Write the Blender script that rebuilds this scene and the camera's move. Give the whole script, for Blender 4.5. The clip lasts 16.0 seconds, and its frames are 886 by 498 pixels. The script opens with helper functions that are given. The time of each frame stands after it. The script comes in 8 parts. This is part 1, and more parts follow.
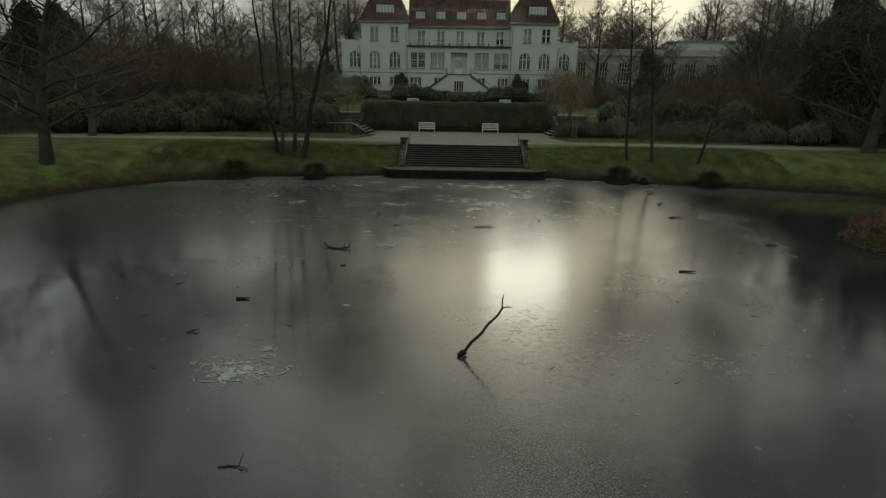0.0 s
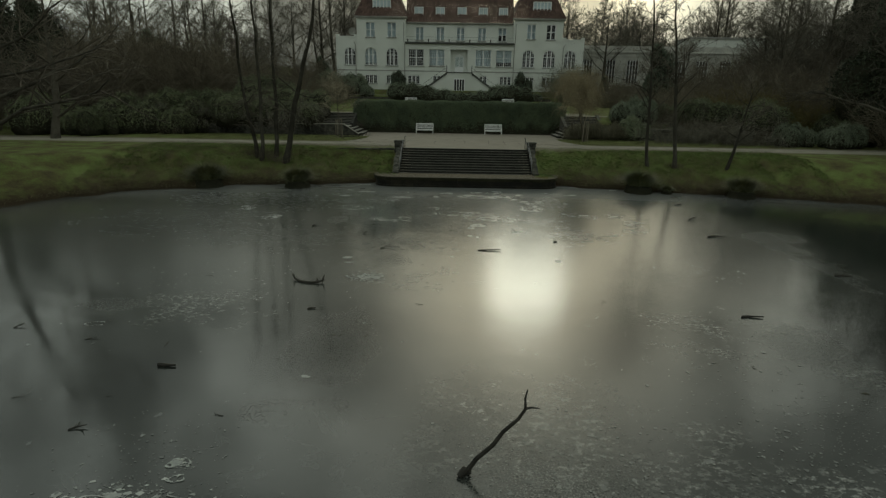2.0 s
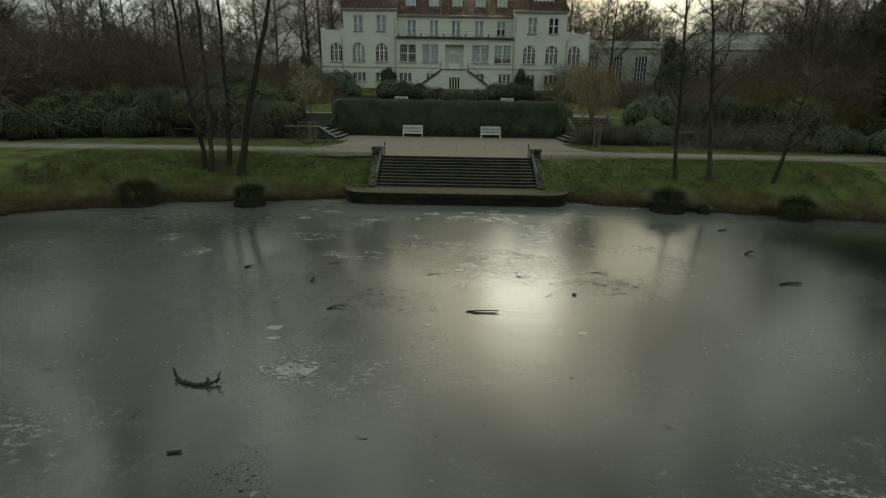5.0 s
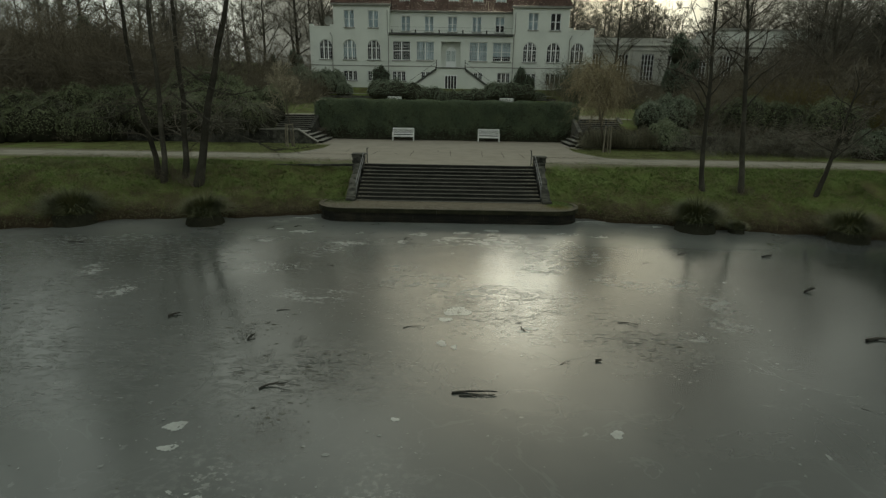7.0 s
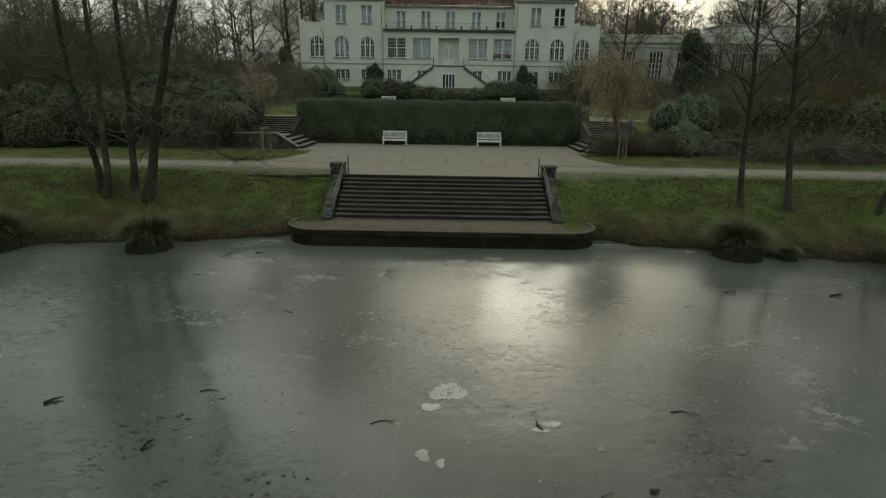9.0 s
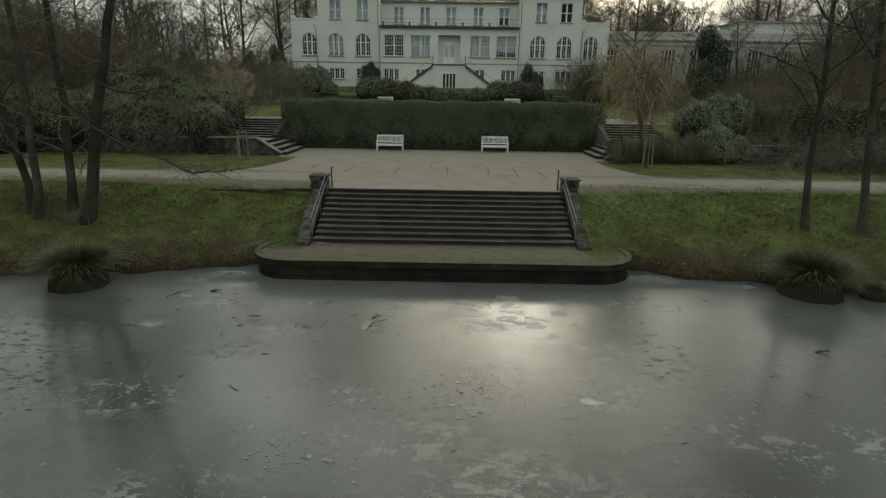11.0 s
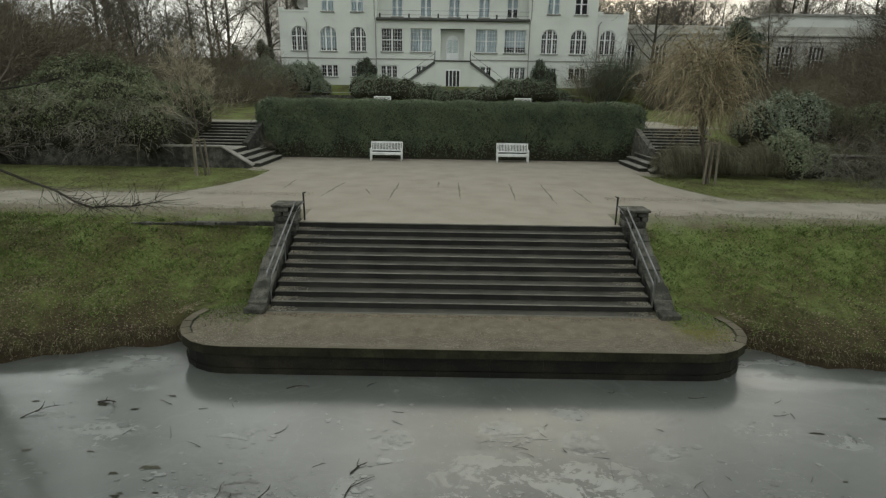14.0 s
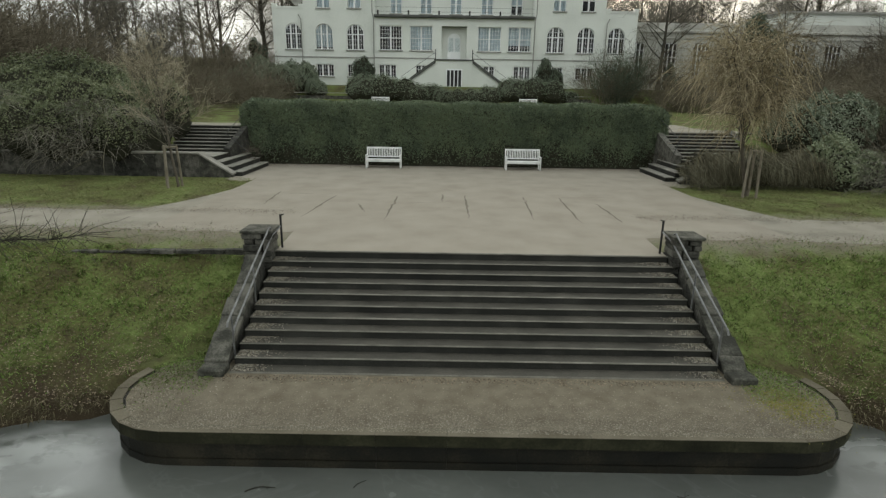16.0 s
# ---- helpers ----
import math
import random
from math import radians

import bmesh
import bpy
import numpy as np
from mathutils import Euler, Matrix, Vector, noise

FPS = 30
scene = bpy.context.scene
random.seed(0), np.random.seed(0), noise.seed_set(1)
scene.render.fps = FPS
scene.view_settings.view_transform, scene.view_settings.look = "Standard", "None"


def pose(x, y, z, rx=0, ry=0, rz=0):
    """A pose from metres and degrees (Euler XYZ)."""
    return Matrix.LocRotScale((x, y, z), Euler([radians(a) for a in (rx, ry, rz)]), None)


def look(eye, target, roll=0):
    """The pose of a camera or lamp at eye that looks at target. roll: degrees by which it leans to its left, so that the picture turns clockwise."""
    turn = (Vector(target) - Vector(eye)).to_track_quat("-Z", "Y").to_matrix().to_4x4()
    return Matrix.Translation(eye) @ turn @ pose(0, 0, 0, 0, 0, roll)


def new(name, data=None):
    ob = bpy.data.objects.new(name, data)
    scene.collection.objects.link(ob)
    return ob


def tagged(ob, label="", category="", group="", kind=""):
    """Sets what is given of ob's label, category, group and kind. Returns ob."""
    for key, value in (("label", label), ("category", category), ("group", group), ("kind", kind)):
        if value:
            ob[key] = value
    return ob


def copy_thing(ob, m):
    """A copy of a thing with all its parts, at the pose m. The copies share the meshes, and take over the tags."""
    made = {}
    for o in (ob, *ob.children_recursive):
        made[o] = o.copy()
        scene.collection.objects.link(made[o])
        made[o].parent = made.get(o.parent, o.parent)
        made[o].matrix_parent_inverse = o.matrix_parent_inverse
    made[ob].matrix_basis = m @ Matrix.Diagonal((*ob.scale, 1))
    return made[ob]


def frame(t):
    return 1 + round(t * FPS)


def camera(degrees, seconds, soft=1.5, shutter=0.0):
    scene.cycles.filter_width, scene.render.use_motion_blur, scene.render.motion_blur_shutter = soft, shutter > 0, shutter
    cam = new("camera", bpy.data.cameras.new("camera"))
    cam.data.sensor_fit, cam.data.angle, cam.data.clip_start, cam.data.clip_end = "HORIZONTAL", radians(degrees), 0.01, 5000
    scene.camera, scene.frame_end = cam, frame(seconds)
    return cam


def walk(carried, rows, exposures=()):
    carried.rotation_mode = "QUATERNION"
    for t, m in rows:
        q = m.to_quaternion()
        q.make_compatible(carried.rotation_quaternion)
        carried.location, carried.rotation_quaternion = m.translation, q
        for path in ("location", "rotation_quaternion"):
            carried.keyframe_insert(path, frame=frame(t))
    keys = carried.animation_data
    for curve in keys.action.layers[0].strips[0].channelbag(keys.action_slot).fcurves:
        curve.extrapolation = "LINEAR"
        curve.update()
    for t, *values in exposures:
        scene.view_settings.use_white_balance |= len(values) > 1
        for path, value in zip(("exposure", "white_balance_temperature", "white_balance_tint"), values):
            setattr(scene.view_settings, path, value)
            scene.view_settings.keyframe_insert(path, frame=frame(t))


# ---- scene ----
# ---- camera ----
cam = camera(78.0, 16.0, soft=1.3)
PATH = [
    (0, (-1.217, -47.343, 4.24), (-1.234, -45.42, 3.691), 0.95),
    (1.5, (-1.194, -43.831, 4.128), (-1.212, -41.908, 3.579), 0.95),
    (3.5, (-0.886, -39.093, 4.038), (-0.904, -37.17, 3.488), 0.95),
    (6.5, (-0.166, -32.185, 3.889), (-0.176, -30.262, 3.339), 0.95),
    (7, (-0.08, -31.028, 3.881), (-0.091, -29.104, 3.332), 0.95),
    (7.5, (0.017, -29.883, 3.884), (0.006, -27.96, 3.334), 0.93),
    (8, (0.08, -28.754, 3.887), (0.069, -26.831, 3.337), 0.9),
    (8.5, (0.15, -27.656, 3.88), (0.138, -25.733, 3.33), 0.9),
    (9, (0.194, -26.588, 3.867), (0.183, -24.665, 3.317), 0.9),
    (11.5, (0.017, -21.192, 3.745), (0.008, -19.268, 3.199), 0.9),
    (13, (-0.275, -17.988, 3.69), (-0.278, -16.064, 3.144), 0.9),
    (13.5, (-0.366, -16.933, 3.689), (-0.371, -15.01, 3.141), 0.88),
    (14, (-0.441, -15.876, 3.687), (-0.447, -13.952, 3.14), 0.86),
    (14.5, (-0.494, -14.885, 3.684), (-0.501, -12.962, 3.136), 0.85),
    (15, (-0.537, -14.027, 3.685), (-0.544, -12.104, 3.136), 0.85),
    (15.5, (-0.59, -13.361, 3.688), (-0.597, -11.437, 3.141), 0.87),
    (16, (-0.664, -12.891, 3.688), (-0.667, -10.967, 3.143), 0.9),
]
walk(cam, [(t, look(eye, target, roll)) for t, eye, target, roll in PATH],
     exposures=[(0, -0.02, 6600, -4), (3.5, 0.2, 6600, -4), (7, 0.36, 6600, -3), (9, 0.52, 6550, -1), (12.5, 0.93, 6500, 4), (16, 1.46, 6450, 7)])

# ---- light ----
SUN_EL, SUN_AZ = 18.8, 8.5   # degrees up, degrees right of straight ahead
world = bpy.data.worlds.new("hazy_sky")
scene.world = world
world.use_nodes = True
wn, wl = world.node_tree.nodes, world.node_tree.links
wn.clear()
sky = wn.new("ShaderNodeTexSky")
sky.sky_type, sky.sun_disc = "NISHITA", False
sky.sun_elevation, sky.sun_rotation = radians(SUN_EL), radians(SUN_AZ)
sky.dust_density, sky.air_density = 8.0, 1.0
veil = wn.new("ShaderNodeMixRGB")
veil.inputs[0].default_value, veil.inputs[2].default_value = 0.87, (5.27, 5.46, 5.28, 1)
back = wn.new("ShaderNodeBackground")
back.inputs[1].default_value = 0.07
wout = wn.new("ShaderNodeOutputWorld")
wl.new(sky.outputs[0], veil.inputs[1])
# an overcast sky is brighter overhead than at the horizon
wco, wsep, wrange, wmul = wn.new("ShaderNodeTexCoord"), wn.new("ShaderNodeSeparateXYZ"), wn.new("ShaderNodeMapRange"), wn.new("ShaderNodeMixRGB")
wrange.inputs["From Min"].default_value, wrange.inputs["From Max"].default_value = 0.0, 0.6
wrange.inputs["To Min"].default_value, wrange.inputs["To Max"].default_value = 0.88, 1.2
wmul.blend_type, wmul.inputs[0].default_value = "MULTIPLY", 1.0
wl.new(wco.outputs["Generated"], wsep.inputs[0])
wl.new(wsep.outputs["Z"], wrange.inputs["Value"])
wl.new(veil.outputs[0], wmul.inputs[1])
wl.new(wrange.outputs[0], wmul.inputs[2])
# soft clouds in the overcast
wnoise, wcloud, wmul2 = wn.new("ShaderNodeTexNoise"), wn.new("ShaderNodeMapRange"), wn.new("ShaderNodeMixRGB")
wnoise.inputs["Scale"].default_value, wnoise.inputs["Detail"].default_value, wnoise.inputs["Distortion"].default_value = 4.5, 5, 0.5
wcloud.inputs["From Min"].default_value, wcloud.inputs["From Max"].default_value = 0.39, 0.62
wcloud.inputs["To Min"].default_value, wcloud.inputs["To Max"].default_value = 0.42, 1.65
wmul2.blend_type, wmul2.inputs[0].default_value = "MULTIPLY", 1.0
wl.new(wco.outputs["Generated"], wnoise.inputs["Vector"])
wl.new(wnoise.outputs[0], wcloud.inputs["Value"])
wl.new(wmul.outputs[0], wmul2.inputs[1])
wl.new(wcloud.outputs[0], wmul2.inputs[2])
wl.new(wmul2.outputs[0], back.inputs[0])
wl.new(back.outputs[0], wout.inputs[0])
lamp = bpy.data.lights.new("sun", "SUN")
lamp.energy, lamp.angle, lamp.color = 0.056, radians(8.5), (1.0, 0.97, 0.9)
to_sun = Vector((math.sin(radians(SUN_AZ)) * math.cos(radians(SUN_EL)), math.cos(radians(SUN_AZ)) * math.cos(radians(SUN_EL)), math.sin(radians(SUN_EL))))
new("sun", lamp).matrix_world = look(to_sun * 200, (0, 0, 0))


# ---- materials ----
def material(name, colours, scale=3.0, rough=0.85, fine=40.0, bump=0.3, dist=0.02, spec=0.3, random_obj=0.0, island=0.0, metal=0.0, stops=None):
    """colours: from dark to light, mixed by coarse and fine noise at real-world size."""
    m = bpy.data.materials.new(name)
    m.use_nodes = True
    n, l = m.node_tree.nodes, m.node_tree.links
    b = n["Principled BSDF"]
    b.inputs["Roughness"].default_value, b.inputs["Metallic"].default_value, b.inputs["Specular IOR Level"].default_value = rough, metal, spec
    co = n.new("ShaderNodeTexCoord")
    geo = n.new("ShaderNodeNewGeometry")
    big, small = n.new("ShaderNodeTexNoise"), n.new("ShaderNodeTexNoise")
    big.inputs["Scale"].default_value, big.inputs["Detail"].default_value = scale, 5
    small.inputs["Scale"].default_value, small.inputs["Detail"].default_value = fine, 4
    l.new(geo.outputs["Position"], big.inputs["Vector"])
    l.new(geo.outputs["Position"], small.inputs["Vector"])
    mix = n.new("ShaderNodeMath")
    mix.operation = "MULTIPLY_ADD"
    mix.inputs[1].default_value = 0.45
    l.new(small.outputs[0], mix.inputs[0])
    half = n.new("ShaderNodeMath")
    half.operation = "MULTIPLY_ADD"
    half.inputs[1].default_value, half.inputs[2].default_value = 0.9, -0.18
    l.new(big.outputs[0], half.inputs[0])
    l.new(half.outputs[0], mix.inputs[2])
    value = mix.outputs[0]
    for amount, source in ((random_obj, "obj"), (island, "island")):
        if amount:
            src = n.new("ShaderNodeObjectInfo").outputs["Random"] if source == "obj" else geo.outputs["Random Per Island"]
            add = n.new("ShaderNodeMath")
            add.operation = "MULTIPLY_ADD"
            add.inputs[1].default_value = amount
            l.new(src, add.inputs[0])
            sub = n.new("ShaderNodeMath")
            sub.operation = "SUBTRACT"
            sub.inputs[1].default_value = amount / 2
            l.new(value, sub.inputs[0])
            l.new(sub.outputs[0], add.inputs[2])
            value = add.outputs[0]
    ramp = n.new("ShaderNodeValToRGB")
    e = ramp.color_ramp.elements
    while len(e) < len(colours):
        e.new(0.5)
    for i, c in enumerate(colours):
        e[i].position = stops[i] if stops else 0.25 + 0.5 * i / max(1, len(colours) - 1)
        e[i].color = (*c, 1)
    l.new(value, ramp.inputs[0])
    l.new(ramp.outputs[0], b.inputs["Base Color"])
    if bump:
        bp = n.new("ShaderNodeBump")
        bp.inputs["Strength"].default_value, bp.inputs["Distance"].default_value = bump, dist
        l.new(small.outputs[0], bp.inputs["Height"])
        l.new(bp.outputs[0], b.inputs["Normal"])
    return m


GRASS = material("lawn_soil", [(0.068, 0.058, 0.03), (0.098, 0.095, 0.038), (0.112, 0.136, 0.043), (0.145, 0.182, 0.06)], 0.8, 0.95, 12, 1.0, 0.05, 0.1, stops=[0.32, 0.44, 0.55, 0.68])
BLADE = material("grass_blade", [(0.052, 0.055, 0.018), (0.08, 0.116, 0.025), (0.11, 0.186, 0.036), (0.2, 0.255, 0.08)], 0.6, 0.7, 9, 0, 0.01, 0.2, island=0.6)
SEDGE = material("sedge_blade", [(0.04, 0.045, 0.02), (0.075, 0.086, 0.035), (0.16, 0.155, 0.075)], 0.6, 0.6, 20, 0, 0.01, 0.3, island=0.6)
LITTER = material("dead_leaf", [(0.06, 0.045, 0.03), (0.125, 0.096, 0.066), (0.19, 0.146, 0.1), (0.25, 0.2, 0.142)], 0.8, 0.8, 30, 0, 0.01, 0.2, island=0.8)
GRAVEL = material("fine_gravel", [(0.24, 0.215, 0.177), (0.278, 0.25, 0.207), (0.305, 0.276, 0.23)], 0.9, 0.95, 60, 0.25, 0.008, 0.15, stops=[0.3, 0.5, 0.7])
PATHMAT = material("path_gravel", [(0.2, 0.184, 0.15), (0.262, 0.242, 0.2), (0.3, 0.278, 0.233)], 1.1, 0.95, 60, 0.25, 0.008, 0.15, stops=[0.3, 0.5, 0.7])
MARK = material("scratched_soil", [(0.125, 0.112, 0.09), (0.175, 0.157, 0.127)], 3, 0.95, 60, 0.4, 0.01, 0.1)
PLATFORM = material("damp_gravel", [(0.095, 0.08, 0.056), (0.152, 0.131, 0.096), (0.21, 0.185, 0.14)], 3.5, 0.95, 40, 0.8, 0.02, 0.15, stops=[0.12, 0.5, 0.88])
MOSS = material("moss", [(0.10, 0.10, 0.03), (0.17, 0.155, 0.035), (0.22, 0.19, 0.06)], 3, 0.95, 60, 0.6, 0.01, 0.1)
# risers dark, edges pale: the steps' shading is put into these tones
STEP = material("shaded_riser_stone", [(0.014, 0.014, 0.012), (0.024, 0.024, 0.02), (0.042, 0.041, 0.035)], 1.5, 0.8, 30, 0.4, 0.01, 0.25, random_obj=0.15, stops=[0.28, 0.5, 0.72])
TREAD = material("shaded_tread", [(0.04, 0.037, 0.03), (0.06, 0.056, 0.046), (0.088, 0.081, 0.066)], 1.6, 0.8, 30, 0.3, 0.01, 0.25, random_obj=0.15, stops=[0.26, 0.5, 0.74])
NOSING = material("worn_lit_step_edge", [(0.075, 0.07, 0.058), (0.13, 0.122, 0.102), (0.19, 0.178, 0.15)], 2.0, 0.8, 30, 0.4, 0.008, 0.25, random_obj=0.12, stops=[0.26, 0.5, 0.74])
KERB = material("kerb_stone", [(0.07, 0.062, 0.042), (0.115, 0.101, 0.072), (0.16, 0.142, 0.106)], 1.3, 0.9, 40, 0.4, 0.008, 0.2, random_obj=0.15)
# nearly black tone for the landing's front below the kerb
DARKWALL = material("blackish_wall", [(0.005, 0.005, 0.003), (0.012, 0.0105, 0.006), (0.028, 0.024, 0.014)], 1.8, 0.7, 25, 0.5, 0.01, 0.3, random_obj=0.03, stops=[0.34, 0.52, 0.68])
STONE = material("rough_wall_stone", [(0.02, 0.02, 0.017), (0.06, 0.058, 0.049), (0.15, 0.142, 0.122)], 4.0, 0.9, 20, 1.0, 0.03, 0.2, random_obj=0.3, stops=[0.24, 0.5, 0.78])
CAPSTONE = material("cap_slab", [(0.035, 0.035, 0.028), (0.07, 0.068, 0.056), (0.125, 0.12, 0.1)], 3.5, 0.9, 24, 0.9, 0.015, 0.2, random_obj=0.15, stops=[0.36, 0.5, 0.66])
IRON = material("galvanised_rail", [(0.10, 0.10, 0.10), (0.20, 0.20, 0.20), (0.30, 0.30, 0.295)], 6, 0.45, 60, 0.1, 0.002, 0.5, metal=0.6)
DARKIRON = material("dark_iron", [(0.015, 0.015, 0.014), (0.03, 0.03, 0.028)], 6, 0.5, 60, 0.1, 0.002, 0.4, metal=0.3)
WHITEPAINT = material("white_bench_paint", [(0.55, 0.55, 0.53), (0.72, 0.72, 0.70), (0.80, 0.80, 0.78)], 3, 0.5, 40, 0.1, 0.003, 0.4, random_obj=0.1)
RENDER = material("pale_render", [(0.54, 0.555, 0.515), (0.67, 0.685, 0.637), (0.74, 0.755, 0.706)], 0.35, 0.9, 9, 0.25, 0.01, 0.2, stops=[0.15, 0.45, 0.8])
RENDERGREY = material("weathered_render", [(0.38, 0.37, 0.335), (0.52, 0.51, 0.46), (0.63, 0.62, 0.565)], 0.4, 0.9, 6, 0.3, 0.01, 0.2)
TRIM = material("grey_stone_trim", [(0.20, 0.20, 0.18), (0.29, 0.285, 0.26), (0.36, 0.355, 0.32)], 1.2, 0.85, 20, 0.2, 0.005, 0.25)
DARKTRIM = material("dark_cornice", [(0.06, 0.06, 0.055), (0.11, 0.11, 0.10)], 1.2, 0.7, 20, 0.2, 0.005, 0.25)
ROOF = material("red_brown_tiles", [(0.06, 0.04, 0.034), (0.1, 0.064, 0.053), (0.145, 0.094, 0.078)], 0.5, 0.85, 7, 0.5, 0.03, 0.2, island=0.35)
FRAMEPAINT = material("white_window_paint", [(0.74, 0.75, 0.74), (0.84, 0.85, 0.84)], 2, 0.5, 30, 0, 0.01, 0.4)
# net curtain, its blue tint also painting in sky mirrored by the panes
CURTAIN = material("net_curtain", [(0.42, 0.5, 0.55), (0.66, 0.74, 0.79)], 2.0, 0.9, 14, 0.3, 0.03, 0.1)
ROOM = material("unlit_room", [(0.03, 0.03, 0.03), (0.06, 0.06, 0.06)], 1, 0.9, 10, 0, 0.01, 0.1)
GREYTWIG = material("grey_drooping_twigs", [(0.075, 0.07, 0.054), (0.14, 0.13, 0.102), (0.24, 0.225, 0.183)], 0.7, 0.85, 12, 0, 0.01, 0.15, island=0.7)
TRAIL = material("brown_trailing_stems", [(0.06, 0.055, 0.034), (0.112, 0.103, 0.065), (0.185, 0.172, 0.118)], 0.7, 0.85, 12, 0, 0.01, 0.15, island=0.7)
GREENRHODO = material("pale_rosette_leaf", [(0.095, 0.115, 0.06), (0.16, 0.187, 0.104), (0.22, 0.25, 0.15), (0.3, 0.328, 0.22)], 0.8, 0.5, 6, 0, 0.01, 0.35, island=0.42)
PALEBLADE = material("pale_lawn_blade", [(0.105, 0.11, 0.045), (0.15, 0.165, 0.062), (0.19, 0.21, 0.08), (0.24, 0.25, 0.115)], 0.8, 0.75, 6, 0, 0.01, 0.2, island=0.5)
STRAW = material("straw_fringe", [(0.05, 0.043, 0.022), (0.095, 0.082, 0.045), (0.165, 0.145, 0.088)], 1.0, 0.8, 12, 0, 0.01, 0.15, island=0.8)
REED = material("red_brown_reed", [(0.085, 0.05, 0.03), (0.15, 0.095, 0.058), (0.24, 0.165, 0.105)], 1.0, 0.85, 12, 0, 0.01, 0.15, island=0.8)
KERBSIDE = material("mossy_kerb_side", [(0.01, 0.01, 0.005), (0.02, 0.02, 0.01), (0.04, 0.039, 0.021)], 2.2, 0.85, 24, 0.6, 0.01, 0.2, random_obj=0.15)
BARK = material("wet_bark", [(0.036, 0.033, 0.026), (0.068, 0.062, 0.049), (0.118, 0.108, 0.086)], 1.5, 0.95, 18, 0.9, 0.03, 0.1, random_obj=0.2)
TWIG = material("brown_twigs", [(0.07, 0.06, 0.047), (0.115, 0.1, 0.079), (0.17, 0.15, 0.12)], 0.5, 0.9, 10, 0, 0.01, 0.1, island=0.3, random_obj=0.2)
FARTWIG = material("far_grey_twigs", [(0.085, 0.077, 0.061), (0.135, 0.122, 0.097), (0.195, 0.177, 0.142)], 0.2, 0.9, 4, 0, 0.01, 0.1, random_obj=0.3)
BRUSH = material("bare_brushwood", [(0.085, 0.073, 0.052), (0.135, 0.116, 0.084), (0.205, 0.178, 0.132)], 0.4, 0.9, 8, 0, 0.01, 0.1, random_obj=0.4, island=0.2)
GOLD = material("golden_weeping_twigs", [(0.16, 0.131, 0.08), (0.29, 0.242, 0.15), (0.44, 0.375, 0.25)], 0.7, 0.8, 12, 0, 0.01, 0.15, island=0.6)
STAKE = material("weathered_stake_wood", [(0.11, 0.095, 0.07), (0.19, 0.165, 0.125), (0.26, 0.23, 0.18)], 3, 0.85, 30, 0.4, 0.005, 0.2, random_obj=0.2)
LEAF = material("hedge_leaf", [(0.058, 0.076, 0.046), (0.087, 0.114, 0.068), (0.118, 0.146, 0.08), (0.15, 0.178, 0.102)], 0.7, 0.6, 8, 0, 0.01, 0.3, island=0.28)
RHODO = material("rhododendron_leaf", [(0.052, 0.064, 0.029), (0.092, 0.108, 0.05), (0.132, 0.15, 0.072), (0.19, 0.206, 0.112)], 0.35, 0.55, 6, 0, 0.01, 0.35, island=0.42, random_obj=0.25)
YEW = material("dark_yew", [(0.06, 0.076, 0.056), (0.095, 0.118, 0.083), (0.135, 0.16, 0.112)], 0.6, 0.8, 8, 0, 0.01, 0.15, island=0.7)
DARKYEW = material("deep_green_yew", [(0.022, 0.028, 0.018), (0.038, 0.046, 0.028), (0.06, 0.068, 0.042)], 0.6, 0.8, 8, 0, 0.01, 0.15, island=0.7)
PALERHODO = material("pale_rhododendron_leaf", [(0.1, 0.122, 0.08), (0.142, 0.168, 0.112), (0.178, 0.207, 0.14), (0.22, 0.245, 0.178)], 0.35, 0.55, 6, 0, 0.01, 0.35, island=0.42)
OLIVE = material("olive_twigs", [(0.07, 0.058, 0.022), (0.12, 0.1, 0.038), (0.17, 0.145, 0.058)], 0.5, 0.9, 8, 0, 0.01, 0.1, island=0.3)
PALETWIG = material("pale_straw_twigs", [(0.2, 0.175, 0.12), (0.3, 0.265, 0.19), (0.42, 0.375, 0.28)], 0.7, 0.8, 12, 0, 0.01, 0.15, island=0.5)
SIDESTEP = material("pale_worn_stone", [(0.13, 0.125, 0.108), (0.22, 0.21, 0.182), (0.32, 0.305, 0.268)], 1.4, 0.85, 30, 0.3, 0.006, 0.25, random_obj=0.12)
ALDERBARK = material("grey_alder_bark", [(0.026, 0.024, 0.018), (0.05, 0.046, 0.036), (0.095, 0.088, 0.07)], 1.5, 0.95, 16, 0.9, 0.03, 0.1, random_obj=0.2)
# dark brown that paints in the shade between stems inside shrubs
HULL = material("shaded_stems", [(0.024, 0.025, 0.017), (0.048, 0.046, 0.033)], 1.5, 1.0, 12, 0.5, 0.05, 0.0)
DRIFT = material("wet_driftwood", [(0.012, 0.011, 0.009), (0.03, 0.027, 0.021), (0.06, 0.053, 0.042)], 5, 0.7, 60, 0.5, 0.005, 0.3, random_obj=0.2)
FROST = material("glossy_frost_crust", [(0.09, 0.095, 0.088), (0.14, 0.147, 0.136), (0.21, 0.217, 0.202)], 2.5, 0.22, 18, 0.3, 0.006, 0.9, island=0.5)
WHITEICE = material("white_ice", [(0.2, 0.21, 0.195), (0.32, 0.33, 0.308), (0.44, 0.452, 0.424)], 2.5, 0.3, 18, 0.3, 0.006, 0.8, island=0.5)
WEED = material("frozen_weed", [(0.03, 0.029, 0.02), (0.055, 0.053, 0.039), (0.09, 0.086, 0.066)], 1.5, 0.95, 40, 0, 0.005, 0.08, island=0.6)
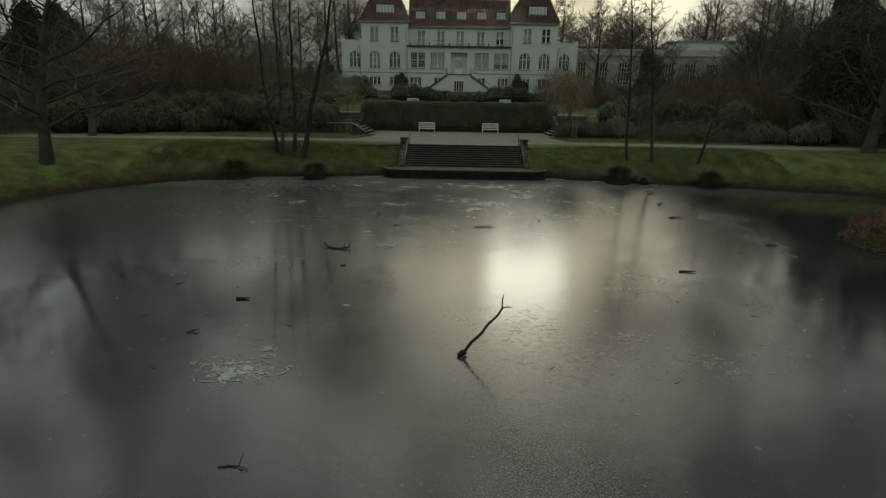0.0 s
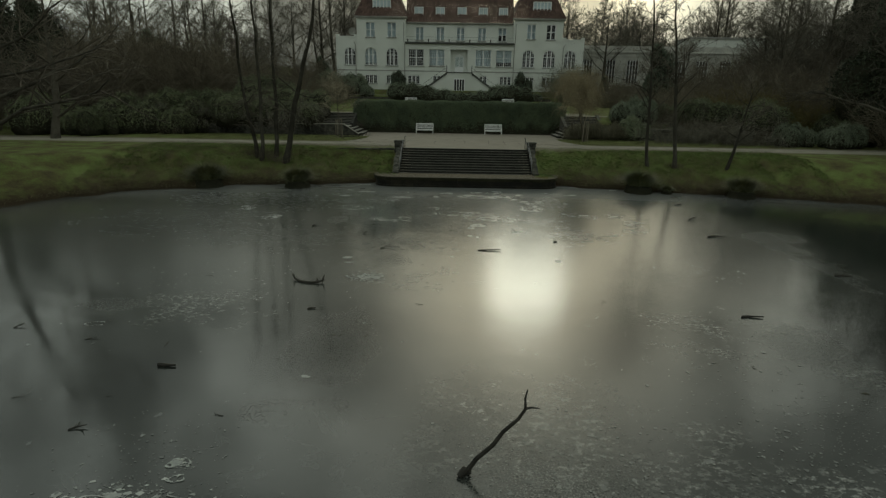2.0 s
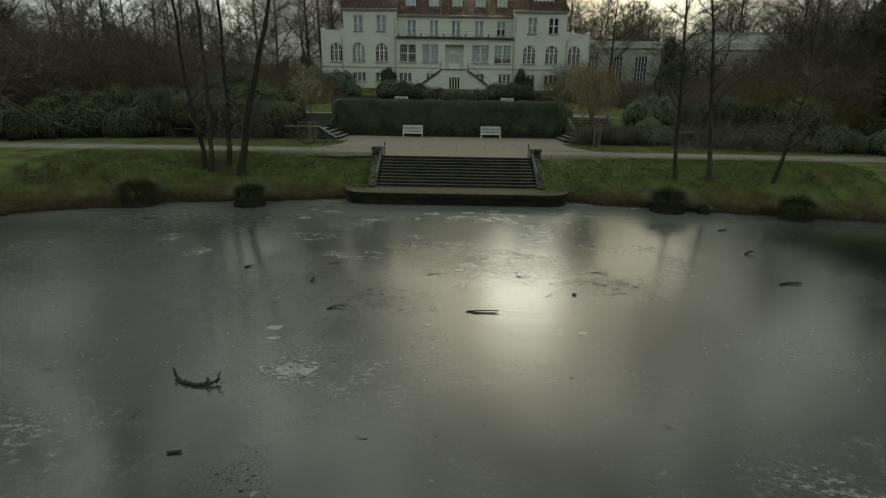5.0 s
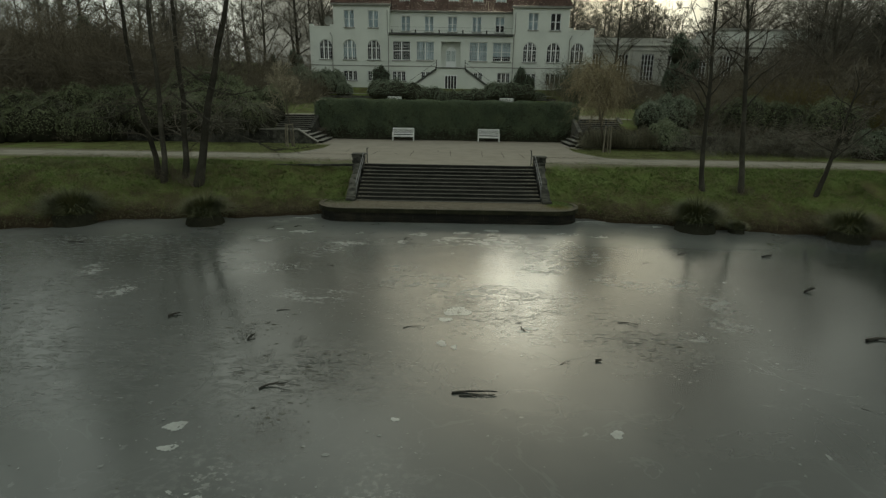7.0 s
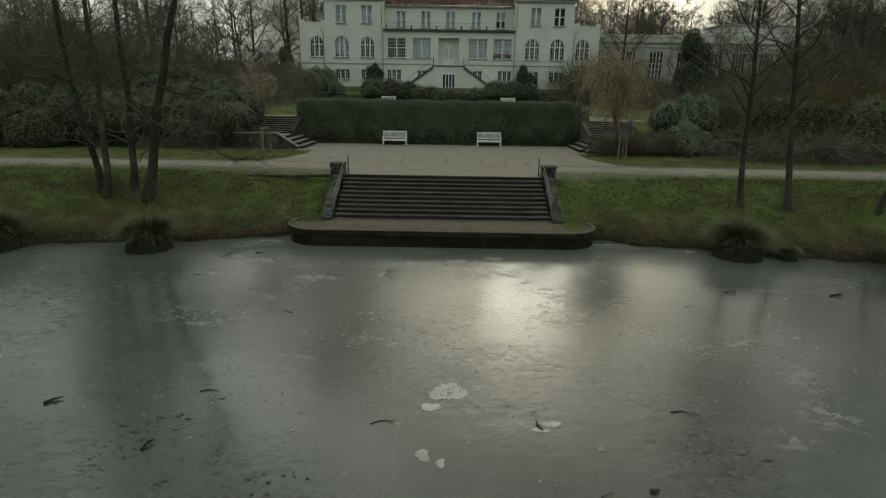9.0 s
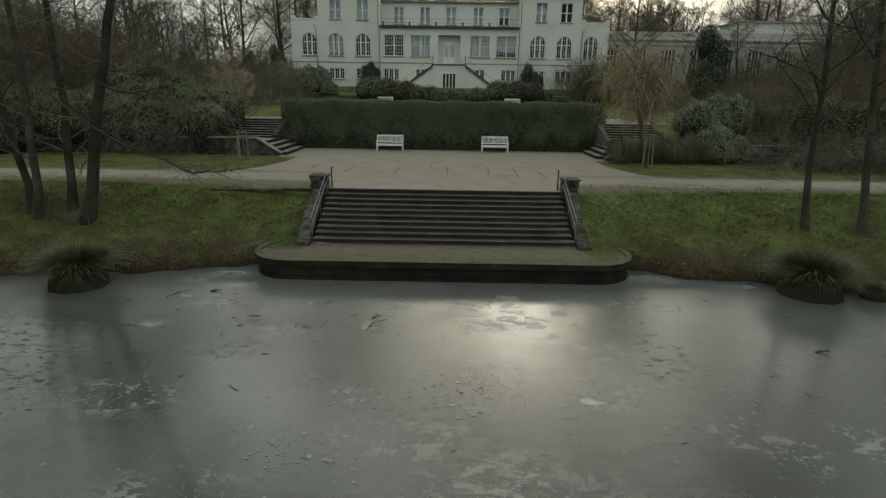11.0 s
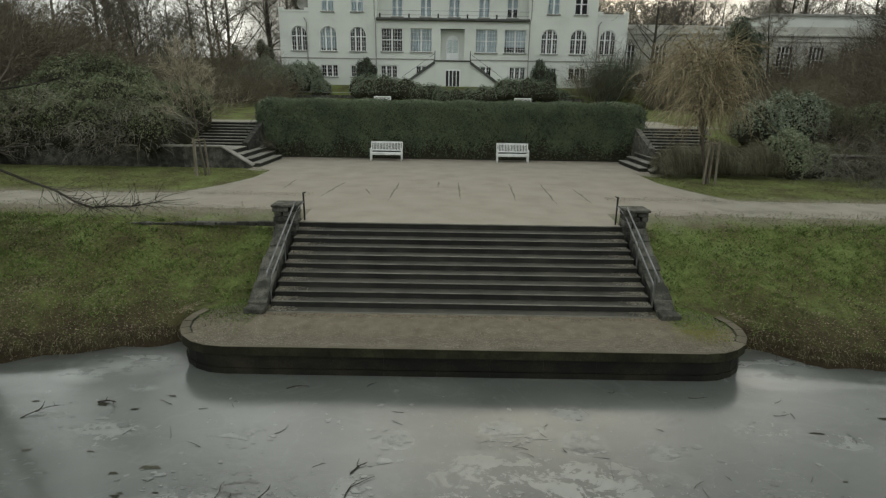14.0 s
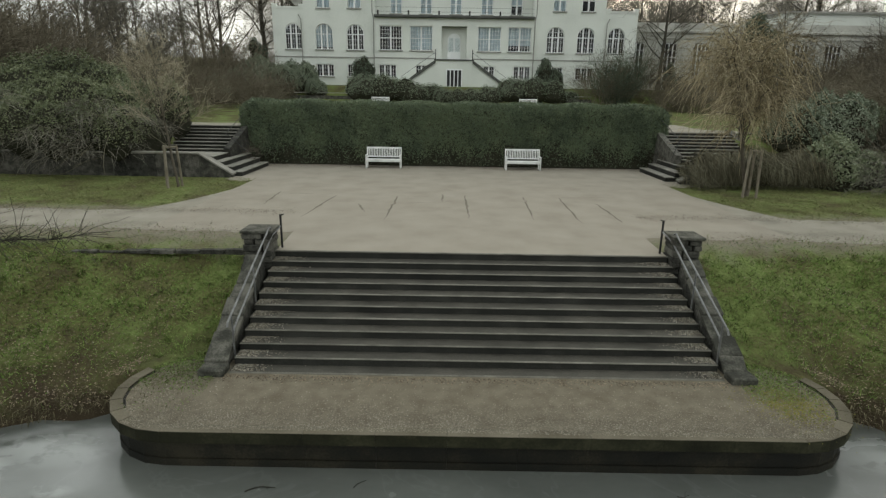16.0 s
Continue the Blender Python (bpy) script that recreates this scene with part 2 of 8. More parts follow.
GRIT = material("pale_grit", [(0.11, 0.096, 0.072), (0.19, 0.17, 0.132), (0.31, 0.285, 0.235)], 1.5, 0.9, 40, 0, 0.005, 0.2, island=0.8)


def ice_material():
    """Thin grey ice: clear dark, milky and frosted stretches, partly painted sky reflection, and a skin of fine
    crystals.
    """
    m = bpy.data.materials.new("pond_ice")
    m.use_nodes = True
    n, l = m.node_tree.nodes, m.node_tree.links
    b = n["Principled BSDF"]
    geo = n.new("ShaderNodeNewGeometry")

    def tex(scale, detail, rough=0.5, stretch=None, distort=0.0):
        t = n.new("ShaderNodeTexNoise")
        t.inputs["Scale"].default_value, t.inputs["Detail"].default_value, t.inputs["Roughness"].default_value, t.inputs["Distortion"].default_value = scale, detail, rough, distort
        if stretch:
            mp = n.new("ShaderNodeMapping")
            mp.inputs["Scale"].default_value = stretch
            l.new(geo.outputs["Position"], mp.inputs["Vector"])
            l.new(mp.outputs[0], t.inputs["Vector"])
        else:
            l.new(geo.outputs["Position"], t.inputs["Vector"])
        return t.outputs[0]

    def ramp(src, *stops):
        r = n.new("ShaderNodeValToRGB")
        e = r.color_ramp.elements
        while len(e) < len(stops):
            e.new(0.5)
        for i, (p, c) in enumerate(stops):
            e[i].position = p
            e[i].color = (*c, 1) if isinstance(c, tuple) else (c, c, c, 1)
        l.new(src, r.inputs[0])
        return r.outputs[0]

    def mixed(fac, a, c):
        x = n.new("ShaderNodeMixRGB")
        for socket, val in ((x.inputs[0], fac), (x.inputs[1], a), (x.inputs[2], c)):
            if isinstance(val, (int, float)):
                socket.default_value = val
            elif isinstance(val, tuple):
                socket.default_value = (*val, 1)
            else:
                l.new(val, socket)
        return x.outputs[0]

    def times(a, c):
        x = n.new("ShaderNodeMath")
        x.operation = "MULTIPLY"
        for socket, val in zip(x.inputs, (a, c)):
            if isinstance(val, (int, float)):
                socket.default_value = val
            else:
                l.new(val, socket)
        return x.outputs[0]

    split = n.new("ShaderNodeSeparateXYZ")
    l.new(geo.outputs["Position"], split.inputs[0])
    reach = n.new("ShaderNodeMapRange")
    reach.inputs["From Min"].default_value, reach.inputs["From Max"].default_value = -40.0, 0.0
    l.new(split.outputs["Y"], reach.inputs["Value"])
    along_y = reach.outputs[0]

    def op(kind, a, c):
        x = n.new("ShaderNodeMath")
        x.operation = kind
        for socket, val in zip(x.inputs, (a, c)):
            if isinstance(val, (int, float)):
                socket.default_value = val
            else:
                l.new(val, socket)
        return x.outputs[0]

    ragged = tex(0.8, 5, 0.6)

    def zone(x, y, rx, ry, soft=0.5):
        """1 inside an oval stretch of the pond, falling to 0 past its ragged edge."""
        sub, mul, ln = n.new("ShaderNodeVectorMath"), n.new("ShaderNodeVectorMath"), n.new("ShaderNodeVectorMath")
        sub.operation, mul.operation, ln.operation = "SUBTRACT", "MULTIPLY", "LENGTH"
        sub.inputs[1].default_value, mul.inputs[1].default_value = (x, y, 0), (1 / rx, 1 / ry, 0)
        l.new(geo.outputs["Position"], sub.inputs[0])
        l.new(sub.outputs[0], mul.inputs[0])
        l.new(mul.outputs[0], ln.inputs[0])
        mr = n.new("ShaderNodeMapRange")
        mr.inputs["From Min"].default_value, mr.inputs["From Max"].default_value = 1 + soft, 1 - soft
        l.new(op("ADD", ln.outputs["Value"], op("MULTIPLY", op("SUBTRACT", ragged, 0.5), 1.4)), mr.inputs["Value"])
        return mr.outputs[0]

    def any_of(*zones):
        out = zone(*zones[0])
        for z in zones[1:]:
            out = op("MAXIMUM", out, zone(*z))
        return out

    # clear dark ice; its cloudy stretches also paint in reflected sky
    base = mixed(ramp(tex(0.16, 4, 0.55), (0.36, 0.0), (0.66, 1.0)), (0.02, 0.023, 0.02), (0.042, 0.045, 0.04))
    cloudy = any_of((-10.0, -21.5, 6.5, 6.0), (-13.5, -14.5, 4.0, 3.0), (-9.2, -27.5, 3.0, 2.2))
    base = mixed(times(times(cloudy, ramp(tex(0.45, 5, 0.6), (0.36, 0.3), (0.64, 1.0))), 0.5), base, (0.09, 0.096, 0.085))
    # grey laid over the middle pond, standing in for low-angle sky reflection
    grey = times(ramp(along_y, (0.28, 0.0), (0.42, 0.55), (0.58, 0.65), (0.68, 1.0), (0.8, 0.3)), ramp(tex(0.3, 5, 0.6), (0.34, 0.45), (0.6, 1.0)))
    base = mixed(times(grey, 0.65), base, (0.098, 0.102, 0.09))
    # old rough ice along the banks under the house, reflected sky painted in
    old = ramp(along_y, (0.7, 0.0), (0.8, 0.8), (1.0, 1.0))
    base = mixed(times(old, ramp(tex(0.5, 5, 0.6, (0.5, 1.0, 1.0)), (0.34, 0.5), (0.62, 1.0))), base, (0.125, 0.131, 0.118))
    # clearer ice before the alders
    glassy = any_of((-6.0, -16.5, 4.5, 6.5), (-9.5, -10.0, 3.5, 4.5))
    base = mixed(times(glassy, 0.4), base, (0.03, 0.036, 0.03))
    # lacy crusts of frost, and a granular stretch far from the house
    lace = op("MAXIMUM", ramp(tex(2.6, 8, 0.68, (0.8, 1.15, 1.0), 0.5), (0.52, 0.0), (0.55, 1.0)), times(ramp(tex(9.0, 4, 0.6), (0.6, 0.0), (0.64, 1.0)), 0.9))
    crust_far = any_of((1.1, -34.0, 2.4, 3.0), (6.9, -28.4, 1.9, 1.3), (5.6, -30.0, 1.5, 0.9), (-6.1, -35.8, 0.75, 0.5, 0.2), (-4.0, -24.5, 0.5, 0.35, 0.2), (8.6, -30.9, 0.8, 0.5), (4.1, -33.4, 0.6, 0.4), (5.6, -34.8, 1.3, 0.8), (-8.6, -27.4, 2.4, 1.4), (-2.6, -24.6, 2.2, 1.6))
    crust = op("MAXIMUM", 0.0, any_of((-6.3, -12.5, 1.2, 0.7), (-1.7, -12.4, 0.7, 0.35), (-0.7, -13.8, 1.2, 0.6), (-4.1, -15.2, 1.0, 0.6), (1.2, -14.9, 1.4, 0.6), (3.8, -10.6, 0.5, 0.5), (3.5, -12.1, 0.7, 0.8), (5.6, -13.4, 0.5, 0.5), (6.3, -14.1, 0.5, 0.4), (7.7, -13.7, 0.5, 0.5),
                                        (8.2, -15.5, 0.45, 0.6), (7.8, -17.1, 0.5, 0.5), (6.6, -17.8, 0.4, 0.3), (-12.2, -13.2, 0.5, 0.6), (-10.2, -15.3, 0.5, 0.6)))
    crust = op("MAXIMUM", crust, any_of((-7.7, -9.0, 0.5, 0.3), (-4.6, -10.1, 0.35, 0.35), (-4.2, -9.3, 0.6, 0.3), (-6.5, -7.6, 0.7, 0.3), (5.5, -7.1, 0.5, 0.3), (6.8, -7.4, 0.5, 0.25), (4.3, -10.2, 0.5, 0.35), (3.4, -10.2, 0.35, 0.3), (2.6, -9.3, 0.4, 0.3), (-5.0, -11.0, 0.4, 0.3), (1.2, -8.6, 1.8, 0.6)))
    patchy = ramp(tex(0.7, 3, 0.5), (0.36, 0.45), (0.5, 1.0))
    frost = times(times(crust, lace), patchy)
    stipple = times(ramp(tex(7.0, 6, 0.7, (0.8, 1.1, 1.0)), (0.5, 0.0), (0.58, 1.0)), ramp(tex(1.1, 5, 0.6), (0.42, 0.0), (0.6, 1.0)))
    far_frost = times(times(crust_far, stipple), patchy)
    grain = ramp(tex(26, 3, 0.65), (0.44, 0.0), (0.64, 1.0))
    granular = times(zone(0.7, -38.0, 1.5, 4.2, 0.6), grain)
    base = mixed(op("MAXIMUM", times(far_frost, 0.8), times(granular, 0.7)), base, (0.24, 0.247, 0.224))
    base = mixed(times(frost, 0.9), base, (0.19, 0.196, 0.18))
    specks = ramp(tex(3.3, 3, 0.5), (0.71, 0.0), (0.735, 1.0))
    base = mixed(times(specks, 0.3), base, (0.24, 0.25, 0.235))
    hair = ramp(tex(0.55, 4, 0.55, None, 0.8), (0.488, 0.0), (0.497, 1.0), (0.503, 1.0), (0.512, 0.0))
    base = mixed(times(hair, 0.08), base, (0.22, 0.235, 0.225))
    # white crust before the landing; shore-side patches paint sky shining on open water
    white = any_of((-1.3, -7.6, 0.35, 0.3, 0.4), (-1.9, -8.9, 0.2, 0.25), (0.8, -7.2, 0.55, 0.2), (2.05, -7.6, 0.35, 0.35), (2.0, -6.7, 0.3, 0.25), (3.3, -7.8, 0.3, 0.25), (-3.95, -7.5, 0.2, 0.15), (-6.4, -7.4, 0.6, 0.2), (-7.7, -7.0, 0.25, 0.1), (-6.5, -6.0, 0.25, 0.1), (-8.0, -5.5, 0.5, 0.3), (-7.2, -4.95, 0.8, 0.4), (7.2, -4.75, 1.0, 0.4), (9.6, -5.3, 0.6, 0.2))
    white = times(white, ramp(tex(3.5, 6, 0.62, (0.6, 1.0, 1.0)), (0.42, 0.0), (0.5, 1.0)))
    base = mixed(times(white, 0.85), base, (0.19, 0.198, 0.185))
    # weed and rotten leaves frozen in, in drifts
    weed_at = any_of((13.5, -20.8, 0.6, 3.4), (14.6, -17.6, 1.6, 1.0), (8.4, -29.6, 0.8, 1.6), (-4.0, -29.9, 0.9, 1.8), (-4.2, -32.9, 0.9, 0.6), (-5.2, -17.9, 0.25, 0.6), (-3.7, -18.6, 0.15, 0.4), (-4.3, -19.4, 0.2, 0.4), (-3.1, -19.6, 0.3, 0.4), (-2.6, -20.5, 0.4, 0.4), (-3.3, -22.0, 0.6, 1.1), (4.9, -18.4, 0.4, 0.6), (-11.2, -27.5, 1.0, 0.5), (-6.8, -15.8, 0.4, 0.8))
    shreds = ramp(tex(19.0, 5, 0.75, (0.9, 1.1, 1.0)), (0.5, 0.0), (0.58, 1.0))
    weed = times(times(weed_at, shreds), ramp(tex(0.35, 4, 0.6), (0.38, 0.25), (0.52, 1.0)))
    drift = any_of((-9.1, -12.3, 1.2, 1.3), (-5.2, -10.4, 0.9, 0.4), (5.0, -10.2, 0.7, 1.4), (-3.0, -20.0, 0.9, 1.0), (5.0, -18.5, 0.5, 0.8), (-12.5, -10.5, 4.0, 1.6), (-7.8, -8.6, 0.8, 0.3), (-3.4, -8.9, 0.8, 0.35))
    drift = times(drift, ramp(tex(5.5, 6, 0.7, (0.55, 1.3, 1.0)), (0.55, 0.0), (0.58, 1.0)))
    # a belt of broken, refrozen plates; dark marks paint in the bank they reflect
    belt = any_of((-13.5, -16.0, 4.5, 3.0), (-8.5, -19.3, 3.5, 2.0), (-3.5, -20.0, 2.6, 1.4), (1.5, -16.0, 2.6, 1.8), (4.8, -18.2, 1.4, 1.6))
    ridges = ramp(tex(3.2, 8, 0.7, (0.6, 1.3, 1.0), 0.3), (0.5, 0.0), (0.56, 0.8), (0.64, 1.0))
    dark_reflections = times(ramp(tex(6.5, 6, 0.7, (0.45, 1.5, 1.0)), (0.56, 0.0), (0.6, 1.0)), ramp(tex(0.9, 4, 0.6, (0.6, 1.2, 1.0)), (0.45, 0.0), (0.58, 1.0)))
    weed = op("MAXIMUM", op("MAXIMUM", weed, times(times(belt, dark_reflections), 0.75)), times(drift, 0.8))
    base = mixed(times(weed, 0.85), base, (0.016, 0.017, 0.012))
    across = n.new("ShaderNodeMapRange")
    across.inputs["From Min"].default_value, across.inputs["From Max"].default_value = 13.0, 16.5
    l.new(op("ADD", split.outputs["X"], op("MULTIPLY", op("SUBTRACT", ragged, 0.5), 3.0)), across.inputs["Value"])
    clear = times(across.outputs[0], ramp(along_y, (0.36, 0.2), (0.44, 1.0)))
    base = mixed(op("MULTIPLY", clear, op("SUBTRACT", 1.0, weed)), base, (0.024, 0.03, 0.025))
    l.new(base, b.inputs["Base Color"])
    # gloss: clear and smooth, dulled where the skin thawed and froze again
    rough = ramp(tex(0.22, 5, 0.6), (0.34, 0.05), (0.5, 0.09), (0.7, 0.18))
    rough = mixed(zone(1.5, -17.5, 7.5, 9.0, 0.6), rough, (0.3, 0.3, 0.3))
    rough = mixed(zone(1.5, -29.5, 3.4, 7.0, 0.5), rough, (0.17, 0.17, 0.17))
    rough = mixed(ramp(along_y, (0.3, 0.0), (0.5, 0.9)), rough, (0.2, 0.2, 0.2))
    rough = mixed(times(old, 0.9), rough, (0.2, 0.2, 0.2))
    rough = mixed(glassy, rough, (0.12, 0.12, 0.12))
    rough = mixed(op("MAXIMUM", op("MAXIMUM", frost, white), op("MAXIMUM", granular, far_frost)), rough, (0.4, 0.4, 0.4))
    rough = mixed(weed, rough, (0.8, 0.8, 0.8))
    rough = mixed(clear, rough, (0.06, 0.06, 0.06))
    # open water at the foot of the bank beside the landing
    thaw = any_of((-7.9, -5.5, 2.4, 0.8, 0.15), (7.8, -5.1, 1.9, 0.55, 0.15))
    rough = mixed(thaw, rough, (0.03, 0.03, 0.03))
    l.new(rough, b.inputs["Roughness"])
    # standing frost crystals shine at a low angle
    l.new(times(op("MAXIMUM", frost, op("MAXIMUM", times(white, 0.6), times(old, 0.6))), 0.5), b.inputs["Sheen Weight"])
    b.inputs["Sheen Roughness"].default_value = 0.35
    b.inputs["IOR"].default_value = 1.5
    b.inputs["Specular IOR Level"].default_value = 1.0
    bp = n.new("ShaderNodeBump")
    bp.inputs["Strength"].default_value, bp.inputs["Distance"].default_value = 0.14, 0.006
    l.new(tex(9, 6, 0.65), bp.inputs["Height"])
    bp2 = n.new("ShaderNodeBump")
    bp2.inputs["Strength"].default_value, bp2.inputs["Distance"].default_value = 0.22, 0.02
    l.new(tex(0.9, 3, 0.5), bp2.inputs["Height"])
    l.new(bp.outputs[0], bp2.inputs["Normal"])
    # thin plates and pits of refrozen slush, which catch the light at a low angle
    bp3 = n.new("ShaderNodeBump")
    bp3.inputs["Strength"].default_value, bp3.inputs["Distance"].default_value = 0.4, 0.02
    plates = times(tex(2.0, 7, 0.66, (0.6, 1.4, 1.0), 0.2), times(ramp(along_y, (0.36, 0.0), (0.5, 0.7), (0.84, 0.7)), ramp(tex(0.3, 3, 0.5), (0.4, 0.1), (0.56, 1.0))))
    plates = op("ADD", plates, times(times(belt, ridges), 0.22))
    l.new(plates, bp3.inputs["Height"])
    l.new(bp2.outputs[0], bp3.inputs["Normal"])
    l.new(bp3.outputs[0], b.inputs["Normal"])
    return m


def glass_material():
    m = bpy.data.materials.new("window_glass")
    m.use_nodes = True
    b = m.node_tree.nodes["Principled BSDF"]
    b.inputs["Transmission Weight"].default_value, b.inputs["Roughness"].default_value, b.inputs["IOR"].default_value = 1.0, 0.02, 1.45
    b.inputs["Base Color"].default_value = (0.9, 0.95, 0.95, 1)
    return m


ICE, GLASS = ice_material(), glass_material()


# ---- building blocks ----
def mesh_of(name, verts, faces, mat, smooth=False):
    me = bpy.data.meshes.new(name)
    me.from_pydata([tuple(v) for v in verts], [], [tuple(f) for f in faces])
    me.materials.append(mat)
    if smooth:
        me.shade_smooth()
    return me


def attach(ob, parent):
    if parent is not None:
        ob.parent = parent
    return ob


def part(name, bm, mat, parent=None, label="", smooth=False):
    """Links a bmesh as one mesh object under a thing or a part."""
    me = bpy.data.meshes.new(name)
    bm.normal_update()
    bm.to_mesh(me)
    bm.free()
    me.materials.append(mat)
    if smooth:
        me.shade_smooth()
    return tagged(attach(new(name, me), parent), label)


def raw(name, verts, faces, mat, parent=None, label="", smooth=False):
    return tagged(attach(new(name, mesh_of(name, verts, faces, mat, smooth)), parent), label)


def thing(name, label, category, at=(0, 0, 0), rz=0.0, group="", kind=""):
    e = tagged(new(name), label, category, group, kind)
    e.empty_display_size = 0.3
    e.matrix_world = pose(*at, 0, 0, rz)
    return e


def box(bm, x0, x1, y0, y1, z0, z1, bevel=0.0):
    m = Matrix.LocRotScale(((x0 + x1) / 2, (y0 + y1) / 2, (z0 + z1) / 2), None, (x1 - x0, y1 - y0, z1 - z0))
    r = bmesh.ops.create_cube(bm, size=1, matrix=m)
    if bevel:
        bmesh.ops.bevel(bm, geom=list({e for v in r["verts"] for e in v.link_edges}), offset=bevel, segments=1, affect="EDGES")
    return r


def boxed(x0, x1, y0, y1, z0, z1, bevel=0.0):
    bm = bmesh.new()
    box(bm, x0, x1, y0, y1, z0, z1, bevel)
    return bm


class Tubes:
    """Collects round tapering stems into one list of vertices and faces."""

    def __init__(self):
        self.v, self.f = [], []

    def stem(self, pts, radii, sides=4, cap=True):
        n0 = len(self.v)
        pts = [Vector(p) for p in pts]
        for i, (p, r) in enumerate(zip(pts, radii)):
            d = (pts[min(i + 1, len(pts) - 1)] - pts[max(i - 1, 0)]).normalized()
            a = d.cross(Vector((0.31, 0.17, 1) if abs(d.z) < 0.9 else (1, 0.2, 0))).normalized()
            c = d.cross(a)
            for k in range(sides):
                w = math.tau * k / sides
                self.v.append(p + (a * math.cos(w) + c * math.sin(w)) * r)
        for i in range(len(pts) - 1):
            for k in range(sides):
                j = (k + 1) % sides
                self.f.append((n0 + i * sides + k, n0 + i * sides + j, n0 + (i + 1) * sides + j, n0 + (i + 1) * sides + k))
        if cap and sides > 3:
            self.f.append(tuple(n0 + (len(pts) - 1) * sides + k for k in range(sides)))


    def ribbon(self, pts, radii, turn=0.0):
        """A fine twig as a narrow strip, for what is only ever seen from afar."""
        n0 = len(self.v)
        d = (Vector(pts[-1]) - Vector(pts[0])).normalized()
        a = d.cross(Vector((math.cos(turn), math.sin(turn), 0.4))).normalized()
        for i, (p, r) in enumerate(zip(pts, radii)):
            self.v += [p - a * r, p + a * r]
            if i:
                self.f.append((n0 + 2 * i - 2, n0 + 2 * i - 1, n0 + 2 * i + 1, n0 + 2 * i))


def wander(rng, start, way, length, steps, jitter, lift=0.0):
    """A crooked line: start, a direction, and a tendency upwards (or downwards)."""
    pts, p, d = [Vector(start)], Vector(start), Vector(way).normalized()
    for _ in range(steps):
        d = (d + Vector((rng.gauss(0, jitter), rng.gauss(0, jitter), rng.gauss(0, jitter) + lift))).normalized()
        p = p + d * (length / steps)
        pts.append(p.copy())
    return pts


def along(pts, u):
    k = u * (len(pts) - 1)
    i = min(int(k), len(pts) - 2)
    return pts[i].lerp(pts[i + 1], k - i), (pts[i + 1] - pts[i]).normalized()


def leaf_quads(centres, normals, size, rng, spread=0.8, slim=0.45):
    """Small folded-open leaves at the centres, facing roughly along the normals."""
    n = len(centres)
    c, nn = np.asarray(centres, float), np.asarray(normals, float)
    nn = nn + rng.normal(0, spread, (n, 3))
    nn /= np.linalg.norm(nn, axis=1)[:, None] + 1e-9
    a = np.cross(nn, rng.normal(0, 1, (n, 3)))
    a /= np.linalg.norm(a, axis=1)[:, None] + 1e-9
    b = np.cross(nn, a)
    s = size * rng.uniform(0.6, 1.35, (n, 1))
    v = np.empty((n, 4, 3))
    v[:, 0], v[:, 1], v[:, 2], v[:, 3] = c - a * s * 0.5, c + b * s * slim * 0.5, c + a * s * 0.5, c - b * s * slim * 0.5
    return v.reshape(-1, 3), np.arange(n * 4).reshape(n, 4)


def quick_mesh(name, v, f, mat):
    """A mesh from arrays of vertices and quads."""
    me = bpy.data.meshes.new(name)
    v, f = np.asarray(v, np.float32), np.asarray(f, np.int32)
    k = f.shape[1]
    me.vertices.add(len(v))
    me.vertices.foreach_set("co", v.ravel())
    me.loops.add(f.size)
    me.loops.foreach_set("vertex_index", f.ravel())
    me.polygons.add(len(f))
    me.polygons.foreach_set("loop_start", np.arange(len(f), dtype=np.int32) * k)
    me.polygons.foreach_set("loop_total", np.full(len(f), k, np.int32))
    me.update(calc_edges=True)
    me.validate()
    me.materials.append(mat)
    return me


# ---- the ground ----
ICE_Z, PLAT_Z, UP_Z = -2.155, -1.49, 1.92
SHORE = [(-6.6, -3.9), (-8.5, -4.7), (-10.0, -5.05), (-13.4, -5.5), (-15.2, -5.9), (-16.6, -7.0), (-21.0, -8.8), (-23.5, -11.7), (-25.2, -14.5),
         (-26.0, -18.3), (-27.0, -26.0), (-26.0, -38.0), (-21.0, -52.0), (-8.0, -61.0), (8.0, -61.0), (21.0, -52.0), (26.0, -38.0), (22.0, -30.0),
         (18.0, -25.6), (16.9, -23.0), (18.4, -20.9), (22.6, -17.8), (26.2, -14.8), (28.4, -12.0), (27.6, -9.9), (24.0, -8.8), (20.6, -7.8), (17.4, -6.7), (13.6, -6.0), (10.8, -5.2), (8.5, -4.8), (6.6, -4.0)]
SH = np.array(SHORE)


def shore_distance(x, y):
    """Metres to the waterline, negative on the pond."""
    x, y = np.asarray(x, float), np.asarray(y, float)
    best, inside = np.full(x.shape, 1e9), np.zeros(x.shape, bool)
    for (ax, ay), (bx, by) in zip(SH, np.roll(SH, -1, 0)):
        t = np.clip(((x - ax) * (bx - ax) + (y - ay) * (by - ay)) / ((bx - ax) ** 2 + (by - ay) ** 2), 0, 1)
        best = np.minimum(best, np.hypot(x - ax - t * (bx - ax), y - ay - t * (by - ay)))
        cross = (ay > y) != (by > y)
        with np.errstate(divide="ignore", invalid="ignore"):
            inside ^= cross & (x < (bx - ax) * (y - ay) / (by - ay + 1e-12) + ax)
    return np.where(inside, -best, best)


def smooth(a, b, v):
    t = np.clip((v - a) / (b - a), 0, 1)
    return t * t * (3 - 2 * t)


